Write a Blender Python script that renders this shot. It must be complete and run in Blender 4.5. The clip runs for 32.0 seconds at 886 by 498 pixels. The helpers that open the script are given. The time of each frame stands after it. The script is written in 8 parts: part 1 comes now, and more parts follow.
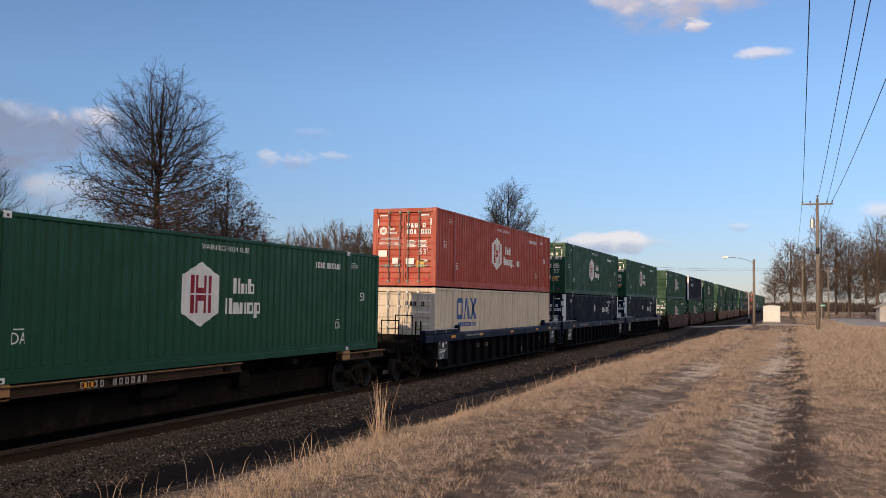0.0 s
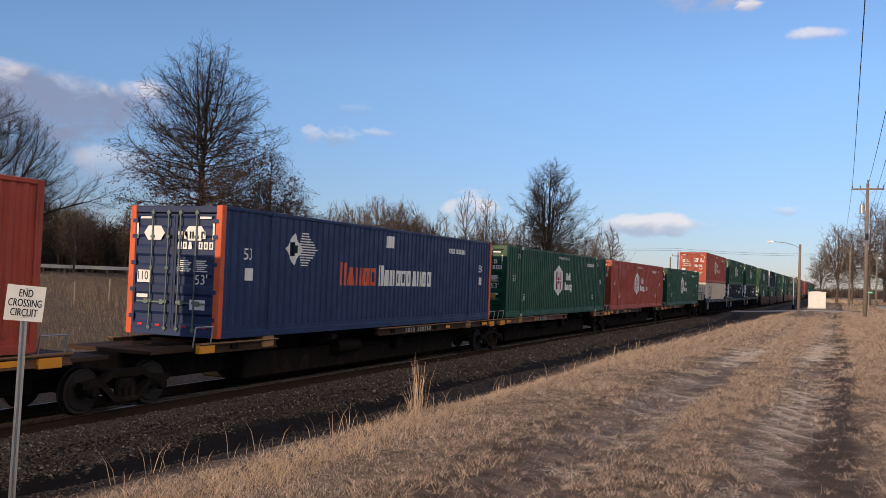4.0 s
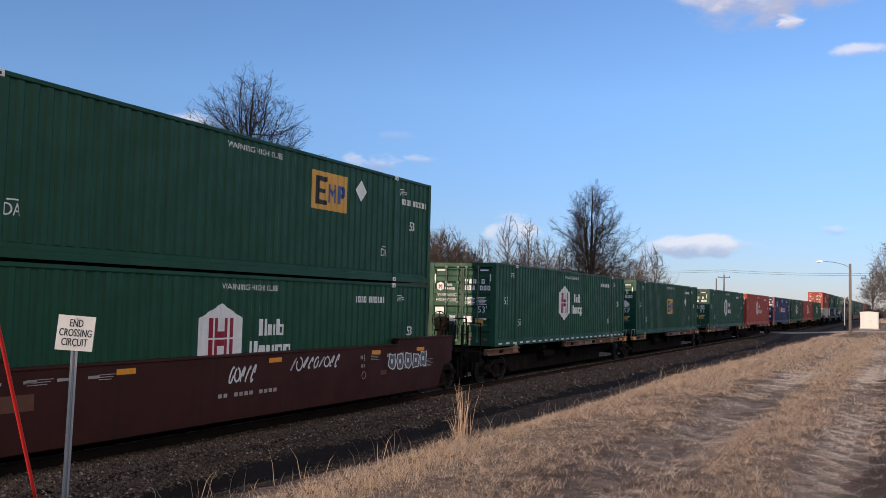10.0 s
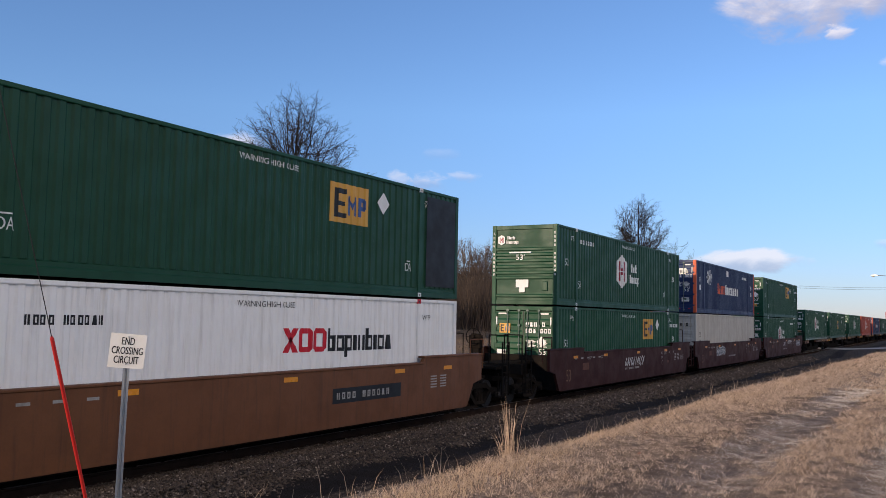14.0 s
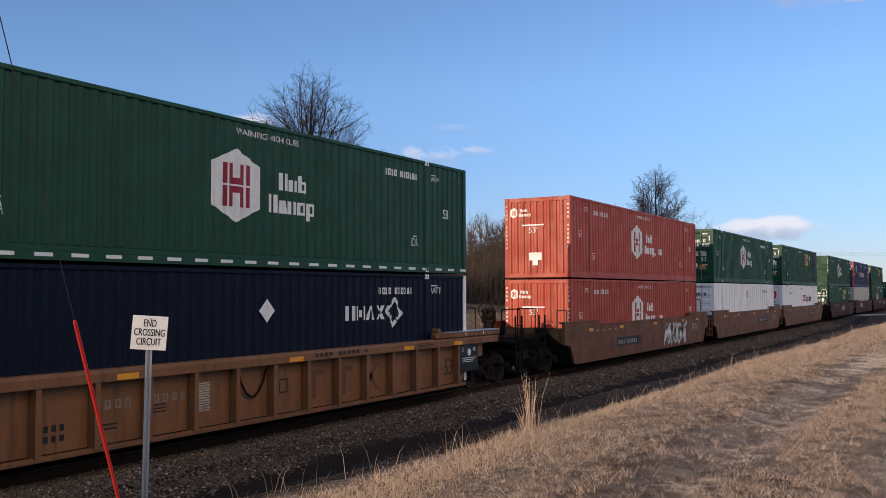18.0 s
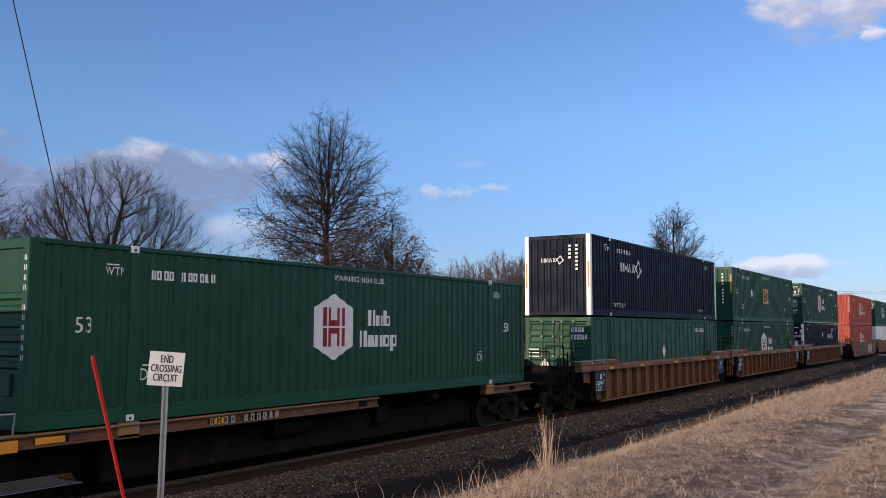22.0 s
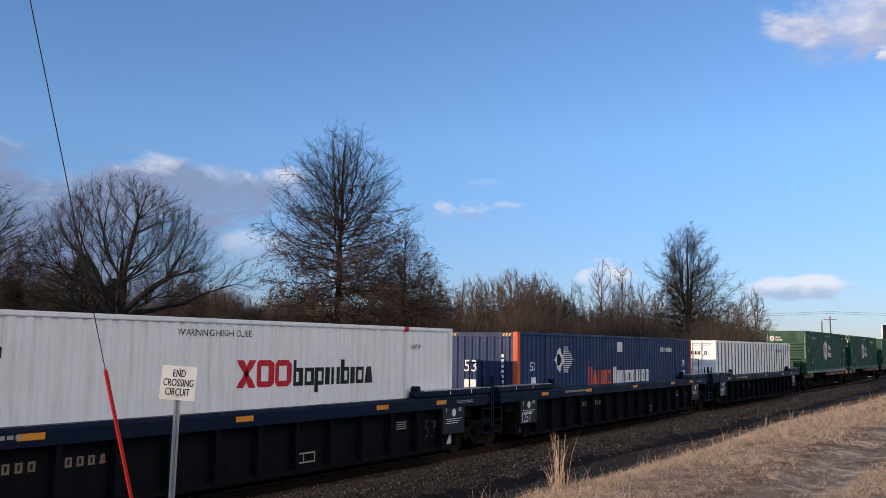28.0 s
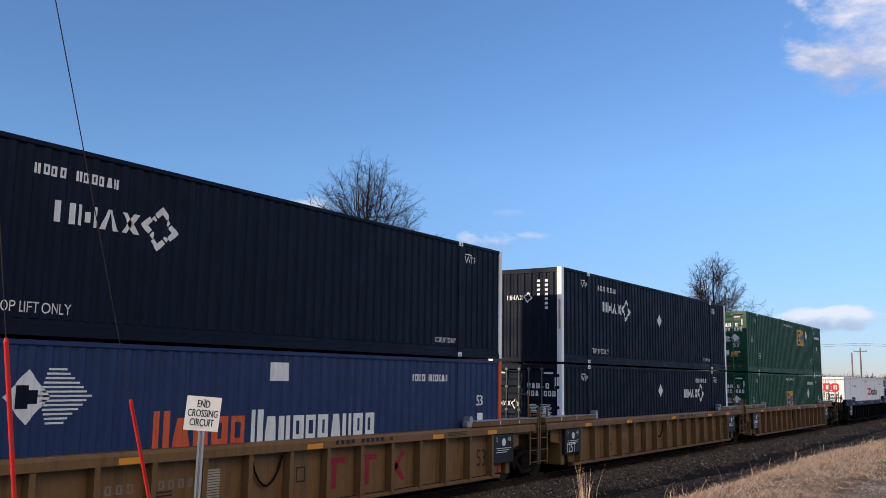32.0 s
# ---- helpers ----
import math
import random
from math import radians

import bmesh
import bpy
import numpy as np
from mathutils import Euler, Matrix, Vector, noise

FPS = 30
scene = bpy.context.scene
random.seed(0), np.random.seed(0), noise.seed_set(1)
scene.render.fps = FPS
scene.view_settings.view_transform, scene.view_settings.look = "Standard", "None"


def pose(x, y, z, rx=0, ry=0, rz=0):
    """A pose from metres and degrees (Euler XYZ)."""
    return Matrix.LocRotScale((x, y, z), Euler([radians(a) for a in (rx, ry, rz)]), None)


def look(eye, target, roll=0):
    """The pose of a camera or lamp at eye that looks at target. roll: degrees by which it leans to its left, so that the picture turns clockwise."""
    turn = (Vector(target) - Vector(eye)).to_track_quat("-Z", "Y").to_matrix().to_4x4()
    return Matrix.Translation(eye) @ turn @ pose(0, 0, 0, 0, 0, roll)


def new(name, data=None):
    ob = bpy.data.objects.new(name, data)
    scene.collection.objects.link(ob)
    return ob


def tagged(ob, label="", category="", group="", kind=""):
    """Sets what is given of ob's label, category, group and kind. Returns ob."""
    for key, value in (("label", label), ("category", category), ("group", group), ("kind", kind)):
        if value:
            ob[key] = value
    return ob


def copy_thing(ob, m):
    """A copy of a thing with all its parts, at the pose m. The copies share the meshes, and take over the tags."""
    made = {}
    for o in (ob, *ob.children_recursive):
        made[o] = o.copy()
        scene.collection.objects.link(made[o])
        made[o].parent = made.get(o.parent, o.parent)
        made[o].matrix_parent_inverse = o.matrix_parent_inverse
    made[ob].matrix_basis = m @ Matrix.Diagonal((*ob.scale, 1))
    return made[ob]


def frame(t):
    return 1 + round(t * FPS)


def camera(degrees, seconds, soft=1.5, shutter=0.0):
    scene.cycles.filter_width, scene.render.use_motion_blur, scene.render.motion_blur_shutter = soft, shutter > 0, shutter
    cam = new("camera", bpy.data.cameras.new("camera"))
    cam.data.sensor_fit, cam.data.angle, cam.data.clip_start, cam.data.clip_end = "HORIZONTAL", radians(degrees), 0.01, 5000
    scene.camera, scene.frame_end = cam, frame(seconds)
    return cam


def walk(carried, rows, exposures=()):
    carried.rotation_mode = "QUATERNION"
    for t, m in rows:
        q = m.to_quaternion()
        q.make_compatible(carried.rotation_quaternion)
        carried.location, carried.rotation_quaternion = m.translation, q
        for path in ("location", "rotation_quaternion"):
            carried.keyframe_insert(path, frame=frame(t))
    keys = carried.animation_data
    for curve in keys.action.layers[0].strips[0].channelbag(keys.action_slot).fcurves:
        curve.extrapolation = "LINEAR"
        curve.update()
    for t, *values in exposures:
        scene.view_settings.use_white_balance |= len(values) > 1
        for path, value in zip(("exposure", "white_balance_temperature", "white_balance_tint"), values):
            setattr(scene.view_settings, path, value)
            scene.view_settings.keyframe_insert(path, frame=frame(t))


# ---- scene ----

# ---------------------------------------------------------------- camera
# The eye stands still at (0, 0, EYE); the track runs along +y, and the grass at the camera's feet is z = 0.
EYE = 1.65
cam = camera(53.2, 32.0, soft=0.8)
TURNS = """0 21.733 3.301 -0.904;0.5 21.977 2.652 -0.947;1 22.428 2.224 -0.974;1.5 22.572 2.079 -1.191;2 23.068 2.114 -1.5
2.5 23.93 1.789 -2.005;4.5 24.423 1.855 -2.078;5 24.991 1.826 -1.695;5.5 25.669 1.712 -1.623;6 25.708 1.686 -1.643
6.5 25.795 1.871 -1.638;7 25.993 2.024 -1.702;7.5 25.963 1.981 -1.761;8 26.089 2.06 -1.623;8.5 26.461 2.395 -1.555
9 26.728 2.799 -1.736;9.5 27.028 3.352 -1.59;10 27.069 3.363 -1.411;10.5 27.174 3.15 -1.422;11 27.433 3.045 -1.525
11.5 27.663 3.149 -1.599;12 27.754 3.263 -1.51;12.5 27.88 3.32 -1.376;13 28.469 3.631 -1.207;13.5 29.282 4.061 -1.164
14 30.01 4.384 -1.155;14.5 30.274 4.639 -0.948;16.5 30.695 3.786 -0.76;17 30.897 3.126 -0.107;17.5 31.203 2.502 0.416
18 31.193 2.78 0.143;18.5 31.513 3.96 -0.289;19 31.673 4.614 -0.399;19.5 31.712 4.764 -0.218;20 32.044 4.784 -0.184
20.5 32.272 4.955 -0.241;21 32.263 5.133 -0.205;21.5 32.264 5.174 -0.189;22 32.263 5.183 -0.117;22.5 32.521 5.444 -0.295
23 32.68 5.808 -0.311;23.5 32.66 5.871 -0.37;24 32.728 5.877 -0.395;24.5 32.922 5.932 -0.414;25 32.869 6.006 -0.373
25.5 32.85 6.089 -0.448;27.5 33.041 6.245 -0.812;28 33.043 6.276 -0.734;28.5 33.036 6.251 -0.866;29 33.176 6.305 -0.91
29.5 33.435 6.505 -0.75;30 33.62 6.729 -0.773;30.5 33.706 7.02 -0.868;31 34.02 7.251 -0.801;31.5 34.298 7.821 -0.882
32 34.574 8.245 -0.911"""
ROWS = []
for row in TURNS.replace("\n", ";").split(";"):
    t, yaw, pitch, roll = (float(v) for v in row.split())
    ROWS.append((t, pose(0, 0, EYE, 90 + pitch, roll, yaw)))
walk(cam, ROWS, [(0.0, 0.02, 7300, 14), (3.0, 0.02, 7200, 14), (8.0, 0.04, 6700, 14), (14.0, 0.11, 6550, 14), (18.5, 0.10, 6800, 14), (21.5, 0.07, 6500, 14), (24.0, 0.10, 6450, 13), (28.0, 0.08, 6480, 11), (32.0, 0.12, 6400, 11)])

# ---------------------------------------------------------------- light
SUN_EL, SUN_TURN = 12.5, 18.5           # degrees up, and from -y towards -x
to_sun = Vector((-math.sin(radians(SUN_TURN)) * math.cos(radians(SUN_EL)),
                 -math.cos(radians(SUN_TURN)) * math.cos(radians(SUN_EL)), math.sin(radians(SUN_EL))))
sun_data = bpy.data.lights.new("sun", "SUN")
sun_data.energy, sun_data.angle, sun_data.color = 3.7, radians(0.53), (1.0, 0.80, 0.58)
sun_lamp = new("sun", sun_data)
sun_lamp.matrix_world = look(tuple(to_sun * 50), (0, 0, 0))

world = bpy.data.worlds.new("world")
scene.world = world
world.use_nodes = True


class Nodes:
    """Short notation for node trees."""

    def __init__(self, tree):
        self.tree = tree
        tree.nodes.clear()

    def add(self, kind, **inputs):
        node = self.tree.nodes.new(kind)
        for key, value in inputs.items():
            self.put(node, key, value)
        return node

    def put(self, node, key, value):
        key = int(key[1:]) if key[0] == "i" and key[1:].isdigit() else key.replace("_", " ")
        socket = node.inputs[key]
        if hasattr(value, "is_output"):
            self.tree.links.new(value, socket)
        else:
            socket.default_value = value

    def math(self, op, a, b=0.0, c=0.0, clamp=False):
        node = self.tree.nodes.new("ShaderNodeMath")
        node.operation, node.use_clamp = op, clamp
        for i, v in enumerate((a, b, c)):
            self.put(node, "i%d" % i, v)
        return node.outputs[0]

    def mix(self, fac, a, b, blend="MIX"):
        node = self.tree.nodes.new("ShaderNodeMix")
        node.data_type, node.blend_type = "RGBA", blend
        self.put(node, "i0", fac), self.put(node, "i6", a), self.put(node, "i7", b)
        return node.outputs[2]

    def noise(self, vector, scale, detail=3.0, rough=0.55, distort=0.0):
        node = self.add("ShaderNodeTexNoise", Scale=scale, Detail=detail, Roughness=rough, Distortion=distort)
        if vector is not None:
            self.put(node, "Vector", vector)
        return node.outputs["Fac"]

    def ramp(self, value, lo, hi, a=0.0, b=1.0, smooth=True):
        node = self.tree.nodes.new("ShaderNodeMapRange")
        node.interpolation_type = "SMOOTHSTEP" if smooth else "LINEAR"
        for i, v in enumerate((value, lo, hi, a, b)):
            self.put(node, "i%d" % i, v)
        return node.outputs[0]


def build_sky():
    n = Nodes(world.node_tree)
    sky = n.add("ShaderNodeTexSky")
    sky.sky_type, sky.sun_disc = "NISHITA", False
    sky.sun_elevation = radians(SUN_EL)
    sky.sun_rotation = math.atan2(to_sun.x, to_sun.y)
    sky.altitude, sky.air_density, sky.dust_density, sky.ozone_density = 200, 1.0, 0.0, 4.0
    scaled = n.add("ShaderNodeVectorMath")
    scaled.operation = "SCALE"
    n.put(scaled, "i0", sky.outputs[0]), n.put(scaled, "Scale", 0.168)
    way = n.add("ShaderNodeTexCoord").outputs["Generated"]
    sep = n.add("ShaderNodeSeparateXYZ", Vector=way)
    az = n.math("MULTIPLY", n.math("ARCTAN2", n.math("MULTIPLY", sep.outputs[0], -1.0), sep.outputs[1]), 57.2958)
    el = n.math("MULTIPLY", n.math("ARCSINE", sep.outputs[2]), 57.2958)
    # clear winter air: less yellow and less glare towards the horizon
    air = n.mix(n.ramp(el, 0.0, 13.0, smooth=False), (0.53, 0.535, 0.76, 1), (0.985, 0.985, 1.075, 1))
    clear = n.mix(1.0, scaled.outputs[0], air, "MULTIPLY")
    flat = n.add("ShaderNodeVectorMath")
    flat.operation = "MULTIPLY"
    n.put(flat, "i0", way), n.put(flat, "i1", (1.0, 1.0, 2.0))
    puff = n.noise(flat.outputs[0], 9.0, 6.0, 0.60, 0.3)
    tiny = n.noise(flat.outputs[0], 24.0, 5.0, 0.58, 0.4)
    wisp = n.noise(flat.outputs[0], 55.0, 4.0, 0.6, 0.5)
    # clouds: azimuth, height, half width, half height, raggedness, density, whiteness
    colour = clear
    for a, e, w, h, rag, dense, white in (
            (61.5, 3.2, 18.2, 9.8, 0.75, 0.92, 0.0), (49.5, 9.2, 8.6, 2.4, 1.2, 0.92, 0.12), (61.5, 10.4, 6.0, 2.2, 1.0, 0.92, 0.05), (44.5, 6.0, 3.4, 1.6, 1.4, 0.35, 0.6),
            (43.4, 10.4, 2.8, 1.1, 1.4, 0.60, 0.4), (33.1, 8.75, 1.0, 0.8, 1.3, 0.38, 0.7), (31.2, 8.65, 1.45, 0.85, 1.4, 0.38, 0.55), (28.9, 9.1, 1.3, 0.50, 1.8, 0.32, 0.8), (30.2, 10.5, 1.6, 0.5, 1.4, 0.16, 0.5), (34.6, 5.4, 1.5, 1.0, 1.4, 0.30, 0.1),
            (11.6, 3.75, 4.6, 0.85, 2.1, 0.62, 0.62), (22.7, 4.4, 1.9, 1.6, 1.8, 0.70, 0.8), (3.4, 4.8, 1.4, 0.4, 1.6, 0.30, 0.7), (-6.0, 5.6, 3.0, 0.9, 1.6, 0.5, 0.7),
            (6.9, 20.9, 6.6, 4.6, 1.5, 0.95, 0.85), (-3.5, 21.4, 7.0, 3.6, 1.8, 0.85, 0.5), (5.7, 17.1, 1.1, 0.62, 1.6, 0.80, 0.9), (1.8, 15.2, 2.0, 0.45, 1.6, 0.75, 0.9),
            # last two: unseen clouds added as fill light, chiefly for the train's near sides
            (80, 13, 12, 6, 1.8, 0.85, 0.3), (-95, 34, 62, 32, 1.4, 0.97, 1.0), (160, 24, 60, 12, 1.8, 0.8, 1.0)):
        up = n.math("DIVIDE", n.math("SUBTRACT", el, e), h)
        da = n.math("POWER", n.math("ABSOLUTE", n.math("DIVIDE", n.math("SUBTRACT", az, a), w)), 2.0)
        de = n.math("POWER", n.math("ABSOLUTE", up), 2.0)
        grain = puff if w > 3.0 else (tiny if w > 1.5 else wisp)
        body = n.math("SUBTRACT", 0.85, n.math("ADD", da, de))
        body = n.math("ADD", body, n.math("MULTIPLY", n.math("SUBTRACT", grain, 0.5), rag * 1.7))
        mask = n.math("MULTIPLY", n.ramp(body, 0.0, 0.45 if w > 10 else (0.60 if w > 3 else 1.05), 0.0, dense), n.ramp(puff, 0.36, 0.56, 0.72, 1.0))
        lit = n.math("ADD", n.math("MULTIPLY", up, 0.75), n.math("MULTIPLY", n.math("SUBTRACT", tiny, 0.5), 1.2))
        lit = n.ramp(n.math("ADD", lit, white * 0.75), 0.38 if white < 0.2 else 0.10, 1.05 if white < 0.2 else 0.80)
        dark = tuple(c0 + (c1 - c0) * white for c0, c1 in zip((0.205, 0.272, 0.44), (0.47, 0.50, 0.66)))
        # whiteness 1 marks the unseen fill clouds, warm and brighter than the others
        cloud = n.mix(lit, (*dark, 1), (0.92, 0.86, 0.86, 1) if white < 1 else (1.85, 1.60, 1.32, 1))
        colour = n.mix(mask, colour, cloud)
    ground = n.ramp(el, -3.0, 0.0, 1.0, 0.0)
    colour = n.mix(ground, colour, (0.10, 0.09, 0.08, 1))
    back = n.add("ShaderNodeBackground", Color=colour, Strength=1.0)
    n.tree.links.new(back.outputs[0], n.add("ShaderNodeOutputWorld").inputs[0])


build_sky()

# ---------------------------------------------------------------- materials
def material(name, base, second=None, rough=0.6, metal=0.0, scale=1.5, fine=25.0, bump=0.15, dirt=0.0, dirt_colour=(0.07, 0.05, 0.04),
             streak=False, per_object=0.0, amount=0.5, bump_distance=0.01, spec=0.3):
    """Two-scale colour variation, optional dirt (streaked down the face), and fine relief, in object space."""
    m = bpy.data.materials.new(name)
    m.use_nodes = True
    n = Nodes(m.node_tree)
    at = n.add("ShaderNodeTexCoord").outputs["Object"]
    second = second or tuple(c * 0.72 for c in base)
    large = n.noise(at, scale, 4.0, 0.6)
    small = n.noise(at, fine, 3.0, 0.6)
    colour = n.mix(n.math("MULTIPLY", n.ramp(large, 0.35, 0.68), amount), (*base, 1), (*second, 1))
    colour = n.mix(n.math("MULTIPLY", n.ramp(small, 0.4, 0.75), amount * 0.5), colour, (*second, 1))
    if dirt:
        stretch = n.add("ShaderNodeVectorMath")
        stretch.operation = "MULTIPLY"
        n.put(stretch, "i0", at), n.put(stretch, "i1", (5.0, 5.0, 0.35) if streak else (1.2, 1.2, 1.2))
        grime = n.math("MULTIPLY", n.ramp(n.noise(stretch.outputs[0], 1.3, 5.0, 0.65), 0.48, 0.75), dirt)
        colour = n.mix(grime, colour, (*dirt_colour, 1))
    if per_object:
        rnd = n.add("ShaderNodeObjectInfo").outputs["Random"]
        hsv = n.add("ShaderNodeHueSaturation", Color=colour, Value=n.ramp(rnd, 0.0, 1.0, 1 - per_object, 1 + per_object, False))
        colour = hsv.outputs[0]
    bsdf = n.add("ShaderNodeBsdfPrincipled", Base_Color=colour, Metallic=metal)
    n.put(bsdf, "Roughness", n.ramp(large, 0.3, 0.7, rough - 0.08, min(1.0, rough + 0.1)))
    n.put(bsdf, "Specular IOR Level", spec)
    if bump:
        b = n.add("ShaderNodeBump", Strength=bump, Distance=bump_distance, Height=small)
        n.put(bsdf, "Normal", b.outputs[0])
    n.tree.links.new(bsdf.outputs[0], n.add("ShaderNodeOutputMaterial").inputs[0])
    return m


GREEN = material("green container paint", (0.003938, 0.05578, 0.02362), (0.003281, 0.04331, 0.01969), 0.5, dirt=0.35, dirt_colour=(0.007874, 0.02953, 0.01574), streak=True, per_object=0.12, bump=0.06)
RED = material("faded red container paint", (0.395, 0.064, 0.034), (0.3024, 0.0378, 0.02352), 0.5, dirt=0.7, dirt_colour=(0.10, 0.028, 0.018), streak=True, per_object=0.1, bump=0.06)
NAVY = material("navy container paint", (0.004234, 0.008467, 0.02117), (0.004234, 0.007762, 0.01693), 0.5, dirt=0.3, dirt_colour=(0.01058, 0.0127, 0.01835), streak=True, per_object=0.08, bump=0.06, spec=0.1)
BLUE = material("blue container paint", (0.01119, 0.02569, 0.08702), (0.009946, 0.02155, 0.07045), 0.5, dirt=0.35, dirt_colour=(0.01755, 0.02631, 0.05848), streak=True, per_object=0.15, bump=0.06)
WHITE = material("white container paint", (0.86, 0.855, 0.84), (0.79, 0.775, 0.75), 0.45, dirt=0.35, dirt_colour=(0.38, 0.34, 0.28), streak=True, per_object=0.03, bump=0.05)
CREAM = material("weathered off-white container paint", (0.60, 0.51, 0.40), (0.50, 0.42, 0.32), 0.55, dirt=0.6, dirt_colour=(0.2016, 0.1596, 0.1092), streak=True, bump=0.06)
GREY_WHITE = material("weathered grey-white container paint", (0.47, 0.445, 0.40), (0.39, 0.365, 0.32), 0.55, dirt=0.6, dirt_colour=(0.22, 0.18, 0.13), streak=True, bump=0.06)
ORANGE = material("orange post paint", (0.62, 0.105, 0.035), None, 0.5, dirt=0.3, dirt_colour=(0.2, 0.06, 0.03))
DKPOST = material("grey steel post", (0.11, 0.105, 0.10), None, 0.6, dirt=0.4)
STEEL = material("galvanised steel", (0.42, 0.43, 0.44), (0.33, 0.33, 0.33), 0.42, 0.7, 6, 60, 0.05)
ROD = material("painted lock rod", (0.13, 0.17, 0.15), None, 0.45, 0.3)
DECAL_W = material("white lettering film", (0.74, 0.74, 0.72), (0.62, 0.62, 0.60), 0.5, scale=4, dirt=0.3, dirt_colour=(0.35, 0.33, 0.30), bump=0.03)
DECAL_K = material("black lettering film", (0.012, 0.012, 0.013), None, 0.5, bump=0.03)
DECAL_M = material("maroon lettering film", (0.27, 0.012, 0.03), None, 0.5, bump=0.03)
DECAL_R = material("red lettering film", (0.58, 0.015, 0.03), None, 0.5, bump=0.03)
DECAL_O = material("amber panel film", (0.62, 0.33, 0.055), (0.50, 0.26, 0.05), 0.5, bump=0.03)
DECAL_B = material("blue lettering film", (0.05, 0.11, 0.30), None, 0.5, bump=0.03)
REFLECT_O = material("amber reflector", (0.75, 0.30, 0.03), (0.55, 0.2, 0.03), 0.3, bump=0.02)
GRAFFITI = material("pale graffiti paint", (0.66, 0.66, 0.65), (0.48, 0.48, 0.48), 0.6, bump=0.03)
GRAFFITI_FILL = material("blue-grey graffiti paint", (0.10, 0.12, 0.15), (0.06, 0.07, 0.09), 0.6, bump=0.03)
WELL_MAROON = material("maroon railcar paint", (0.04798, 0.01524, 0.01186), (0.03274, 0.01186, 0.0096), 0.6, dirt=0.7, dirt_colour=(0.0254, 0.01411, 0.01129), streak=True, per_object=0.1, spec=0.1)
WELL_BROWN = material("rusty brown railcar paint", (0.155, 0.058, 0.020), (0.105, 0.040, 0.016), 0.6, dirt=0.45, dirt_colour=(0.044, 0.022, 0.01375), streak=True, per_object=0.08)
WELL_RUST = material("rust-orange railcar paint", (0.195, 0.084, 0.034), (0.13, 0.053, 0.023), 0.62, dirt=0.65, dirt_colour=(0.0495, 0.02475, 0.0165), streak=True, per_object=0.08)
WELL_TAN = material("mustard railcar paint", (0.1714, 0.09152, 0.03311), (0.1286, 0.06428, 0.02337), 0.58, dirt=0.6, dirt_colour=(0.05064, 0.02727, 0.01364), streak=True, per_object=0.06)
WELL_BLUE = material("dark blue railcar paint", (0.00588, 0.01058, 0.0294), (0.005292, 0.00882, 0.02117), 0.5, dirt=0.5, dirt_colour=(0.01764, 0.01764, 0.02058), streak=True, per_object=0.1, spec=0.1)
WELL_SOOT = material("sooty blue-grey railcar side", (0.009996, 0.01058, 0.01352), (0.007056, 0.007644, 0.00882), 0.6, dirt=0.4, dirt_colour=(0.018, 0.015, 0.013), streak=True, spec=0.01)
SPINE_TAN = material("worn tan railcar paint", (0.34, 0.18, 0.075), (0.16, 0.085, 0.045), 0.62, dirt=0.8, dirt_colour=(0.06, 0.04, 0.03), per_object=0.2)
SPINE_BROWN = material("rust-brown railcar beam", (0.150, 0.066, 0.034), (0.075, 0.036, 0.022), 0.68, dirt=0.7, dirt_colour=(0.032, 0.020, 0.015), streak=True, per_object=0.2)
SPINE_DARK = material("sooty brown railcar beam, shade in its colour", (0.051, 0.0288, 0.018), (0.03, 0.018, 0.012), 0.7, dirt=0.6, dirt_colour=(0.018, 0.0132, 0.0108), spec=0.1)
BLACKENED = material("soot-black running gear and shade-dark car ends", (0.01481, 0.01235, 0.0107), (0.009878, 0.008232, 0.007409), 0.8, 0.0, dirt=0.4, dirt_colour=(0.04939, 0.03704, 0.02881), spec=0.01)
WHEEL = material("worn wheel steel", (0.024, 0.020, 0.018), (0.013, 0.011, 0.010), 0.7, 0.3)
PANEL_K = material("black stencil panel", (0.014, 0.014, 0.015), None, 0.55, bump=0.05)
RAIL_STEEL = material("rail steel", (0.30, 0.28, 0.27), (0.14, 0.10, 0.08), 0.32, 0.85, 2, 40, 0.05)
RAIL_WEB = material("rusted rail side", (0.040, 0.026, 0.020), (0.022, 0.016, 0.013), 0.9, 0.0, 2, 40, 0.1, spec=0.01)
TIE = material("old creosoted timber", (0.055, 0.041, 0.033), (0.090, 0.072, 0.060), 0.85, scale=3, fine=40, bump=0.5, spec=0.01)

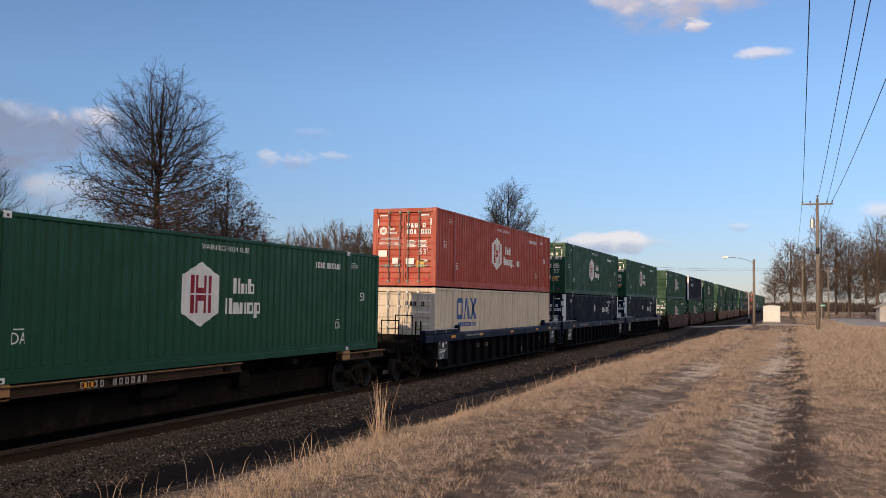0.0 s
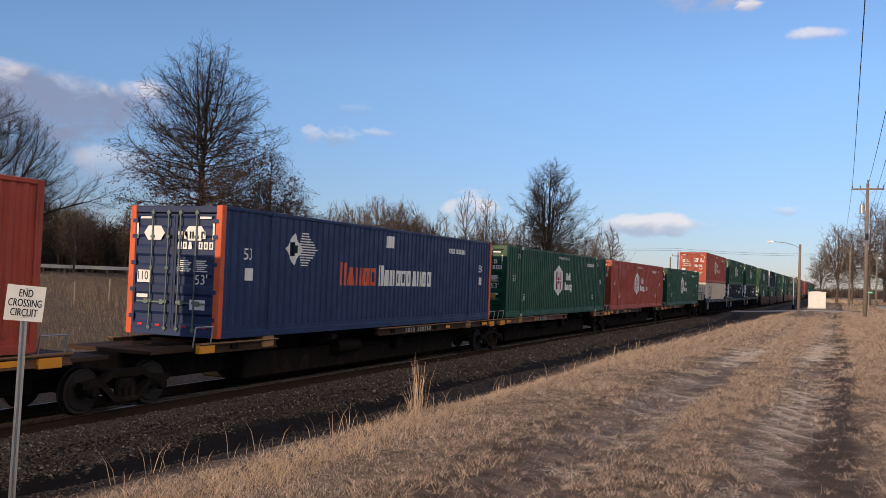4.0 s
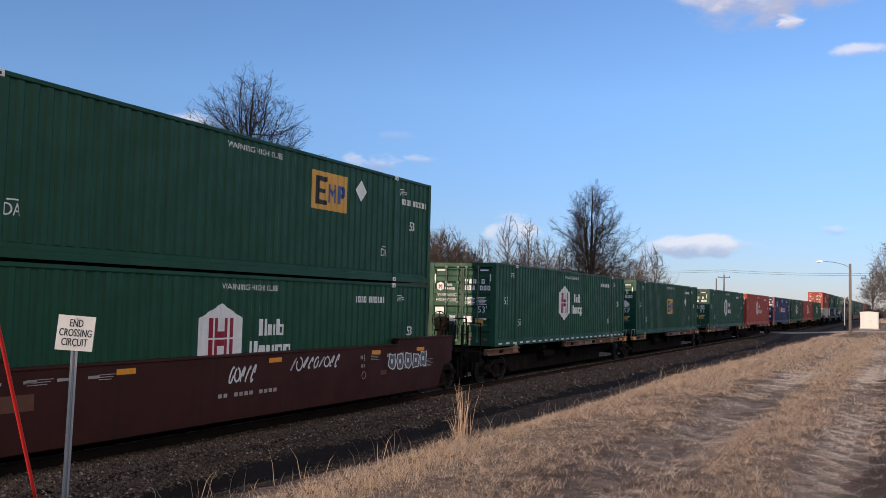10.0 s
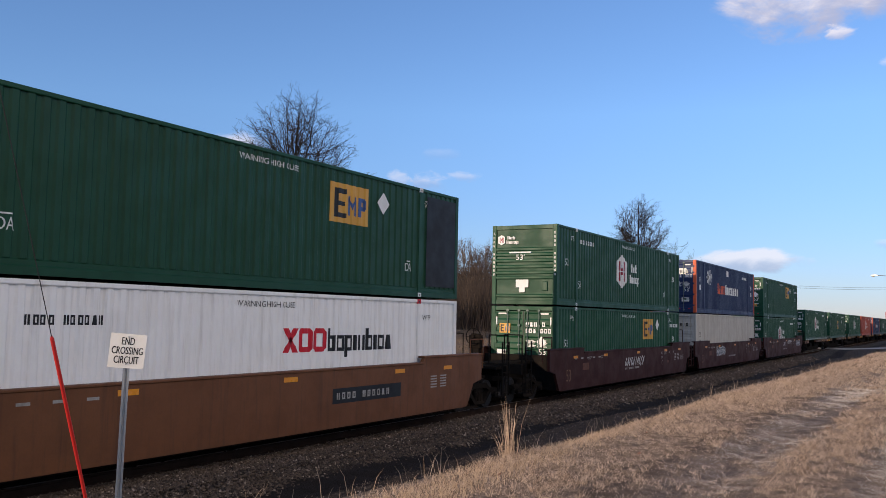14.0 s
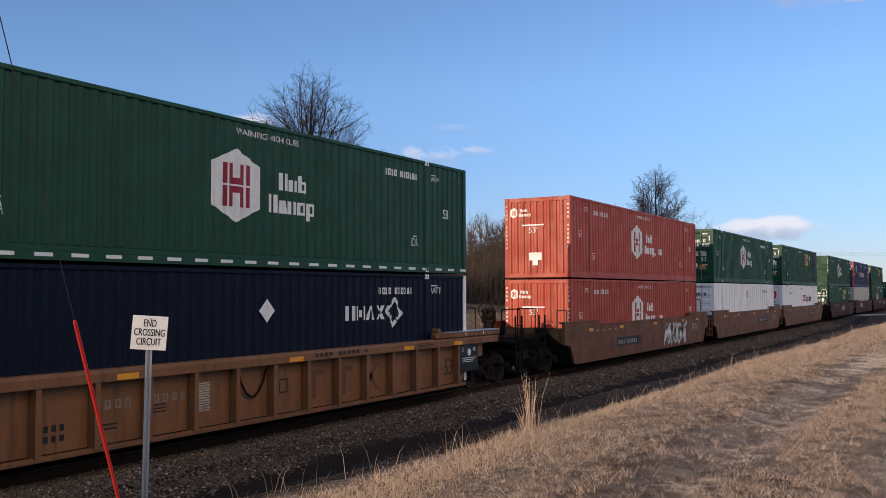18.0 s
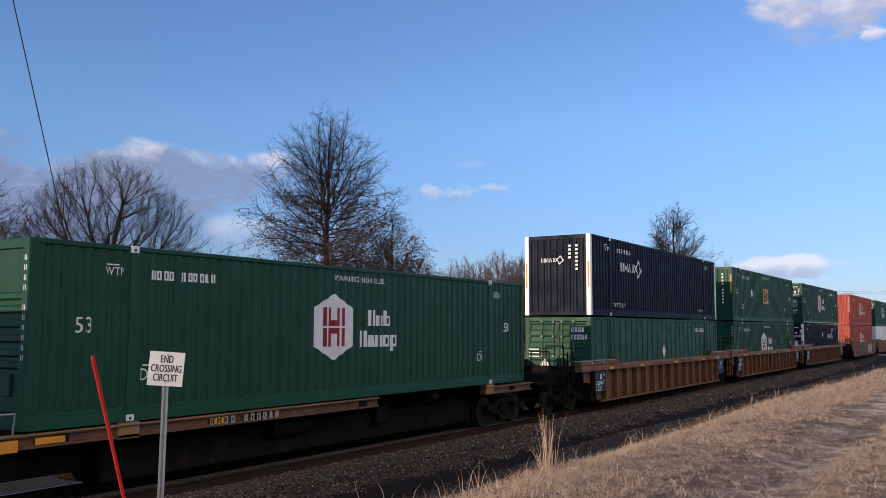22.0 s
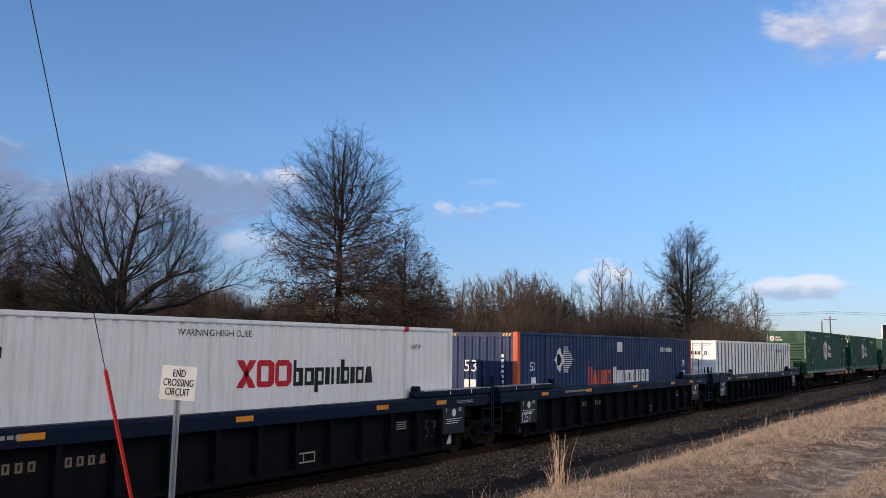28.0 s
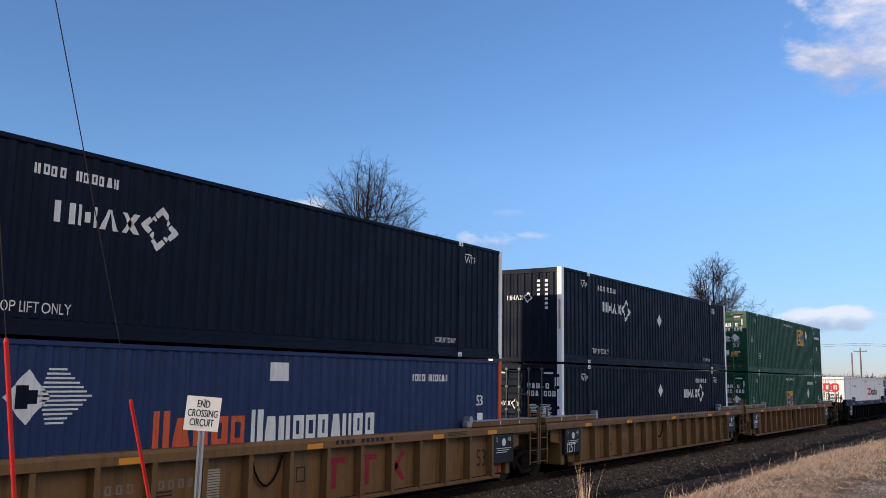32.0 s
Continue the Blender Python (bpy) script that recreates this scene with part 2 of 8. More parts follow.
# ---------------------------------------------------------------- geometry helpers
class Geo:
    def __init__(self):
        self.v, self.f = [], []

    def add(self, verts, faces):
        k = len(self.v)
        self.v += [tuple(p) for p in verts]
        self.f += [tuple(i + k for i in face) for face in faces]
        return self

    def box(self, x0, x1, y0, y1, z0, z1, c=0.0):
        if c <= 0:
            p = [(x, y, z) for x in (x0, x1) for y in (y0, y1) for z in (z0, z1)]
            return self.add(p, [(0, 1, 3, 2), (4, 6, 7, 5), (0, 4, 5, 1), (2, 3, 7, 6), (0, 2, 6, 4), (1, 5, 7, 3)])
        c = min(c, 0.45 * (x1 - x0), 0.45 * (y1 - y0), 0.45 * (z1 - z0))
        bm = bmesh.new()
        bmesh.ops.create_cube(bm, size=1.0, matrix=Matrix.Translation(((x0 + x1) / 2, (y0 + y1) / 2, (z0 + z1) / 2)) @ Matrix.Diagonal((x1 - x0, y1 - y0, z1 - z0, 1)))
        bmesh.ops.bevel(bm, geom=bm.edges[:], offset=c, segments=1, affect="EDGES")
        bm.verts.index_update()
        self.add([v.co for v in bm.verts], [[v.index for v in f.verts] for f in bm.faces])
        bm.free()
        return self

    def cyl(self, p0, p1, r0, r1=None, n=8, caps=True):
        r1 = r0 if r1 is None else r1
        p0, p1 = Vector(p0), Vector(p1)
        axis = (p1 - p0).normalized()
        side = axis.cross(Vector((0, 0, 1)) if abs(axis.z) < 0.9 else Vector((1, 0, 0))).normalized()
        up = axis.cross(side)
        ring = [side * math.cos(2 * math.pi * i / n) + up * math.sin(2 * math.pi * i / n) for i in range(n)]
        faces = [(i, (i + 1) % n, n + (i + 1) % n, n + i) for i in range(n)]
        if caps:
            faces += [tuple(range(n))[::-1], tuple(range(n, 2 * n))]
        return self.add([p0 + d * r0 for d in ring] + [p1 + d * r1 for d in ring], faces)

    def tube(self, points, r, n=6):
        for a, b in zip(points, points[1:]):
            self.cyl(a, b, r, n=n)
        return self

    def prism(self, poly, axis, lo, hi):
        """poly: corners in the two other axes, in order (x, y, z without axis)."""
        def at(p, h):
            p = list(p)
            p.insert(axis, h)
            return p
        n = len(poly)
        faces = [tuple(range(n))[::-1], tuple(range(n, 2 * n))] + [(i, (i + 1) % n, n + (i + 1) % n, n + i) for i in range(n)]
        return self.add([at(p, lo) for p in poly] + [at(p, hi) for p in poly], faces)

    def mesh(self, name):
        me = bpy.data.meshes.new(name)
        me.from_pydata(self.v, [], self.f)
        me.update()
        return me


MESHES = {}


def put(name, parent, mat, geo, key=None, label="", at=None, smooth=False, kind=""):
    """One mesh part under parent. With a key the mesh is made once and shared; its paint belongs to the object."""
    if key is not None and key in MESHES:
        me = MESHES[key]
    else:
        g = geo() if callable(geo) else geo
        me = g.mesh(name)
        bm = bmesh.new()
        bm.from_mesh(me)
        bmesh.ops.recalc_face_normals(bm, faces=bm.faces)
        bm.to_mesh(me)
        bm.free()
        if smooth:
            me.shade_smooth()
        me.materials.append(mat)
        if key is not None:
            MESHES[key] = me
    ob = new(name, me)
    ob.material_slots[0].link = "OBJECT"
    ob.material_slots[0].material = mat
    ob.parent = parent
    if at is not None:
        ob.matrix_basis = at
    return tagged(ob, label, kind=kind)


def thing(name, label, category, group="", kind="", at=None):
    ob = new(name)
    ob.empty_display_size = 0.3
    if at is not None:
        ob.matrix_basis = at
    return tagged(ob, label, category, group, kind)


TEXTS = {}


def letters(words):
    """The triangles of a line of writing, one high, starting at 0, and its width."""
    if words not in TEXTS:
        cu = bpy.data.curves.new("writing", "FONT")
        cu.body, cu.resolution_u = words, 3
        ob = bpy.data.objects.new("writing", cu)
        me = ob.to_mesh()
        me.calc_loop_triangles()
        p = [(v.co.x, v.co.y) for v in me.vertices]
        lo, hi = min(q[0] for q in p), max(q[0] for q in p)
        high = max(q[1] for q in p)
        TEXTS[words] = ([[((p[i][0] - lo) / high, p[i][1] / high) for i in tri.vertices] for tri in me.loop_triangles], (hi - lo) / high)
        ob.to_mesh_clear()
        bpy.data.objects.remove(ob)
        bpy.data.curves.remove(cu)
    return TEXTS[words]


def rect(a0, a1, z0, z1):
    return [(a0, z0), (a1, z0), (a1, z1), (a0, z1)]


def writing(words, a, z, high, squeeze=1.0):
    """Triangles of words whose left end is a, baseline z (a runs the way one reads)."""
    tris, width = letters(words)
    return [[(a + x * high * squeeze, z + y * high) for x, y in tri] for tri in tris]


def bars(a, z, high, widths, gap=0.06):
    """A word as plain bars, one a letter."""
    out = []
    for w in widths:
        if w > 0:
            out += [rect(a, a + w * 0.30, z, z + high), rect(a + w * 0.30, a + w * 0.85, z + high * 0.40, z + high * 0.62)]
        a += abs(w) + gap
    return out

# ---------------------------------------------------------------- containers
HALF_L, HALF_W, TALL = 8.075, 1.295, 2.9
POSTS = (-6.165, 6.035)


def corrugation():
    """Break points (y, x) of the pressed side sheet between the posts."""
    pts = []
    for y0, y1 in ((-7.93, -6.24), (-6.09, 5.96), (6.11, 7.93)):
        n = round((y1 - y0) / 0.272)
        p = (y1 - y0) / n
        for i in range(n):
            for f, x in ((0.0, 1.272), (0.40, 1.272), (0.55, 1.244), (0.85, 1.244)):
                pts.append((y0 + (i + f) * p, x))
        pts.append((y1, 1.272))
    return pts


CORR = corrugation()
CORR_Y = np.array([p[0] for p in CORR])
CORR_X = np.array([p[1] for p in CORR])


def side_sheet(sign):
    g = Geo()
    n = len(CORR)
    g.v = [(sign * x, y, 0.25) for y, x in CORR] + [(sign * x, y, 2.83) for y, x in CORR] + [(sign * (x - 0.03), y, 0.25) for y, x in CORR] + [(sign * (x - 0.03), y, 2.83) for y, x in CORR]
    for i in range(n - 1):
        g.f += [(i, i + 1, n + i + 1, n + i), (2 * n + i, 3 * n + i, 3 * n + i + 1, 2 * n + i + 1), (n + i, n + i + 1, 3 * n + i + 1, 3 * n + i)]
    return g


def clip(poly, y0, y1):
    for edge, keep in ((y0, 1), (y1, -1)):
        out = []
        for p, q in zip(poly, poly[1:] + poly[:1]):
            a, b = (p[0] - edge) * keep, (q[0] - edge) * keep
            if a >= 0:
                out.append(p)
            if a * b < 0:
                f = a / (a - b)
                out.append((edge, p[1] + (q[1] - p[1]) * f))
        poly = out
        if len(poly) < 3:
            return []
    return poly


def on_side(polys, flat=False, lift=0.005):
    """Film laid on the near side, following the pressing of the sheet."""
    g = Geo()
    for poly in polys:
        ys = [p[0] for p in poly]
        if flat:
            g.add([(1.2885 + lift, y, z) for y, z in poly], [tuple(range(len(poly)))])
            continue
        cuts = [min(ys)] + [y for y in CORR_Y if min(ys) < y < max(ys)] + [max(ys)]
        for y0, y1 in zip(cuts, cuts[1:]):
            piece = clip(poly, y0, y1) if len(cuts) > 2 else poly
            if len(piece) >= 3:
                g.add([(float(np.interp(y, CORR_Y, CORR_X)) + lift, y, z) for y, z in piece], [tuple(range(len(piece)))])
    return g


def on_end(polys, y=-8.068):
    g = Geo()
    for poly in polys:
        g.add([(x, y, z) for x, z in poly], [tuple(range(len(poly)))])
    return g


def hexagon(y, z, w, h):
    return [(y, z + h), (y - w, z + h * 0.58), (y - w, z - h * 0.58), (y, z - h), (y + w, z - h * 0.58), (y + w, z + h * 0.58)]


def diamond(y, z, w, h):
    return [(y, z + h), (y - w, z), (y, z - h), (y + w, z)]


def crest_bars(y, z, s):
    """The upright and cross bars inside the hexagon, parted by a thin line at half height."""
    out = []
    for k in (1, -1):
        lo, hi = sorted((z + k * 0.018 * s, z + k * 0.43 * s))
        for a, b in ((-0.36, -0.26), (-0.21, -0.09), (0.09, 0.21), (0.26, 0.36)):
            out.append(rect(y + a * s, y + b * s, lo, hi))
        lo, hi = sorted((z + k * 0.018 * s, z + k * 0.15 * s))
        out.append(rect(y - 0.09 * s, y + 0.09 * s, lo, hi))
    return out


def letter_blocks(y, z, x_high, tall, word, pitch, squeeze=0.80):
    """A brand word as plain blocks: t tall, x low, p hanging, ',' small, ' ' gap. Each block is a frame of bars, some open above or below."""
    out = []

    def block(y0, y1, z0, z1, kind):
        w, h = (y1 - y0) * 0.34, (z1 - z0) * 0.22
        if kind == 1:
            out.extend([rect(y0, y0 + w * 1.2, z0, z1), rect(y1 - w * 1.2, y1, z0, z1)])
        elif kind == 2:
            out.append([(y0, z0), (y1, z0), (y1 - w * 0.6, z1), (y0 + w * 0.6, z1)])
        else:
            out.extend([rect(y0, y0 + w, z0, z1), rect(y1 - w, y1, z0, z1), rect(y0 + w, y1 - w, z1 - h, z1), rect(y0 + w, y1 - w, z0, z0 + h)])
    for i, c in enumerate(word):
        w = pitch * squeeze
        if c == "t":
            out.append(rect(y, y + w * 0.34, z + x_high, z + tall))
            block(y, y + w, z, z + x_high, 0)
        elif c == "T":
            block(y, y + w, z, z + tall, (1, 0, 0)[i % 3])
        elif c == "x":
            block(y, y + w, z, z + x_high, (0, 1, 0, 2, 0)[(i * 3 + len(word)) % 5])
        elif c == "p":
            out.append(rect(y, y + w * 0.34, z - x_high * 0.4, z))
            block(y, y + w, z, z + x_high, 0)
        elif c == "i":
            out.append(rect(y, y + w * 0.4, z, z + x_high))
            y -= pitch * 0.5
        elif c == ",":
            out.append(rect(y, y + w * 0.3, z - x_high * 0.15, z + x_high * 0.2))
            y -= pitch * 0.5
        y += pitch
    return out


def slanted(y0, y1, z0, z1, kind):
    """Plain signs of one brand: uprights, a pierced triangle, an hourglass, a frame."""
    w, m = y1 - y0, (y0 + y1) / 2
    if kind == "bars":
        return [rect(y0, y0 + w * 0.26, z0, z1), rect(y1 - w * 0.26, y1, z0, z1)]
    if kind == "three":
        return [rect(y0, y0 + w * 0.2, z0, z1), rect(m - w * 0.12, m + w * 0.12, z0 + (z1 - z0) * 0.2, z1 * 0.7 + z0 * 0.3), rect(y1 - w * 0.2, y1, z0, z1)]
    if kind == "peak":
        return [[(y0, z0), (y0 + w * 0.26, z0), (m + w * 0.04, z1), (m - w * 0.12, z1)], [(y1 - w * 0.26, z0), (y1, z0), (m + w * 0.12, z1), (m - w * 0.04, z1)]]
    if kind == "glass":
        return [[(y0, z1), (y0 + w * 0.32, z1), (y1, z0), (y1 - w * 0.32, z0)], [(y1 - w * 0.32, z1), (y1, z1), (y0 + w * 0.32, z0), (y0, z0)]]
    v, h = w * 0.28, (z1 - z0) * 0.22
    c = v * 0.6
    return [[(y0, z0 + c), (y0 + c, z0), (y0 + v, z0 + h), (y0 + v, z1 - h), (y0 + c, z1), (y0, z1 - c)], [(y1, z0 + c), (y1, z1 - c), (y1 - c, z1), (y1 - v, z1 - h), (y1 - v, z0 + h), (y1 - c, z0)],
            [(y0 + c, z0), (y1 - c, z0), (y1 - v, z0 + h), (y0 + v, z0 + h)], [(y0 + c, z1), (y0 + v, z1 - h), (y1 - v, z1 - h), (y1 - c, z1)]]


def signs(y, z, high, pitch, kinds, fill=0.86):
    return [poly for i, kind in enumerate(kinds) for poly in slanted(y + i * pitch, y + (i + fill) * pitch, z, z + high, kind)]


def tag_marks(y, z):
    """Number of the box as plain bars."""
    return letter_blocks(y, z, 0.16, 0.16, "xxxx xxxxxx", 0.135, 0.72)


def common_marks(root, film, flat, number=(4.15, 2.36)):
    for y in (6.86, -7.22):
        put("size_mark", root, film, lambda: on_side(writing("53", y, 1.46, 0.25, 0.9), flat), ("size", flat, y), kind="stuff")
    for y in (-6.72, 6.28):
        put("lift_mark", root, film, lambda: on_side(writing("WTP", y, 2.40, 0.13, 0.9) + [rect(y + 0.02, y + 0.26, 2.56, 2.585)], flat), ("wtp", flat, y), kind="stuff")
    for y in (5.36, -5.95):
        put("hook_mark", root, film, lambda: on_side(writing("DA", y, 0.66, 0.2, 0.75) + [rect(y + 0.04, y + 0.24, 0.90, 0.925)], flat), ("da", flat, y), kind="stuff")
    put("number_mark", root, film, lambda: on_side(tag_marks(*number), flat), ("nums", flat, number), kind="stuff")
    put("height_warning", root, film, lambda: on_side(writing("WARNING HIGH CUBE", -0.9, 2.58, 0.12, 1.05), flat), ("warn", flat), kind="stuff")


def end_doors(root, paint, rod_paint, style):
    """Two doors with lock rods at the rear (-y) end."""
    for side, x0, x1 in (("near", 0.012, 1.14), ("far", -1.14, -0.012)):
        def leaf(x0=x0, x1=x1):
            g = Geo()
            prof = [(-8.052, 0.15)]
            z = 0.24
            while z < 2.55:
                prof += [(-8.052, z), (-8.022, z + 0.06), (-8.022, z + 0.22), (-8.052, z + 0.28)]
                z += 0.43
            prof += [(-8.052, 2.71)]
            k = len(prof)
            g.v = [(x, y, zz) for x in (x0 + 0.05, x1 - 0.05) for y, zz in prof] + [(x, -7.98, zz) for x in (x0 + 0.05, x1 - 0.05) for y, zz in prof]
            g.f = [(i, i + 1, k + i + 1, k + i) for i in range(k - 1)]
            for a, b in ((x0, x0 + 0.05), (x1 - 0.05, x1)):
                g.box(a, b, -8.058, -7.98, 0.15, 2.71)
            return g
        door = put("door", root, paint, leaf, ("leaf", side))
        for x in ((0.17, 0.62) if x0 > 0 else (-0.62, -0.17)):
            def rod(x=x):
                g = Geo().cyl((x, -8.088, 0.10), (x, -8.088, 2.80), 0.017, n=8)
                for z in (0.16, 0.75, 1.5, 2.2, 2.74):
                    g.box(x - 0.045, x + 0.045, -8.10, -8.056, z - 0.03, z + 0.03)
                return g
            put("lock_rod", door, rod_paint, rod, ("rod", x))

            def handle(x=x):
                s = 1 if x > 0 else -1
                return Geo().box(min(x, x + 0.36 * s), max(x, x + 0.36 * s), -8.115, -8.10, 0.72, 0.755).box(x + 0.10 * s - 0.05, x + 0.10 * s + 0.05, -8.11, -8.06, 0.69, 0.79)
            put("door_handle", door, rod_paint, handle, ("handle", x))

        def hinges(x1=x1, x0=x0):
            x = 1.14 if x0 > 0 else -1.14
            g = Geo()
            for z in (0.4, 1.0, 1.6, 2.2, 2.55):
                g.box(x - 0.07, x + 0.07, -8.082, -8.058, z - 0.045, z + 0.045)
            return g
        put("hinge_strip", door, paint, hinges, ("hinge", side), kind="stuff")

    def gasket():
        return Geo().box(-0.012, 0.012, -8.05, -8.0, 0.15, 2.71)
    put("door_seal", root, DECAL_K, gasket, "seal")


def end_ribbed(root, paint):
    def wall():
        return Geo().box(-1.15, 1.15, -8.02, -7.98, 0.15, 2.75)
    put("end_wall", root, paint, wall, "endrib")
    for z in (0.32, 0.98, 1.16, 1.38, 1.60, 1.82, 2.02):
        put("wall_rib", root, paint, lambda: Geo().prism([(-8.018, -0.075), (-8.066, -0.04), (-8.066, 0.03), (-8.018, 0.065)], 0, -1.14, 1.14), "wallrib", at=Matrix.Translation((0, 0, z)))
    put("vent_cover", root, paint, lambda: Geo().box(0.72, 0.92, -8.075, -8.02, 0.50, 0.84, 0.015), "vent")


def end_pressed(root, paint):
    def wall():
        g = Geo()
        pts = []
        n = 9
        p = 2.30 / n
        for i in range(n):
            for f, y in ((0, -8.058), (0.4, -8.058), (0.55, -8.022), (0.85, -8.022)):
                pts.append((-1.15 + (i + f) * p, y))
        pts.append((1.15, -8.058))
        k = len(pts)
        g.v = [(x, y, 0.15) for x, y in pts] + [(x, y, 2.75) for x, y in pts]
        g.f = [(i, i + 1, k + i + 1, k + i) for i in range(k - 1)]
        return g
    put("end_wall", root, paint, wall, "endcorr")


def container(label, paint, end="door", post_paint=None, side="pressed", rod_paint=None, rib_paint=None, casting_paint=None):
    root = thing("shipping_container", label, "shipping container", "containers on the train")
    post_paint, rod_paint = post_paint or paint, rod_paint or ROD
    casting_paint = casting_paint or paint
    if side == "pressed":
        put("side_sheet", root, paint, lambda: side_sheet(1), ("sheet", 1))
        put("side_sheet", root, paint, lambda: side_sheet(-1), ("sheet", -1))
    else:
        for s in (1, -1):
            put("side_sheet", root, paint, lambda s=s: Geo().box(min(s * 1.20, s * 1.262), max(s * 1.20, s * 1.262), -7.95, 7.95, 0.12, 2.83), ("plate", s))
        for i in range(26):
            y = -7.62 + i * 0.609
            if min(abs(y - POSTS[0]), abs(y - POSTS[1])) > 0.2:
                put("side_post", root, rib_paint or paint, lambda: Geo().prism([(1.262, -0.062), (1.284, -0.05), (1.284, 0.05), (1.262, 0.062)], 2, 0.16, 2.80), "sidepost", at=Matrix.Translation((0, y, 0)))
    for s in (1, -1):
        put("bottom_rail", root, paint, lambda s=s: Geo().prism([(s * 1.16, 0.0), (s * 1.295, 0.0), (s * 1.295, 0.13), (s * 1.268, 0.155), (s * 1.268, 0.225), (s * 1.24, 0.262), (s * 1.16, 0.262)] if side == "pressed" else [(s * 1.16, 0.0), (s * 1.295, 0.0), (s * 1.295, 0.13), (s * 1.16, 0.15)], 1, -7.93, 7.93), ("botrail", s, side))
        put("top_rail", root, paint, lambda s=s: Geo().prism([(s * 1.20, 2.815), (s * 1.282, 2.815), (s * 1.29, 2.83), (s * 1.29, 2.89), (s * 1.275, 2.9), (s * 1.20, 2.9)], 1, -7.93, 7.93), ("toprail", s))
        for y in POSTS:
            put("lift_post", root, paint, lambda s=s: Geo().box(min(s * 1.2, s * 1.29), max(s * 1.2, s * 1.29), -0.075, 0.075, 0.0, 2.9, 0.006), ("lpost", s), at=Matrix.Translation((0, y, 0)))
            for z in (0.0, 2.782):
                put("lift_casting", root, casting_paint, lambda s=s: Geo().box(min(s * 1.14, s * 1.298), max(s * 1.14, s * 1.298), -0.09, 0.09, 0, 0.122, 0.012), ("cast", s), at=Matrix.Translation((0, y, z)))
        for y0, y1 in ((-8.075, -7.92), (7.92, 8.075)):
            put("corner_post", root, post_paint, lambda s=s, y0=y0, y1=y1: Geo().box(min(s * 1.13, s * 1.295), max(s * 1.13, s * 1.295), y0, y1, 0.0, 2.9, 0.012), ("cpost", s, y0))
    for z, h in ((0.0, 0.15), (2.74, 0.15)):
        put("end_beam", root, paint, lambda z=z, h=h: Geo().box(-1.13, 1.13, -8.066, -7.95, z, z + h, 0.008), ("beam", z))
    put("front_wall", root, paint, lambda: Geo().box(-1.13, 1.13, 7.98, 8.05, 0.0, 2.88, 0.01), "frontwall")
    put("roof", root, paint, lambda: Geo().box(-1.21, 1.21, -7.95, 7.95, 2.855, 2.882), "roof")
    put("underframe", root, BLACKENED, lambda: Geo().box(-1.15, 1.15, -7.9, 7.9, 0.03, 0.12), "under")
    if casting_paint is not paint:
        # flat black patches stand for the shade inside the casting sockets
        put("casting_socket", root, DECAL_K, lambda: on_side([rect(y - 0.024, y + 0.024, z + 0.03, z + 0.075) for y in POSTS for z in (0.0, 2.782)], True, 0.0125), "casthole", label="dark patches drawn for the shade inside the lift casting sockets", kind="stuff")
    if end == "door":
        end_doors(root, paint, rod_paint, None)
    elif end == "rib":
        end_ribbed(root, paint)
    else:
        end_pressed(root, paint)
    return root


def door_marks(root, film, extra=True):
    put("door_number", root, film, lambda: on_end(letter_blocks(0.10, 2.16, 0.16, 0.16, "xxx x", 0.16, 0.74) + letter_blocks(0.10, 1.93, 0.16, 0.16, "xxx xxx", 0.145, 0.74)), "dnum", kind="stuff")
    put("door_data", root, film, lambda: on_end([rect(0.12 + 0.45 * (j % 2), 0.42 + 0.45 * (j % 2) + 0.04 * (j % 3), 1.66 - 0.045 * (j // 2), 1.685 - 0.045 * (j // 2)) for j in range(12)]), "ddata", kind="stuff")
    put("door_size", root, film, lambda: on_end(writing("53'", 0.62, 1.16, 0.22)), "dsize", kind="stuff")
    put("reflector_strip", root, DECAL_W, lambda: on_end([rect(-1.0, -0.68, 2.60, 2.65), rect(0.68, 1.0, 2.60, 2.65), rect(-1.10, -1.05, 2.15, 2.5), rect(1.05, 1.10, 2.15, 2.5)]), "dstrip", kind="stuff")
    put("tail_reflector", root, DECAL_R, lambda: on_end([rect(x, x + 0.13, 0.20, 0.245) for x in (-0.95, -0.45, 0.3, 0.85)]), "dred", kind="stuff")
    if extra:
        put("paper_placard", root, DECAL_W, lambda: on_end([rect(-1.05, -0.70, 1.08, 1.32), rect(-0.48, -0.24, 0.82, 1.04), rect(0.08, 0.42, 0.80, 1.02), rect(0.66, 0.95, 0.90, 0.97)]), "dplac", kind="stuff")
        put("amber_placard", root, DECAL_O, lambda: on_end([rect(0.52, 0.84, 0.68, 0.95)]), "dplac2")


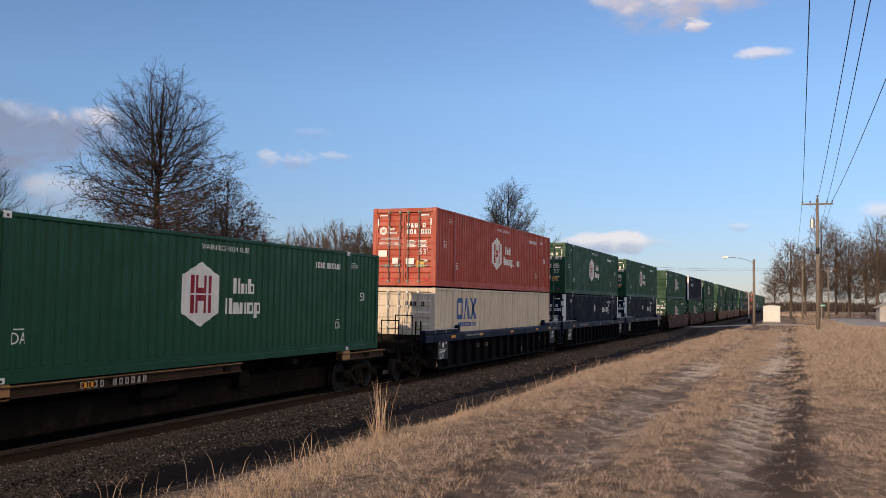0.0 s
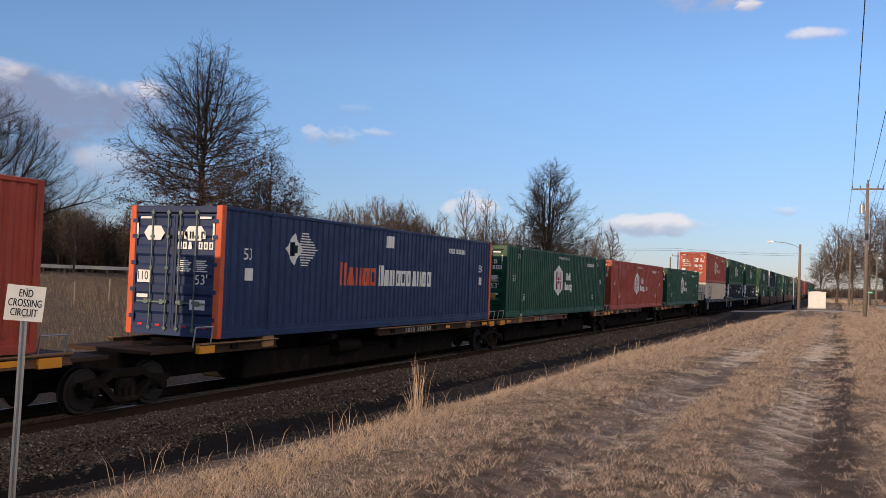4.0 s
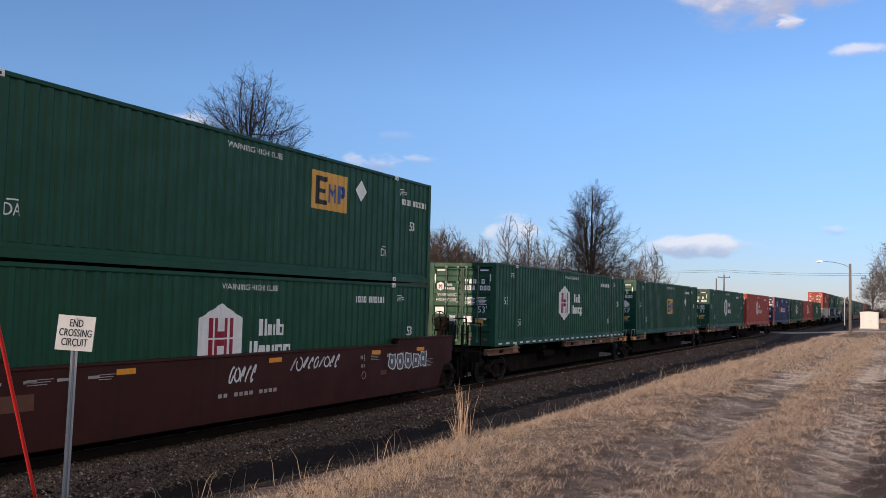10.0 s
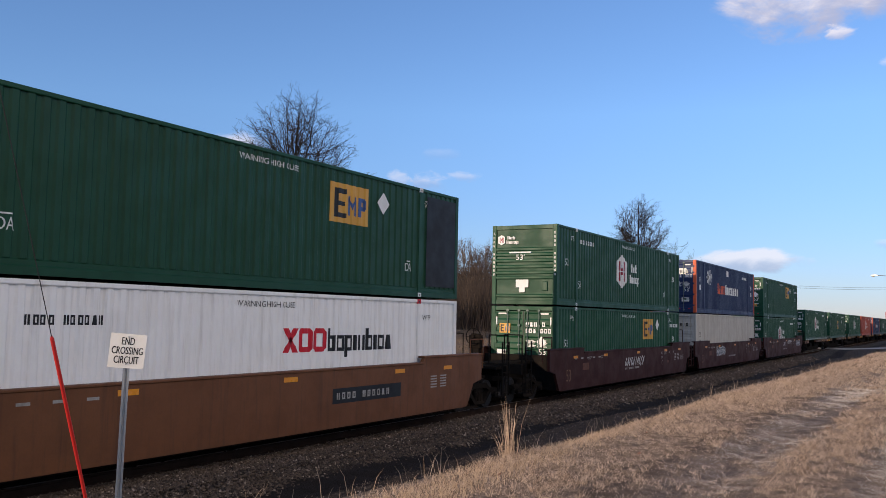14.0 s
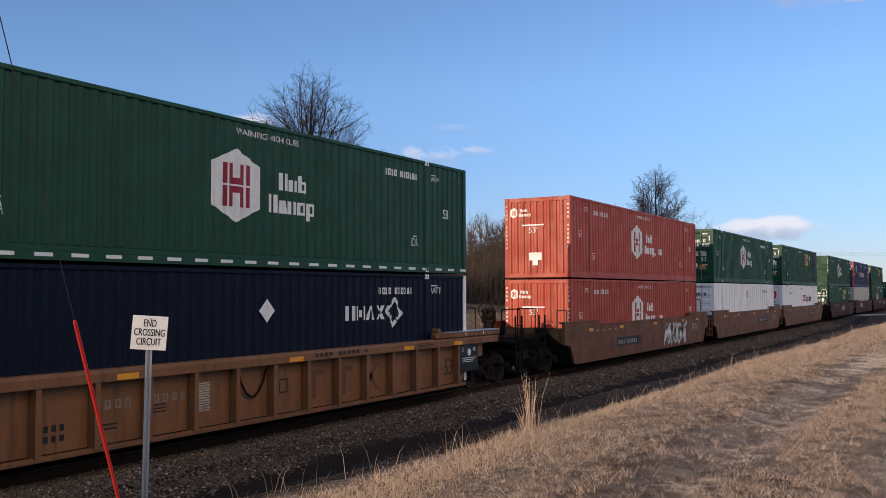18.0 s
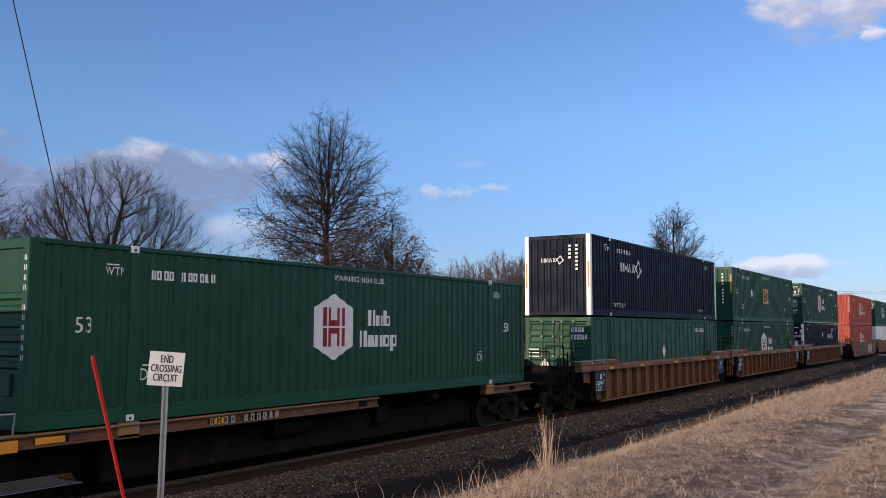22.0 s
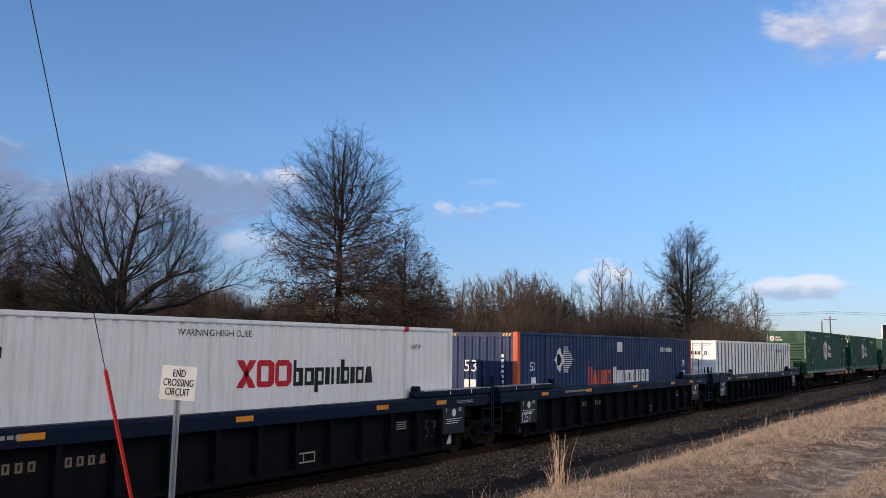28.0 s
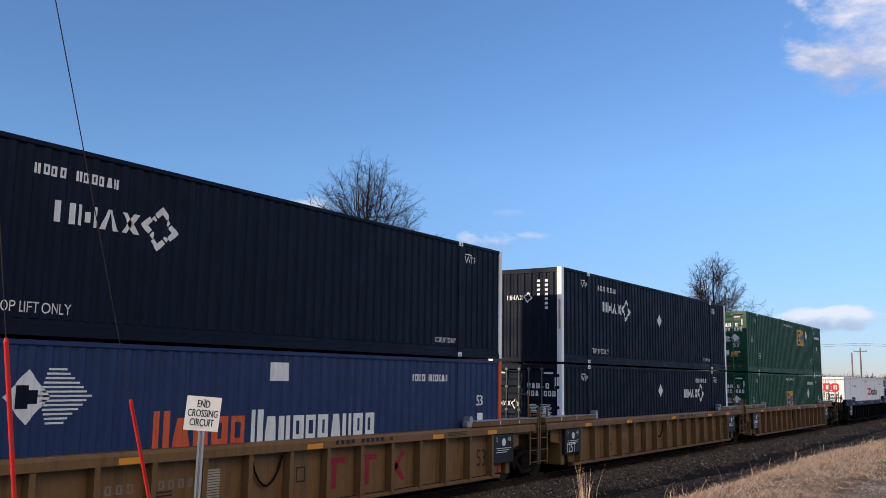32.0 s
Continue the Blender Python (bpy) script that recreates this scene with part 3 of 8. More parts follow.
def hub(label, paint, end, dashes=False, inc=False, low=False):
    film_bar = DECAL_M if paint is GREEN else paint
    root = container(label, paint, end, casting_paint=DECAL_W if paint is GREEN else None)
    common_marks(root, DECAL_W, False, (4.15, 2.36) if end == "door" else (-5.8, 2.36))
    put("emblem", root, DECAL_W, lambda: on_side([hexagon(-0.875, 1.57, 0.65, 0.72)]), "hubhex")
    put("emblem_inlay", root, film_bar, lambda: on_side(crest_bars(-0.875, 1.57, 0.98), lift=0.009), "hubbars", kind="stuff")
    word = letter_blocks(0.36, 1.60, 0.24, 0.36, "Txt", 0.30, 0.88) + letter_blocks(0.03, 1.12, 0.27, 0.37, "Txxxp" + (", ixi" if inc else ""), 0.30, 0.88)
    put("brand_mark", root, DECAL_W, lambda: on_side(word), ("hubword", inc), kind="stuff")
    if dashes:
        put("reflector_dashes", root, DECAL_W, lambda: on_side([rect(-7.75 + 0.645 * i, -7.43 + 0.645 * i, 0.055, 0.115) for i in range(25)], True, 0.0095), "dashes", kind="stuff")
    if end == "door":
        door_marks(root, DECAL_W)
        put("door_emblem", root, DECAL_W, lambda: on_end([hexagon(-0.86, 2.05, 0.13, 0.16)] + letter_blocks(-0.62, 2.07, 0.07, 0.09, "Txt", 0.08) + letter_blocks(-0.68, 1.94, 0.07, 0.09, "Txxxp", 0.08)), "demb", kind="stuff")
        put("door_emblem_inlay", root, film_bar, lambda: on_end(crest_bars(-0.86, 2.05, 0.2), -8.071), "dembb", kind="stuff")
        put("door_warning", root, DECAL_W, lambda: on_end(writing("WARNING", -0.98, 1.70, 0.11, 1.0) + writing("HIGH CUBE", -1.02, 1.52, 0.11, 1.0)), "dwarn", kind="stuff")
    else:
        put("end_emblem", root, DECAL_W, lambda: on_end([hexagon(-0.92, 2.36, 0.14, 0.19)] + letter_blocks(-0.68, 2.38, 0.09, 0.12, "Txt", 0.11) + letter_blocks(-0.72, 2.22, 0.09, 0.12, "Txxxp", 0.10)), "eemb", kind="stuff")
        put("end_emblem_inlay", root, film_bar if paint is GREEN else paint, lambda: on_end(crest_bars(-0.92, 2.36, 0.22), -8.071), "eembb", kind="stuff")
        put("end_size", root, DECAL_W, lambda: on_end(writing("53'", -0.32, 1.62, 0.2, 1.1)), "esize", kind="stuff")
        put("end_warning", root, DECAL_W, lambda: on_end([rect(-0.60, 0.28, 1.87, 1.92)]), "ewarn")
        put("end_placard", root, DECAL_W, lambda: on_end([rect(-0.32, 0.18, 0.62, 0.90), rect(-0.18, 0.04, 0.44, 0.62)]), "eplac")
        put("post_number", root, DECAL_W, lambda: on_end([rect(x + d, x + d + 0.018, 2.55 - 0.15 * j, 2.63 - 0.15 * j) for x in (-1.245, 1.185) for d in (0.0, 0.04) for j in range(11) if j != 4], -8.079), "epostnum", kind="stuff")
    return root


def amber_panel(y, z):
    """The amber square with its dark and blue blocks; y: its left edge."""
    dark = [rect(y + 0.18, y + 0.30, z + 0.12, z + 0.80), rect(y + 0.30, y + 0.62, z + 0.68, z + 0.80), rect(y + 0.30, y + 0.56, z + 0.40, z + 0.50), rect(y + 0.30, y + 0.62, z + 0.12, z + 0.23)]
    blue = [rect(y + 0.68, y + 0.79, z + 0.20, z + 0.66), rect(y + 0.93, y + 1.03, z + 0.20, z + 0.66), [(y + 0.70, z + 0.66), (y + 0.86, z + 0.32), (y + 1.02, z + 0.66), (y + 0.86, z + 0.48)],
            rect(y + 1.10, y + 1.21, z + 0.20, z + 0.66), rect(y + 1.21, y + 1.38, z + 0.56, z + 0.66), rect(y + 1.21, y + 1.38, z + 0.36, z + 0.46), rect(y + 1.30, y + 1.40, z + 0.40, z + 0.62)]
    return rect(y, y + 1.5, z, z + 0.92), dark, blue


def emp(label, y, end, diamond_y=4.27, dz=1.85, z=1.07, patch=False):
    root = container(label, GREEN, end, casting_paint=DECAL_W)
    if patch:
        put("dark_repair_sheet", root, PANEL_K, lambda: on_side([rect(6.35, 7.90, 0.30, 2.72)], True, 0.001), "emppatch", label="blackish replaced side sheet")
    common_marks(root, DECAL_W, False, (6.38, 2.16) if z > 1.5 else ((4.15, 2.36) if end == "door" else (-5.8, 2.36)))
    plate, dark, blue = amber_panel(y, z)
    put("amber_panel", root, DECAL_O, lambda: on_side([plate]), ("empp", y, z))
    put("dark_inlay", root, DECAL_K, lambda: on_side(dark, lift=0.009), ("empd", y, z), kind="stuff")
    put("blue_inlay", root, DECAL_B, lambda: on_side(blue, lift=0.009), ("empb", y, z), kind="stuff")
    put("diamond_placard", root, DECAL_W, lambda: on_side([diamond(diamond_y, dz, 0.27, 0.28)], True, -0.008), ("empdia", diamond_y, dz))
    if end == "door":
        door_marks(root, DECAL_W)
        put("door_panel", root, DECAL_O, lambda: on_end([rect(-0.95, -0.52, 1.92, 2.26)]), "empdo")
        put("door_panel_inlay", root, DECAL_K, lambda: on_end([rect(-0.91, -0.86, 1.96, 2.22), rect(-0.86, -0.77, 2.17, 2.22), rect(-0.86, -0.78, 2.07, 2.12), rect(-0.86, -0.77, 1.96, 2.01)], -8.071), "empdk", kind="stuff")
        put("door_panel_mark", root, DECAL_B, lambda: on_end([rect(-0.72, -0.68, 1.99, 2.16), rect(-0.64, -0.60, 1.99, 2.16), rect(-0.58, -0.55, 1.99, 2.16)], -8.071), "empdb", kind="stuff")
        put("door_diamond", root, DECAL_W, lambda: on_end([diamond(0.72, 1.62, 0.19, 0.2)], -8.072), "empdd")
    else:
        put("end_panel", root, DECAL_O, lambda: on_end([rect(-0.60, -0.10, 2.28, 2.62), rect(-1.25, -1.17, 1.4, 2.35), rect(1.17, 1.25, 1.5, 2.5)], -8.079), "empeo", kind="stuff")
        put("end_panel_inlay", root, DECAL_K, lambda: on_end([rect(-0.55, -0.49, 2.32, 2.58), rect(-0.49, -0.38, 2.53, 2.58), rect(-0.49, -0.40, 2.43, 2.47), rect(-0.49, -0.38, 2.32, 2.37)], -8.082), "empek", kind="stuff")
        put("end_diamond", root, DECAL_W, lambda: on_end([diamond(-0.82, 1.92, 0.17, 0.18), rect(-0.55, -0.1, 0.62, 0.85)]), "emped")
        put("end_size", root, DECAL_W, lambda: on_end(writing("53", -0.48, 1.40, 0.22)), "empes")
        put("end_number", root, DECAL_W, lambda: on_end([rect(0.72, 0.82, 2.45 - 0.17 * j, 2.55 - 0.17 * j) for j in range(10) if j != 4]), "empen", kind="stuff")
    return root


def rings(y, z, s, flat=False):
    """A diamond made of four chevrons round a gap."""
    out = []
    for ang in range(4):
        c, d = math.cos(ang * math.pi / 2), math.sin(ang * math.pi / 2)
        for poly in ([(0.08, 1.0), (-0.28, 0.62), (-0.10, 0.46), (0.08, 0.66)], [(0.08, 1.0), (0.08, 0.66), (0.30, 0.44), (0.48, 0.60)], [(-0.34, 0.56), (-0.52, 0.38), (-0.22, 0.30), (-0.16, 0.40)]):
            out.append([(y + s * (c * p - d * q), z + s * (d * p + c * q)) for p, q in poly])
    return out


def navy(label, end, low, sign=False):
    root = container(label, NAVY, end, post_paint=WHITE, casting_paint=WHITE)
    put("lift_mark", root, DECAL_W, lambda: on_side(writing("WTP", -6.72, 2.40, 0.17, 0.9) + [rect(-6.70, -6.40, 2.60, 2.63)] + writing("WTP", 6.28, 2.40, 0.17, 0.9) + [rect(6.30, 6.6, 2.60, 2.63)]), "nwtp")
    y = 2.62 if low else -5.03
    z = 1.80 if low else 1.72
    put("brand_mark", root, DECAL_W, lambda: on_side(signs(y, z, 0.33, 0.39, ("bars", "three", "peak", "glass"))), ("umaxw", low), kind="stuff")
    put("brand_diamond", root, DECAL_W, lambda: on_side(rings(y + 1.92, z + 0.16, 0.38)), ("umaxd", low), kind="stuff")
    put("number_mark", root, DECAL_W, lambda: on_side(tag_marks(3.9 if low else -5.4, 2.4)), ("umaxn", low), kind="stuff")
    if low or sign:
        dz = 2.08 if low else 1.72
        put("diamond_placard", root, DECAL_W, lambda: on_side([diamond(0.0, dz, 0.23, 0.24)], True, -0.008), ("umaxpl", dz))
    if not low:
        put("lift_warning", root, DECAL_W, lambda: on_side(writing("TOP LIFT ONLY", -5.86, 0.33, 0.16, 0.75) + writing("TOP LIFT ONLY", 5.0, 0.33, 0.12, 0.75)), "umaxtop", kind="stuff")
    if end == "door":
        door_marks(root, DECAL_W, False)
        put("door_diamond", root, DECAL_W, lambda: on_end([diamond(0.72, 1.40, 0.2, 0.21)], -8.072), "umaxdd")
        put("door_brand", root, DECAL_W, lambda: on_end(signs(-0.98, 1.62, 0.14, 0.13, ("bars", "three", "peak", "glass")) + rings(-0.32, 1.68, 0.16)), "umaxdb", kind="stuff")
    else:
        put("end_brand", root, DECAL_W, lambda: on_end(signs(-0.62, 1.92, 0.15, 0.15, ("bars", "three", "peak", "glass")) + rings(0.12, 1.99, 0.17)), "umaxeb", kind="stuff")
        put("end_number", root, DECAL_W, lambda: on_end([rect(0.45, 0.55, 2.45 - 0.14 * j, 2.53 - 0.14 * j) for j in range(4)] + [rect(0.72, 0.82, 2.45 - 0.14 * j, 2.53 - 0.14 * j) for j in range(7)]), "umaxen", kind="stuff")
        put("post_label", root, DECAL_O, lambda: on_end([rect(-1.25, -1.19, 1.0, 1.9), rect(1.19, 1.25, 1.0, 1.9)], -8.079), "umaxol", kind="stuff")
    return root


def pacer(label, end):
    root = container(label, BLUE, end, post_paint=ORANGE)
    put("emblem", root, DECAL_W, lambda: on_side([diamond(-5.23, 2.07, 0.36, 0.40)]), "pace")
    put("emblem_core", root, NAVY, lambda: on_side([rect(-5.40, -5.22, 1.90, 2.24), rect(-5.22, -5.06, 1.97, 2.17)], lift=0.009), "pacec", kind="stuff")
    put("speed_stripe", root, DECAL_W, lambda: on_side([rect(-5.05 + 0.02 * abs(6 - i), -4.18 - 0.075 * abs(6 - i), 1.67 + 0.066 * i, 1.70 + 0.066 * i) for i in range(13)]), "pacs", kind="stuff")
    put("red_brand_mark", root, ORANGE, lambda: on_side(letter_blocks(-3.02, 1.20, 0.50, 0.62, "Txxxx", 0.42, 0.84)), "pacr", kind="stuff")
    put("white_brand_mark", root, DECAL_W, lambda: on_side(letter_blocks(-0.85, 1.20, 0.47, 0.60, "Txxxxxxxxx", 0.365, 0.82)), "pacw", kind="stuff")
    put("white_square", root, DECAL_W, lambda: on_side([rect(-0.40, 0.10, 2.33, 2.68)]), "pacq")
    put("size_mark", root, DECAL_W, lambda: on_side(writing("53", 6.86, 1.75, 0.26, 0.9) + writing("53", -7.2, 1.75, 0.26, 0.9) + [rect(6.9, 7.16, 1.28, 1.56), rect(-7.14, -6.84, 1.28, 1.56)]), "pacsz")
    put("number_mark", root, DECAL_W, lambda: on_side(tag_marks(4.1, 2.35)), "pacn", kind="stuff")
    if end == "door":
        door_marks(root, DECAL_W, False)
        put("door_shield", root, DECAL_W, lambda: on_end([[(x - 0.30, 2.28), (x - 0.18, 2.12), (x + 0.18, 2.12), (x + 0.30, 2.28), (x + 0.18, 2.44), (x - 0.18, 2.44)] for x in (-0.58, 0.56)]), "pacsh", kind="stuff")
        put("load_label", root, DECAL_W, lambda: on_end([rect(-1.02, -0.66, 1.16, 1.44), rect(-1.02, -0.7, 0.82, 0.9), rect(0.5, 0.92, 0.6, 0.82)]), "pacll", kind="stuff")
        put("load_number", root, DECAL_K, lambda: on_end(writing("110", -1.0, 1.22, 0.19, 0.85), -8.072), "pacln")
    else:
        put("end_size", root, DECAL_W, lambda: on_end(writing("53", -0.52, 1.72, 0.34, 1.0) + [rect(-0.52, -0.1, 1.1, 1.48)]), "pacez")
        put("end_number", root, DECAL_W, lambda: on_end([rect(0.75, 0.84, 2.15 - 0.15 * j, 2.24 - 0.15 * j) for j in range(9)]), "pacen", kind="stuff")
        put("top_chevrons", root, DECAL_O, lambda: on_end([[(x + 0.1 * j, 2.78), (x + 0.1 * j + 0.06, 2.78), (x + 0.1 * j + 0.1, 2.86), (x + 0.1 * j + 0.04, 2.86)] for x in (-1.1, 0.78) for j in range(3)], -8.070), "pacev", kind="stuff")
    return root


def xpo(label):
    root = container(label, WHITE, "door", casting_paint=DECAL_R, rod_paint=STEEL)
    put("red_brand_mark", root, DECAL_R, lambda: on_side(signs(0.64, 1.62, 0.52, 0.50, ("glass", "frame", "frame"), 0.95)), "xpor", kind="stuff")
    put("black_brand_mark", root, DECAL_K, lambda: on_side(letter_blocks(2.16, 1.62, 0.36, 0.52, "txpixtixx", 0.335, 0.86)), "xpok", kind="stuff")
    put("height_warning", root, DECAL_K, lambda: on_side(writing("WARNING HIGH CUBE", -0.8, 2.58, 0.12, 1.0)), "xpow")
    put("number_mark", root, DECAL_K, lambda: on_side(tag_marks(-5.4, 2.2)), "xpon", kind="stuff")
    put("lift_mark", root, DECAL_K, lambda: on_side(writing("WTP", -6.72, 2.35, 0.13, 0.9) + writing("WTP", 6.28, 2.35, 0.13, 0.9)), "xpol")
    put("door_brand", root, DECAL_R, lambda: on_end(signs(-0.68, 1.92, 0.54, 0.52, ("glass", "frame", "frame"), 0.95)), "xpodb", kind="stuff")
    put("door_warning", root, DECAL_K, lambda: on_end(writing("WARNING", -0.98, 1.66, 0.13, 1.0) + writing("HIGH CUBE", -1.02, 1.46, 0.13, 1.0) + letter_blocks(0.15, 1.60, 0.13, 0.13, "xxx x", 0.13, 0.74) + letter_blocks(0.1, 1.38, 0.15, 0.15, "xxxxxxx", 0.14, 0.74)), "xpodw", kind="stuff")
    put("tail_reflector", root, REFLECT_O, lambda: on_end([rect(-0.5, -0.2, 0.18, 0.25), rect(0.4, 0.7, 0.18, 0.25)]), "xpodr", kind="stuff")
    return root


def plain_white(label, paint, side="pressed", rib_paint=None, marks="size"):
    root = container(label, paint, "door", side=side, rib_paint=rib_paint, rod_paint=STEEL)
    if marks == "size":
        put("size_mark", root, DECAL_K, lambda: on_side(writing("53", -7.3, 1.62, 0.26, 0.9) + writing("XIC", -7.32, 1.22, 0.26, 0.7), side != "pressed"), ("plsz", side))
    elif marks == "large":
        put("blue_inlay", root, DECAL_B, lambda: on_side(signs(-5.8, 1.70, 0.84, 0.78, ("frame", "peak", "glass"), 0.95) + letter_blocks(-5.6, 1.42, 0.16, 0.16, "xxxxxxxx", 0.26, 0.75)), "csxb", kind="stuff")
    else:
        put("number_mark", root, DECAL_K, lambda: on_side(tag_marks(4.3, 2.35), True), "plnum", kind="stuff")
        put("faded_label", root, CREAM, lambda: on_side([rect(-0.35, 0.15, 2.05, 2.50)], True), "pllab")
    put("door_number", root, DECAL_K, lambda: on_end(letter_blocks(0.10, 2.22, 0.16, 0.16, "xxx x", 0.16, 0.74)), "dnumk", kind="stuff")
    return root


def patched_green(label):
    root = container(label, GREEN, "door", side="plate")
    put("end_number", root, DECAL_W, lambda: on_end(letter_blocks(0.55, 2.36, 0.17, 0.17, "xxxx", 0.13, 0.74) + letter_blocks(0.55, 2.10, 0.17, 0.17, "xxxxxx", 0.105, 0.74) + [rect(-1.12, -0.72, 1.72 - 0.13 * j, 1.76 - 0.13 * j) for j in range(3)], -8.10), "pgennum", kind="stuff")
    put("number_mark", root, DECAL_W, lambda: on_side(tag_marks(4.3, 2.35) + writing("53'", 7.0, 0.6, 0.25, 0.9), True), "pgnum", kind="stuff")
    put("diamond_placard", root, DECAL_W, lambda: on_side([diamond(-0.2, 1.55, 0.24, 0.28)], True), "pgdia")
    put("end_diamond", root, DECAL_W, lambda: on_end([diamond(-0.49, 1.14, 0.22, 0.27)], -8.10), "pgend")
    put("end_size", root, DECAL_W, lambda: on_end(writing("53'", -1.08, 0.86, 0.26), -8.10), "pgsz")
    return root

WORN_TAN = material("worn pale stencil paint", (0.42, 0.37, 0.31), (0.25, 0.20, 0.16), 0.7, scale=6, dirt=0.5)
WORN_RED = material("faded red stencil paint", (0.125, 0.045, 0.025), (0.105, 0.042, 0.024), 0.7, scale=6, dirt=0.5)
DIM = material("faded stencil paint", (0.21, 0.16, 0.12), (0.13, 0.095, 0.07), 0.7, scale=6, dirt=0.5)
WORN_AMBER = material("worn amber stencil", (0.20, 0.11, 0.06), (0.12, 0.06, 0.04), 0.7, scale=6)
STENCIL = material("worn stencil paint", (0.36, 0.34, 0.32), (0.22, 0.20, 0.18), 0.7, scale=6, dirt=0.5)


# ---------------------------------------------------------------- railcars (origin at rail top, centre of the box)
def wheel_geo():
    g = Geo()
    n = 20
    for x0, x1, r in ((0.0, 0.03, 0.455), (0.03, 0.14, 0.425)):
        g.cyl((x0, 0, 0), (x1, 0, 0), r, n=n)
    g.cyl((0.14, 0, 0), (0.165, 0, 0), 0.36, 0.34, n=n)
    g.cyl((0.14, 0, 0), (0.24, 0, 0), 0.13, 0.11, n=12)
    return g


def truck(car, y, at_z=0.0):
    """A three-piece freight truck under a car."""
    root = put("truck", car, BLACKENED, lambda: Geo().box(-1.05, 1.05, -0.22, 0.22, 0.42, 0.78, 0.04).cyl((0, 0, 0.78), (0, 0, 0.92), 0.2, n=12), "bolster", at=Matrix.Translation((0, y, 0)))
    for s in (1, -1):
        def frame_side(s=s):
            g = Geo()
            x0, x1 = sorted((s * 0.93, s * 1.10))
            top = [(-1.12, 0.50), (-1.12, 0.62), (-0.62, 0.66), (-0.42, 0.80), (0.42, 0.80), (0.62, 0.66), (1.12, 0.62), (1.12, 0.50)]
            g.prism([*top, (0.70, 0.50), (0.40, 0.66), (-0.40, 0.66), (-0.70, 0.50)], 0, x0, x1)
            g.prism([(-0.70, 0.52), (-0.58, 0.58), (-0.26, 0.28), (-0.34, 0.20)], 0, x0, x1)
            g.prism([(0.70, 0.52), (0.58, 0.58), (0.26, 0.28), (0.34, 0.20)], 0, x0, x1)
            g.box(x0, x1, -0.36, 0.36, 0.17, 0.27, 0.02)
            for yy in (-0.18, 0.0, 0.18):
                g.cyl(((x0 + x1) / 2, yy, 0.27), ((x0 + x1) / 2, yy, 0.55), 0.07, n=8)
            for yy in (-0.89, 0.89):
                g.cyl((s * 1.08, yy, 0.44), (s * 1.19, yy, 0.44), 0.12, 0.09, n=10)
            return g
        put("side_frame", root, BLACKENED, frame_side, ("sframe", s))
        for yy in (-0.89, 0.89):
            put("wheel", root, WHEEL, wheel_geo, "wheel", at=Matrix.Translation((s * 0.69, yy, 0.44)) @ (Matrix.Identity(4) if s > 0 else Matrix.Rotation(math.pi, 4, "Z")))
    for yy in (-0.89, 0.89):
        put("axle", root, BLACKENED, lambda: Geo().cyl((-0.9, 0, 0), (0.9, 0, 0), 0.085, n=10), "axle", at=Matrix.Translation((0, yy, 0.44)))
    return root


def coupler(car, y, s):
    def geo():
        g = Geo().box(-0.09, 0.09, -0.6, 0.45, 0.78, 0.98, 0.02)
        g.prism([(-0.16, 0.40), (0.17, 0.40), (0.20, 0.62), (0.05, 0.74), (-0.12, 0.66)], 2, 0.72, 1.02)
        return g
    put("coupler", car, BLACKENED, geo, "coupler", at=Matrix.Translation((0, y, 0)) @ (Matrix.Identity(4) if s > 0 else Matrix.Rotation(math.pi, 4, "Z")))


def ladder(car, paint, x, y, z0, z1):
    def geo():
        g = Geo()
        for yy in (-0.22, 0.22):
            g.box(-0.02, 0.02, yy - 0.02, yy + 0.02, z0, z1)
        z = z0 + 0.06
        while z < z1:
            g.cyl((0, -0.22, z), (0, 0.22, z), 0.014, n=6)
            z += 0.32
        return g
    put("ladder", car, paint, geo, ("ladder", z0, z1), at=Matrix.Translation((x, y, 0)))


def brake_wheel(car, y, x=-0.55):
    def geo():
        g = Geo()
        n = 16
        pts = [(0.28 * math.cos(2 * math.pi * i / n), 0, 0.28 * math.sin(2 * math.pi * i / n)) for i in range(n + 1)]
        for k in range(n):
            c, d = math.cos(2 * math.pi * k / n), math.sin(2 * math.pi * k / n)
            g.v += [((0.28 + 0.018 * math.cos(w)) * c, 0.018 * math.sin(w), (0.28 + 0.018 * math.cos(w)) * d) for w in (0.0, 1.257, 2.513, 3.770, 5.027)]
        g.f += [(5 * k + j, 5 * k + (j + 1) % 5, (5 * k + 5) % (5 * n) + (j + 1) % 5, (5 * k + 5) % (5 * n) + j) for k in range(n) for j in range(5)]
        for i in range(0, n, 4):
            g.cyl((0, 0, 0), pts[i], 0.014, n=5)
        g.cyl((0, -0.06, 0), (0, 0.10, 0), 0.05, n=8)
        return g
    put("brake_wheel", car, BLACKENED, geo, "brakewheel", at=Matrix.Translation((x, y, 2.15)))
    put("brake_stand", car, BLACKENED, lambda: Geo().box(-0.16, 0.16, -0.09, 0.09, 1.1, 2.25, 0.02).box(-0.22, 0.22, -0.13, 0.13, 1.75, 2.2, 0.03), "brakestand", at=Matrix.Translation((x, y + 0.19, 0)))


def grab(car, paint, x, y, z):
    put("grab_iron", car, paint, lambda: Geo().tube([(0, -0.28, 0), (0.06, -0.28, 0.42), (0.06, 0.28, 0.42), (0, 0.28, 0)], 0.016, 5), "grab", at=Matrix.Translation((x, y, z)))


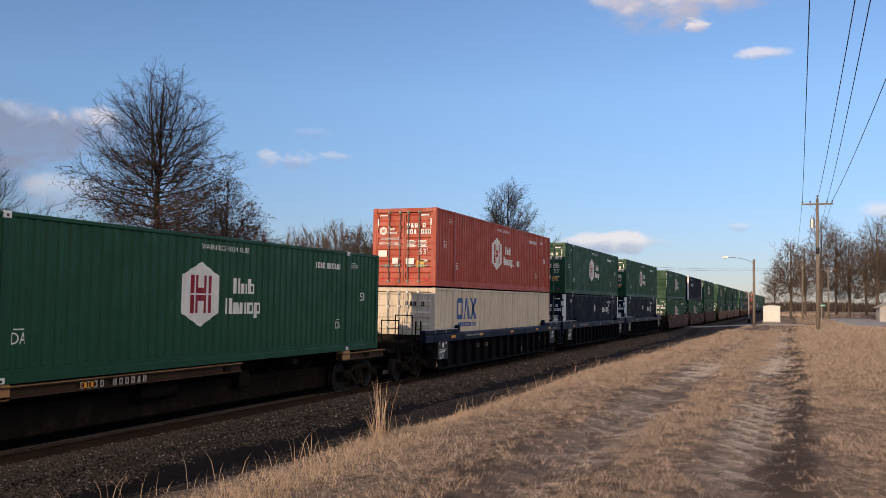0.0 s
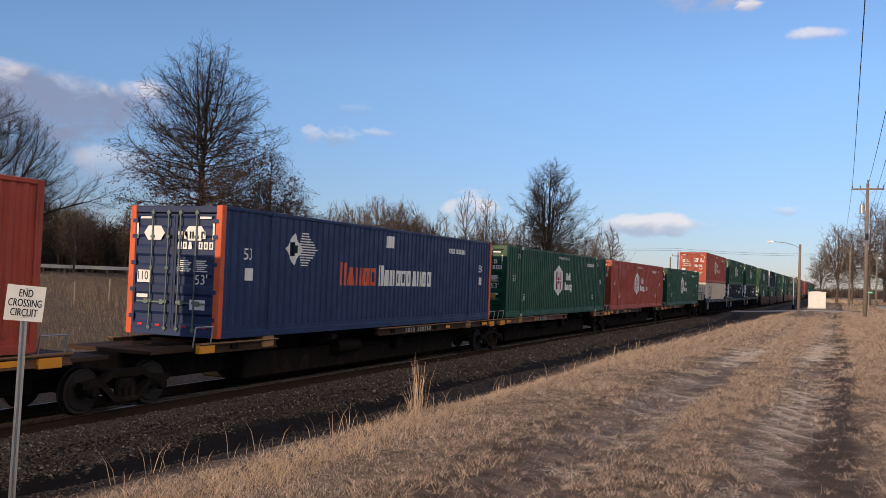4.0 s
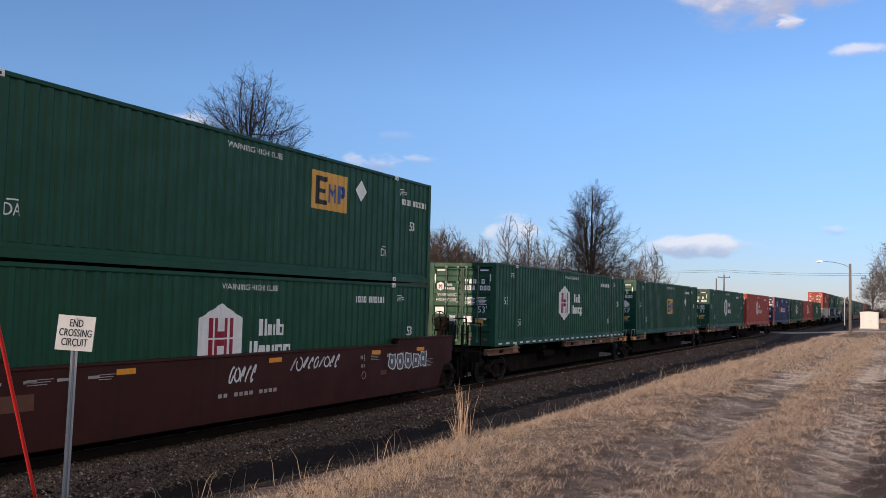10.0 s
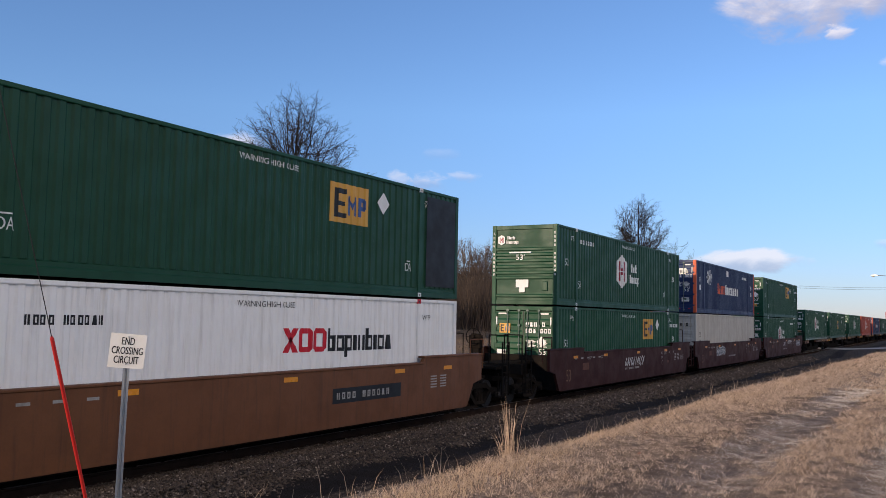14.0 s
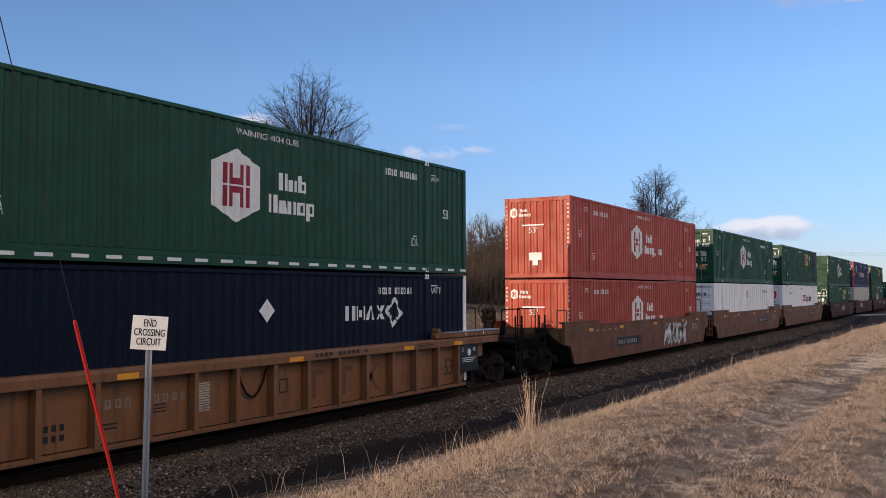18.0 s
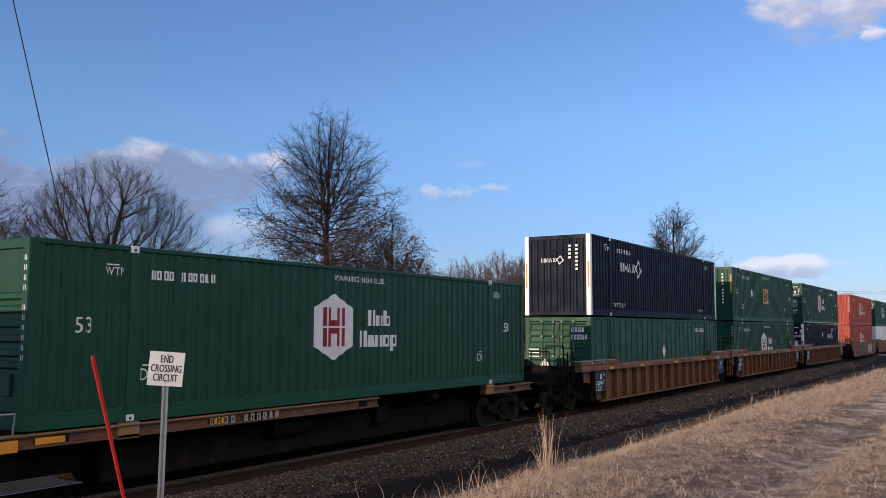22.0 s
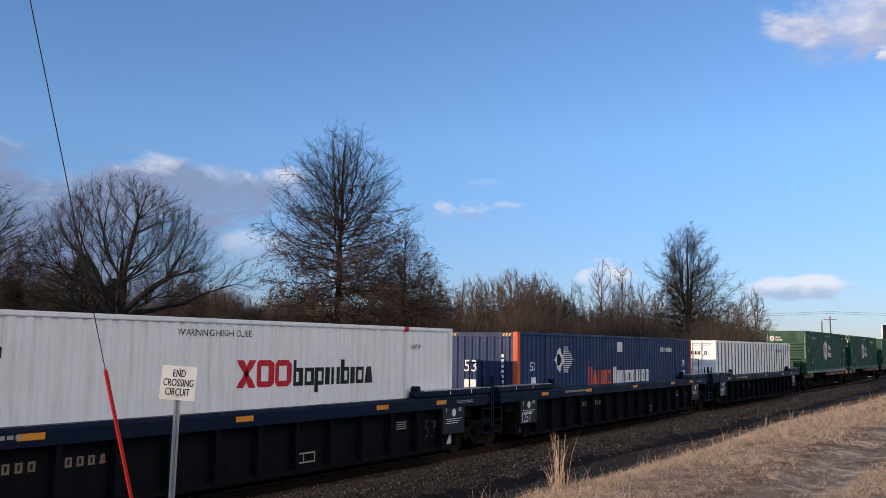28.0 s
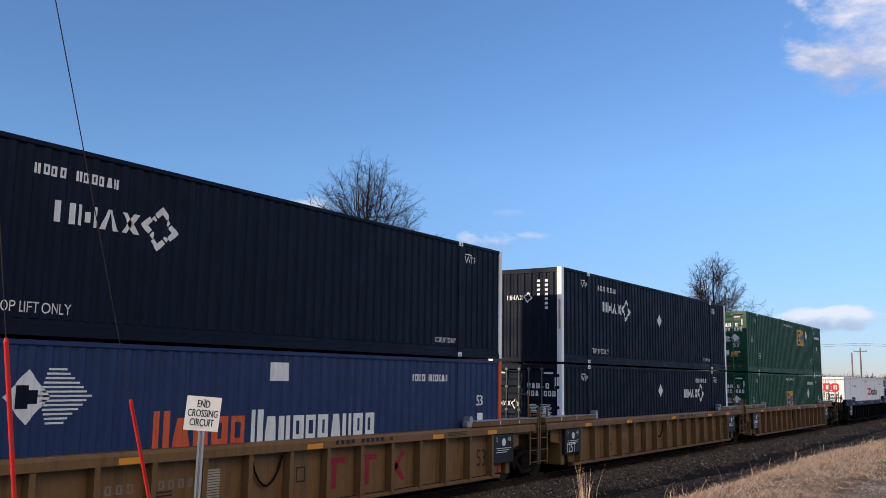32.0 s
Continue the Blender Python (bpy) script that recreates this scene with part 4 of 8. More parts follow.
def end_platform(car, paint, s, reach, height, wells):
    """Deck, steps and rails over a truck at a coupled end."""
    y0 = HALF_L + (0.25 if wells else -0.2)
    y1 = HALF_L + reach - 0.55
    lo, hi = sorted((s * y0, s * y1))
    # black instead of the car's paint: the shade between cars is put into colour
    put("end_deck", car, BLACKENED, lambda: Geo().box(-0.55, 0.55, lo, hi, height - 0.10, height, 0.01).box(-1.30, 1.30, *sorted((s * y1, s * (y1 - 0.55))), height - 0.10, height - 0.004, 0.01).box(-0.35, 0.35, lo, hi, 0.72, height - 0.10), None)
    put("end_sill", car, paint if paint is WELL_TAN else BLACKENED, lambda: Geo().box(-1.42, 1.42, s * y1 - 0.06, s * y1 + 0.06, height - 0.32, height + 0.02, 0.015), None)
    for x in (1.40, -1.40):
        put("side_step", car, paint if paint is WELL_TAN else BLACKENED, lambda: Geo().tube([(x, s * (y1 - 0.1), height - 0.2), (x, s * (y1 - 0.1), 0.38), (x, s * (y1 - 0.6), 0.38), (x, s * (y1 - 0.6), height - 0.2)], 0.018, 5).box(min(x, x * 0.86), max(x, x * 0.86), min(s * (y1 - 0.6), s * (y1 - 0.1)), max(s * (y1 - 0.6), s * (y1 - 0.1)), 0.36, 0.39), None)
        put("hand_rail", car, paint if paint is WELL_TAN else BLACKENED, lambda: Geo().tube([(x, s * y1, height), (x, s * y1, height + 0.95), (x * 0.55, s * y1, height + 0.95), (x * 0.55, s * y1, height)], 0.020, 5), None)
    if wells and paint not in (WELL_BLUE, WELL_RUST):
        put("hand_rail", car, paint, lambda: Geo().tube([(1.40, s * (y0 + 0.4), height), (1.40, s * (y0 + 0.4), height + 0.85), (1.40, s * (y0 + 1.2), height + 0.85), (1.40, s * (y0 + 1.2), height)], 0.020, 5), None)
    coupler(car, s * (HALF_L + reach - 0.42), s)


def spine_car(front, rear, flip, face):
    """front, rear: ('joint', reach) or ('coupled', reach)."""
    car = thing("spine_railcar", "tan and sooty spine railcar on rails, carrying one container", "railcar", "railcars of the train")
    put("centre_sill", car, BLACKENED, lambda: Geo().box(-0.30, 0.30, -8.9, 8.9, 0.40, 1.12, 0.02).box(-0.48, 0.48, -8.7, 8.7, 1.08, 1.15).box(-0.62, 0.62, -6.2, 6.2, 0.17, 0.80, 0.05), "spine")
    k = -1 if flip else 1
    spans = ((-0.75 * k, 8.85 * k, 1.21), (-8.6 * k, -5.8 * k, 1.17))
    for a, b, top in spans:
        lo, hi = sorted((a, b))
        for s in (1, -1):
            # face darker than its tan cap: the side's shade is put into the colour
            put("side_beam", car, face, lambda: Geo().prism([(s * 1.12, top - 0.20), (s * 1.29, top - 0.20), (s * 1.29, top - 0.16), (s * 1.24, top - 0.15), (s * 1.24, top - 0.03), (s * 1.31, top - 0.02), (s * 1.31, top), (s * 1.12, top)], 1, lo, hi), ("sbeam", lo, hi, s), label="long worn brown side beam")
            put("beam_cap", car, SPINE_TAN, lambda: Geo().box(*sorted((s * 1.14, s * 1.312)), lo, hi, top + 0.001, top + 0.018), ("sbcap", lo, hi, s), label="worn tan top edge of the beam")
    for y in (-7.4, POSTS[0], -3.2, 0.2, 3.2, POSTS[1], 7.4):
        put("cross_bearer", car, BLACKENED, lambda: Geo().prism([(-1.28, 1.04), (-0.3, 0.72), (0.3, 0.72), (1.28, 1.04), (1.28, 1.17), (-1.28, 1.17)], 1, -0.13, 0.13), "bearer", at=Matrix.Translation((0, y, 0)))
    for y in POSTS:
        for s in (1, -1):
            put("pedestal", car, SPINE_TAN, lambda: Geo().box(-0.12, 0.12, -0.22, 0.22, 0.98, 1.262, 0.02), "pedestal", at=Matrix.Translation((s * 1.17, y, 0)))
    put("reporting_mark", car, STENCIL, lambda: on_beam(letter_blocks(1.0 * k if k > 0 else -4.4, 1.045, 0.13, 0.13, "xxxx xxxxxx", 0.17, 0.60)), ("sprep", k), kind="stuff")
    put("side_reflector", car, REFLECT_O, lambda: on_beam([rect(7.6 * k - 0.25, 7.6 * k + 0.25, 1.06, 1.16), rect(4.2 * k - 0.18, 4.2 * k + 0.18, 1.06, 1.16)]), ("spref", k), kind="stuff")
    put("brake_rigging", car, BLACKENED, lambda: Geo().cyl((0.75, -2.3, 0.75), (0.75, -1.1, 0.75), 0.19, n=12).tube([(0.62, -1.0, 0.7), (0.62, 5.6, 0.62)], 0.025, 5).box(0.45, 0.85, 1.3, 1.75, 0.55, 0.95, 0.03).tube([(0.9, 2.4, 1.0), (0.95, 3.4, 0.55), (0.9, 4.6, 1.0)], 0.02, 5), "rigging")
    for s, (kind, reach) in ((1, front), (-1, rear)):
        if kind == "coupled":
            truck(car, s * (HALF_L - 0.75))
            end_platform(car, SPINE_DARK, s, reach, 1.14, False)
            if s < 0:
                brake_wheel(car, -(HALF_L + 0.62))
        else:
            if reach > 1.5:
                put("joint_deck", car, SPINE_DARK, lambda: Geo().box(-1.12, 1.12, *sorted((s * 8.15, s * (HALF_L + reach - 0.55))), 1.02, 1.10, 0.01), None)
            put("joint_sill", car, BLACKENED, lambda: Geo().box(-0.28, 0.28, min(s * 8.8, s * (HALF_L + reach)), max(s * 8.8, s * (HALF_L + reach)), 0.66, 1.02, 0.02), None)
            put("end_reflector", car, REFLECT_O, lambda: Geo().box(1.18, 1.30, min(s * 8.12, s * 8.62), max(s * 8.12, s * 8.62), 0.98, 1.16, 0.01), ("eref", s))
            grab(car, STEEL, 1.2, s * 8.45, 1.12)
            if s < 0:
                truck(car, -(HALF_L + reach))
    return car


def on_beam(polys):
    g = Geo()
    for poly in polys:
        g.add([(1.2935, y, z) for y, z in poly], [tuple(range(len(poly)))])
    return g


def on_well(polys, x):
    g = Geo()
    for poly in polys:
        g.add([(x, y, z) for y, z in poly], [tuple(range(len(poly)))])
    return g


def bubbles(y, z, wide, high, count, seed):
    """An illegible tag of fat outlined shapes: rims and fillings."""
    rnd = random.Random(seed)
    rim, fill = [], []
    step = wide / count
    for i in range(count):
        cx, cz = y + (i + 0.5) * step, z + high / 2 + rnd.uniform(-0.06, 0.06) * high
        pts = []
        for j in range(14):
            a = 2 * math.pi * j / 14
            q = 0.86 / max(abs(math.cos(a)), abs(math.sin(a))) ** 0.75 * (1 + rnd.uniform(-0.16, 0.16))
            pts.append((cx + step * 0.54 * q * math.cos(a), cz + high * 0.47 * q * math.sin(a)))
        fill += [[(cx, cz), pts[j], pts[(j + 1) % 14]] for j in range(14)]
        for j in range(14):
            (a0, b0), (a1, b1) = pts[j], pts[(j + 1) % 14]
            rim.append([(a0, b0), (a1, b1), (a1 + (cx - a1) * 0.22, b1 + (cz - b1) * 0.14), (a0 + (cx - a0) * 0.22, b0 + (cz - b0) * 0.14)])
        rim.append(rect(cx - step * 0.14, cx + step * 0.10, cz - high * 0.10, cz + high * 0.12))
    return rim, fill


def scrawl(y, z, wide, high, strokes, seed, pen=0.055):
    """An illegible tag: looping strokes of paint."""
    rnd = random.Random(seed)
    out = []
    step = wide / strokes
    for i in range(strokes):
        cx, w, h = y + (i + 0.5) * step, step * rnd.uniform(0.40, 0.55), high * rnd.uniform(0.38, 0.5)
        ph, turns = rnd.uniform(0, 6.3), rnd.uniform(4.2, 6.0)
        pts = [(cx + w * math.sin(ph + turns * j / 14 * 1.05), z + high / 2 + h * math.cos(ph * 0.7 + turns * j / 14)) for j in range(15)]
        for a, b in zip(pts, pts[1:]):
            d = math.hypot(b[0] - a[0], b[1] - a[1]) or 1
            nx, ny = -(b[1] - a[1]) / d * pen, (b[0] - a[0]) / d * pen
            out.append([(a[0] + nx, a[1] + ny), (a[0] - nx, a[1] - ny), (b[0] - nx, b[1] - ny), (b[0] + nx, b[1] + ny)])
    return out


STYLES = {"maroon": (WELL_MAROON, WELL_MAROON, False, "maroon-painted well railcar with smooth sides, on rails"),
          "brown": (WELL_BROWN, WELL_BROWN, False, "rusty brown well railcar with smooth sides, on rails"),
          "rust": (WELL_RUST, WELL_RUST, True, "rust-orange well railcar with ribbed sides, on rails"),
          "tan": (WELL_TAN, WELL_TAN, True, "mustard-coloured well railcar with ribbed sides, on rails"),
          "blue": (WELL_BLUE, WELL_SOOT, True, "dark blue well railcar with sooty ribbed sides, on rails")}


def well_car(style, front, rear, tag=None, panel=True):
    top_paint, low_paint, ribbed, label = STYLES[style]
    car = thing("well_railcar", label, "railcar", "railcars of the train")
    deep = 0.29 if style == "blue" else 0.20
    for s in (1, -1):
        if ribbed:
            poly = [(-8.9, 1.38), (8.9, 1.38), (8.9, 0.98), (8.45, 0.95), (8.1, 0.80), (7.85, 0.55), (7.72, 0.27), (-7.72, 0.27), (-7.85, 0.55), (-8.1, 0.80), (-8.45, 0.95), (-8.9, 0.98)]
            put("side_plate", car, low_paint, lambda: Geo().prism(poly, 0, *sorted((s * 1.315, s * 1.345))), ("rplate", s))
            put("top_chord", car, top_paint, lambda: Geo().prism([(s * 1.30, 1.56 - deep), (s * 1.545, 1.56 - deep), (s * 1.545, 1.50), (s * 1.50, 1.56), (s * 1.30, 1.56)], 1, -9.5, 9.5), ("chord", s, deep))
            put("bottom_chord", car, low_paint, lambda: Geo().box(*sorted((s * 1.31, s * 1.50)), -7.7, 7.7, 0.25, 0.33, 0.01), ("bchord", s))
            for i in range(15):
                y = -7.28 + i * 1.04
                put("rib", car, low_paint, lambda: Geo().prism([(s * 1.345, -0.055), (s * 1.525, -0.05), (s * 1.525, 0.05), (s * 1.345, 0.055)], 2, 0.30, 1.56 - deep), ("rib", s, deep), at=Matrix.Translation((0, y, 0)))
            for e in (1, -1):
                put("end_cap", car, top_paint, lambda: Geo().box(*sorted((s * 1.34, s * 1.55)), *sorted((e * 6.25, e * 9.6)), 1.562, 1.70, 0.02), ("ecap", s, e))
                put("walkway", car, STEEL, lambda: Geo().box(*sorted((s * 1.22, s * 1.56)), *sorted((e * 6.4, e * 9.6)), 1.702, 1.722), ("wkway", s, e), label="pale galvanised walkway grating")
                put("guide_roller", car, STEEL if style == "tan" else top_paint, lambda: Geo().box(-0.09, 0.09, -0.14, 0.14, 1.56, 1.72, 0.03).cyl((-0.08, 0, 1.76), (0.1, 0, 1.76), 0.085, n=10), "roller", at=Matrix.Translation((s * 1.45, e * 6.2, 0)))
        else:
            poly = [(-9.2, 1.74), (-6.0, 1.74), (-5.9, 1.58), (5.9, 1.58), (6.0, 1.74), (9.2, 1.74), (9.2, 1.0), (8.7, 0.90), (8.35, 0.30), (8.2, 0.27), (-8.2, 0.27), (-8.35, 0.30), (-8.7, 0.90), (-9.2, 1.0)]
            put("side_plate", car, low_paint, lambda: Geo().prism(poly, 0, *sorted((s * 1.44, s * 1.535))), ("splate", s))
            put("top_lip", car, top_paint, lambda: Geo().box(*sorted((s * 1.34, s * 1.555)), -5.95, 5.95, 1.545, 1.595, 0.012), ("slip", s))
            for e in (1, -1):
                put("end_cap", car, top_paint, lambda: Geo().box(*sorted((s * 1.34, s * 1.555)), *sorted((e * 5.95, e * 9.25)), 1.70, 1.755, 0.012), ("scap", s, e))
    put("well_floor", car, BLACKENED, lambda: Geo().box(-1.40, 1.40, -7.9, 7.9, 0.22, 0.338), "wfloor")
    for e in (1, -1):
        # except on tan cars the bulkhead's shade is painted in as black
        put("bulkhead", car, top_paint if style == "tan" else BLACKENED, lambda: Geo().box(-1.40, 1.40, *sorted((e * 8.12, e * 8.34)), 0.30, 1.50, 0.02).box(-0.36, 0.36, *sorted((e * 8.42, e * 9.3)), 0.66, 1.15, 0.02), ("bulk", e))
    x = 1.349 if ribbed else 1.539
    if style != "maroon":
        put("stencil_mark", car, DIM if ribbed else STENCIL, lambda: on_well(letter_blocks(-4.1 if ribbed else (-4.0 if tag and style == "brown" else 2.2), 0.75 if tag and style == "brown" else 0.89, 0.15, 0.15, "xxxx xxxxxx", 0.20, 0.60), 1.349 if ribbed else x), ("wst", ribbed, bool(tag) and style == "brown"), kind="stuff")
    put("size_stencil", car, PANEL_K if ribbed else WORN_AMBER, lambda: on_well(writing("53", 6.78 if ribbed else -7.7, 0.58, 0.42, 0.8), 1.349 if ribbed else x), ("w53", ribbed), kind="stuff")
    put("side_reflector", car, REFLECT_O, lambda: on_well([rect(y - 0.22, y + 0.22, 1.37, 1.47) for y in (-6.8, -3.6, 0.6, 4.8, 7.2)], 1.548 if ribbed else x), ("wref", ribbed), kind="stuff")
    if ribbed:
        for e in (1, -1):
            put("stencil_panel", car, PANEL_K, lambda: Geo().box(1.345, 1.5285, *sorted((e * 7.30, e * 8.32)), 0.62, 1.34, 0.01), ("spanel", e))
            put("panel_mark", car, DECAL_W, lambda: on_well([rect(e * 7.81 - 0.38 + 0.06 * (j % 2), e * 7.81 + 0.38 - 0.10 * (j % 3), 0.98 - 0.05 * j, 0.997 - 0.05 * j) for j in range(3)] + hex_disc(e * 7.81, 1.14, 0.10) + writing("48", e * 7.81 + 0.2, 1.16, 0.11) + writing("3", e * 7.81 - 0.38, 1.16, 0.11), 1.531), ("spbars", e), kind="stuff")
        put("load_stencil", car, DECAL_W, lambda: on_well(writing("125T", -8.22, 0.66, 0.28, 0.72), 1.532), "w125", kind="stuff")
        put("limit_stripe", car, DECAL_W, lambda: on_well([rect(y - 0.02, y + 0.02, 1.60, 1.69) for y in (-8.6, -7.6, 7.6, 8.6)], 1.553), "wstripe", kind="stuff")
    else:
        put("data_mark", car, STENCIL, lambda: on_well([rect(6.3 + 0.5 * (j % 2), 6.62 + 0.5 * (j % 2), 1.20 - 0.07 * (j // 2), 1.235 - 0.07 * (j // 2)) for j in range(10)] + [rect(-6.9 + 0.62 * j, -6.66 + 0.62 * j, 1.34, 1.39) for j in range(5)], x), "wdata", kind="stuff")
        if style != "maroon":
            shift = -6.2 if tag and style == "brown" else 0.0
            put("black_stencil_panel", car, PANEL_K, lambda: on_well([rect(2.05 + shift, 4.85 + shift, 0.80 + shift * 0.022, 1.14 + shift * 0.022)], 1.5365), ("wpanel", shift))
    if tag:
        for y, z, w, h, strokes, seed, pen in tag:
            if pen:
                put("graffiti", car, GRAFFITI, lambda: on_well(scrawl(y, z, w, h, strokes, seed, pen), 1.5415), None, label="pale illegible graffiti tag", kind="stuff")
            else:
                rim, fill = bubbles(y, z, w, h, strokes, seed)
                put("graffiti", car, GRAFFITI, lambda: on_well(rim, 1.5425), None, label="pale outlines of an illegible graffiti tag", kind="stuff")
                put("graffiti_fill", car, GRAFFITI_FILL, lambda: on_well(fill, 1.5415), None, label="blue-grey filling of the graffiti", kind="stuff")
    if style == "maroon":
        def notices():
            out = [rect(-1.2 + 0.16 * j, -1.09 + 0.16 * j, 0.74, 0.82) for j in range(12) if j not in (2, 7)]
            for y0, z0, rows, wide in ((4.55, 1.36, 4, 0.42), (7.35, 1.12, 6, 0.62), (-5.6, 1.40, 3, 0.5), (-4.2, 1.40, 3, 0.36)):
                out += [rect(y0, y0 + wide * (1 - 0.12 * (j % 3)), z0 - 0.040 * j - 0.013, z0 - 0.040 * j) for j in range(rows)]
            for y0 in (4.05, 5.35, 6.05):
                out += [rect(y0 + 0.07 * j, y0 + 0.07 * j + 0.04, 1.27, 1.36) for j in range(2)] + [rect(y0 + 0.17, y0 + 0.19, 1.22, 1.38)]
            return out + [rect(4.07 + 0.07 * j, 4.11 + 0.07 * j, 1.06, 1.14) for j in range(3)]
        put("limit_mark", car, STENCIL, lambda: on_well(notices(), 1.539), "wlimit", kind="stuff")
        put("round_mark", car, STENCIL, lambda: on_well(ring_marks(4.22, 0.86, 0.10), 1.539), "wround", kind="stuff")
        put("red_patch", car, WORN_RED, lambda: on_well([rect(5.05, 5.35, 0.82, 0.94), rect(-6.1, -5.45, 0.92, 1.18)], 1.539), "wred", label="faded red paint patches", kind="stuff")
    if ribbed and style != "blue":
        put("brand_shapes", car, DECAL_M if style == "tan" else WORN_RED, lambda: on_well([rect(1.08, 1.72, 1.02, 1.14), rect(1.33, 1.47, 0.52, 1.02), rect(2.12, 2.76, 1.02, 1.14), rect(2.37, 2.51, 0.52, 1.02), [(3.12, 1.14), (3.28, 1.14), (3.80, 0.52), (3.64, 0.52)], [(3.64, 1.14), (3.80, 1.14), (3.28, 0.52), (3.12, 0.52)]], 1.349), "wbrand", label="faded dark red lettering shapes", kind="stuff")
        put("notice_sheet", car, WORN_TAN, lambda: on_well([rect(-2.05, -1.60, 0.62 + 0.045 * j, 0.65 + 0.045 * j) for j in range(12)], 1.349), "wnotice", label="pale printed notice", kind="stuff")
        put("data_mark", car, PANEL_K, lambda: on_well([rect(-3.15, -2.62, 0.72 + 0.06 * j, 0.745 + 0.06 * j) for j in range(3)] + [rect(-4.15, -3.65, 0.56 + 0.07 * j, 0.59 + 0.07 * j) for j in range(2)] + [rect(-5.0 + 0.14 * j, -4.92 + 0.14 * j, z, z + 0.10) for j in range(3) for z in (0.50, 0.66)] + [rect(0.30, 0.55, 1.0, 1.03), rect(0.30, 0.55, 0.74, 0.77), rect(0.30, 0.33, 0.77, 1.0), rect(0.52, 0.55, 0.77, 1.0)], 1.349), "wdatk", kind="stuff")
        put("pull_loop", car, BLACKENED, lambda: Geo().tube([(1.40, -0.92 + 0.78 * u, 1.28 - 0.52 * math.sin(math.pi * u) ** 0.7) for u in (0, 0.12, 0.28, 0.42, 0.5, 0.58, 0.72, 0.88, 1.0)], 0.022, 5), "wloop", label="dark cable loop hanging under the chord")
        put("chord_mark", car, PANEL_K, lambda: on_well([rect(1.2 + 0.16 * j, 1.3 + 0.16 * j, 1.42, 1.50) for j in range(12) if j not in (4, 10)] + [rect(5.2, 6.0, 1.41 + 0.035 * j, 1.425 + 0.035 * j) for j in range(3)], 1.548), "wchm", kind="stuff")
    if style == "blue":
        put("chord_notice", car, STENCIL, lambda: on_well([rect(-5.4 + 0.13 * j, -5.3 + 0.13 * j, 1.40, 1.46) for j in range(13)] + [rect(7.9, 8.7, 1.37 + 0.04 * j, 1.39 + 0.04 * j) for j in range(2)], 1.549), "wblm", kind="stuff")
        put("side_notice", car, STENCIL, lambda: on_well([rect(5.6, 6.0, 0.86 + 0.05 * j, 0.88 + 0.05 * j) for j in range(4)] + [rect(7.2, 7.38, 0.80, 0.98)] + [rect(2.1, 2.8, 0.42, 0.45), rect(2.1, 2.8, 0.60, 0.63), rect(2.1, 2.13, 0.45, 0.60), rect(2.44, 2.47, 0.45, 0.60), rect(2.77, 2.80, 0.45, 0.60)], 1.349), "wbln", kind="stuff")
    for s, (kind, reach) in ((1, front), (-1, rear)):
        if kind == "coupled":
            truck(car, s * (HALF_L + min(1.9, reach - 1.5)))
            end_platform(car, top_paint, s, reach, 1.30, True)
            ladder(car, top_paint if style == "tan" else BLACKENED, 1.50, s * (HALF_L + reach - 0.85), 0.42, 2.05)
            if s < 0:
                brake_wheel(car, -(HALF_L + reach - 0.85))
        else:
            ladder(car, top_paint, 1.46, s * (HALF_L + reach - 0.28), 0.45, 2.0 if ribbed else 1.55)
            put("walk_deck", car, top_paint, lambda: Geo().box(-1.25, 1.25, *sorted((s * 8.45, s * (HALF_L + reach - 0.12))), 1.26, 1.34, 0.01), None)
            if s < 0:
                truck(car, -(HALF_L + reach))
                put("hand_rail", car, top_paint, lambda: Geo().tube([(0.9, -(HALF_L + reach - 0.4), 1.3), (0.9, -(HALF_L + reach - 0.4), 2.35), (0.5, -(HALF_L + reach - 0.4), 2.35), (0.5, -(HALF_L + reach - 0.4), 1.3)], 0.022, 5), None)
    return car


def ring_marks(y, z, r):
    """A thin painted ring."""
    pts = [(math.cos(i * math.pi / 8), math.sin(i * math.pi / 8)) for i in range(17)]
    return [[(y + r * a[0], z + r * a[1]), (y + r * b[0], z + r * b[1]), (y + 0.8 * r * b[0], z + 0.8 * r * b[1]), (y + 0.8 * r * a[0], z + 0.8 * r * a[1])] for a, b in zip(pts, pts[1:])]


def hex_disc(y, z, r):
    return [[(y + r * math.cos(i * math.pi / 5), z + r * math.sin(i * math.pi / 5)) for i in range(10)]]


# ---------------------------------------------------------------- the train
RAIL_Z, TRACK_X = -1.14, -13.56
S_Z, LOW_Z, UP_Z = 0.125, -0.80, 2.16
STORE = {}


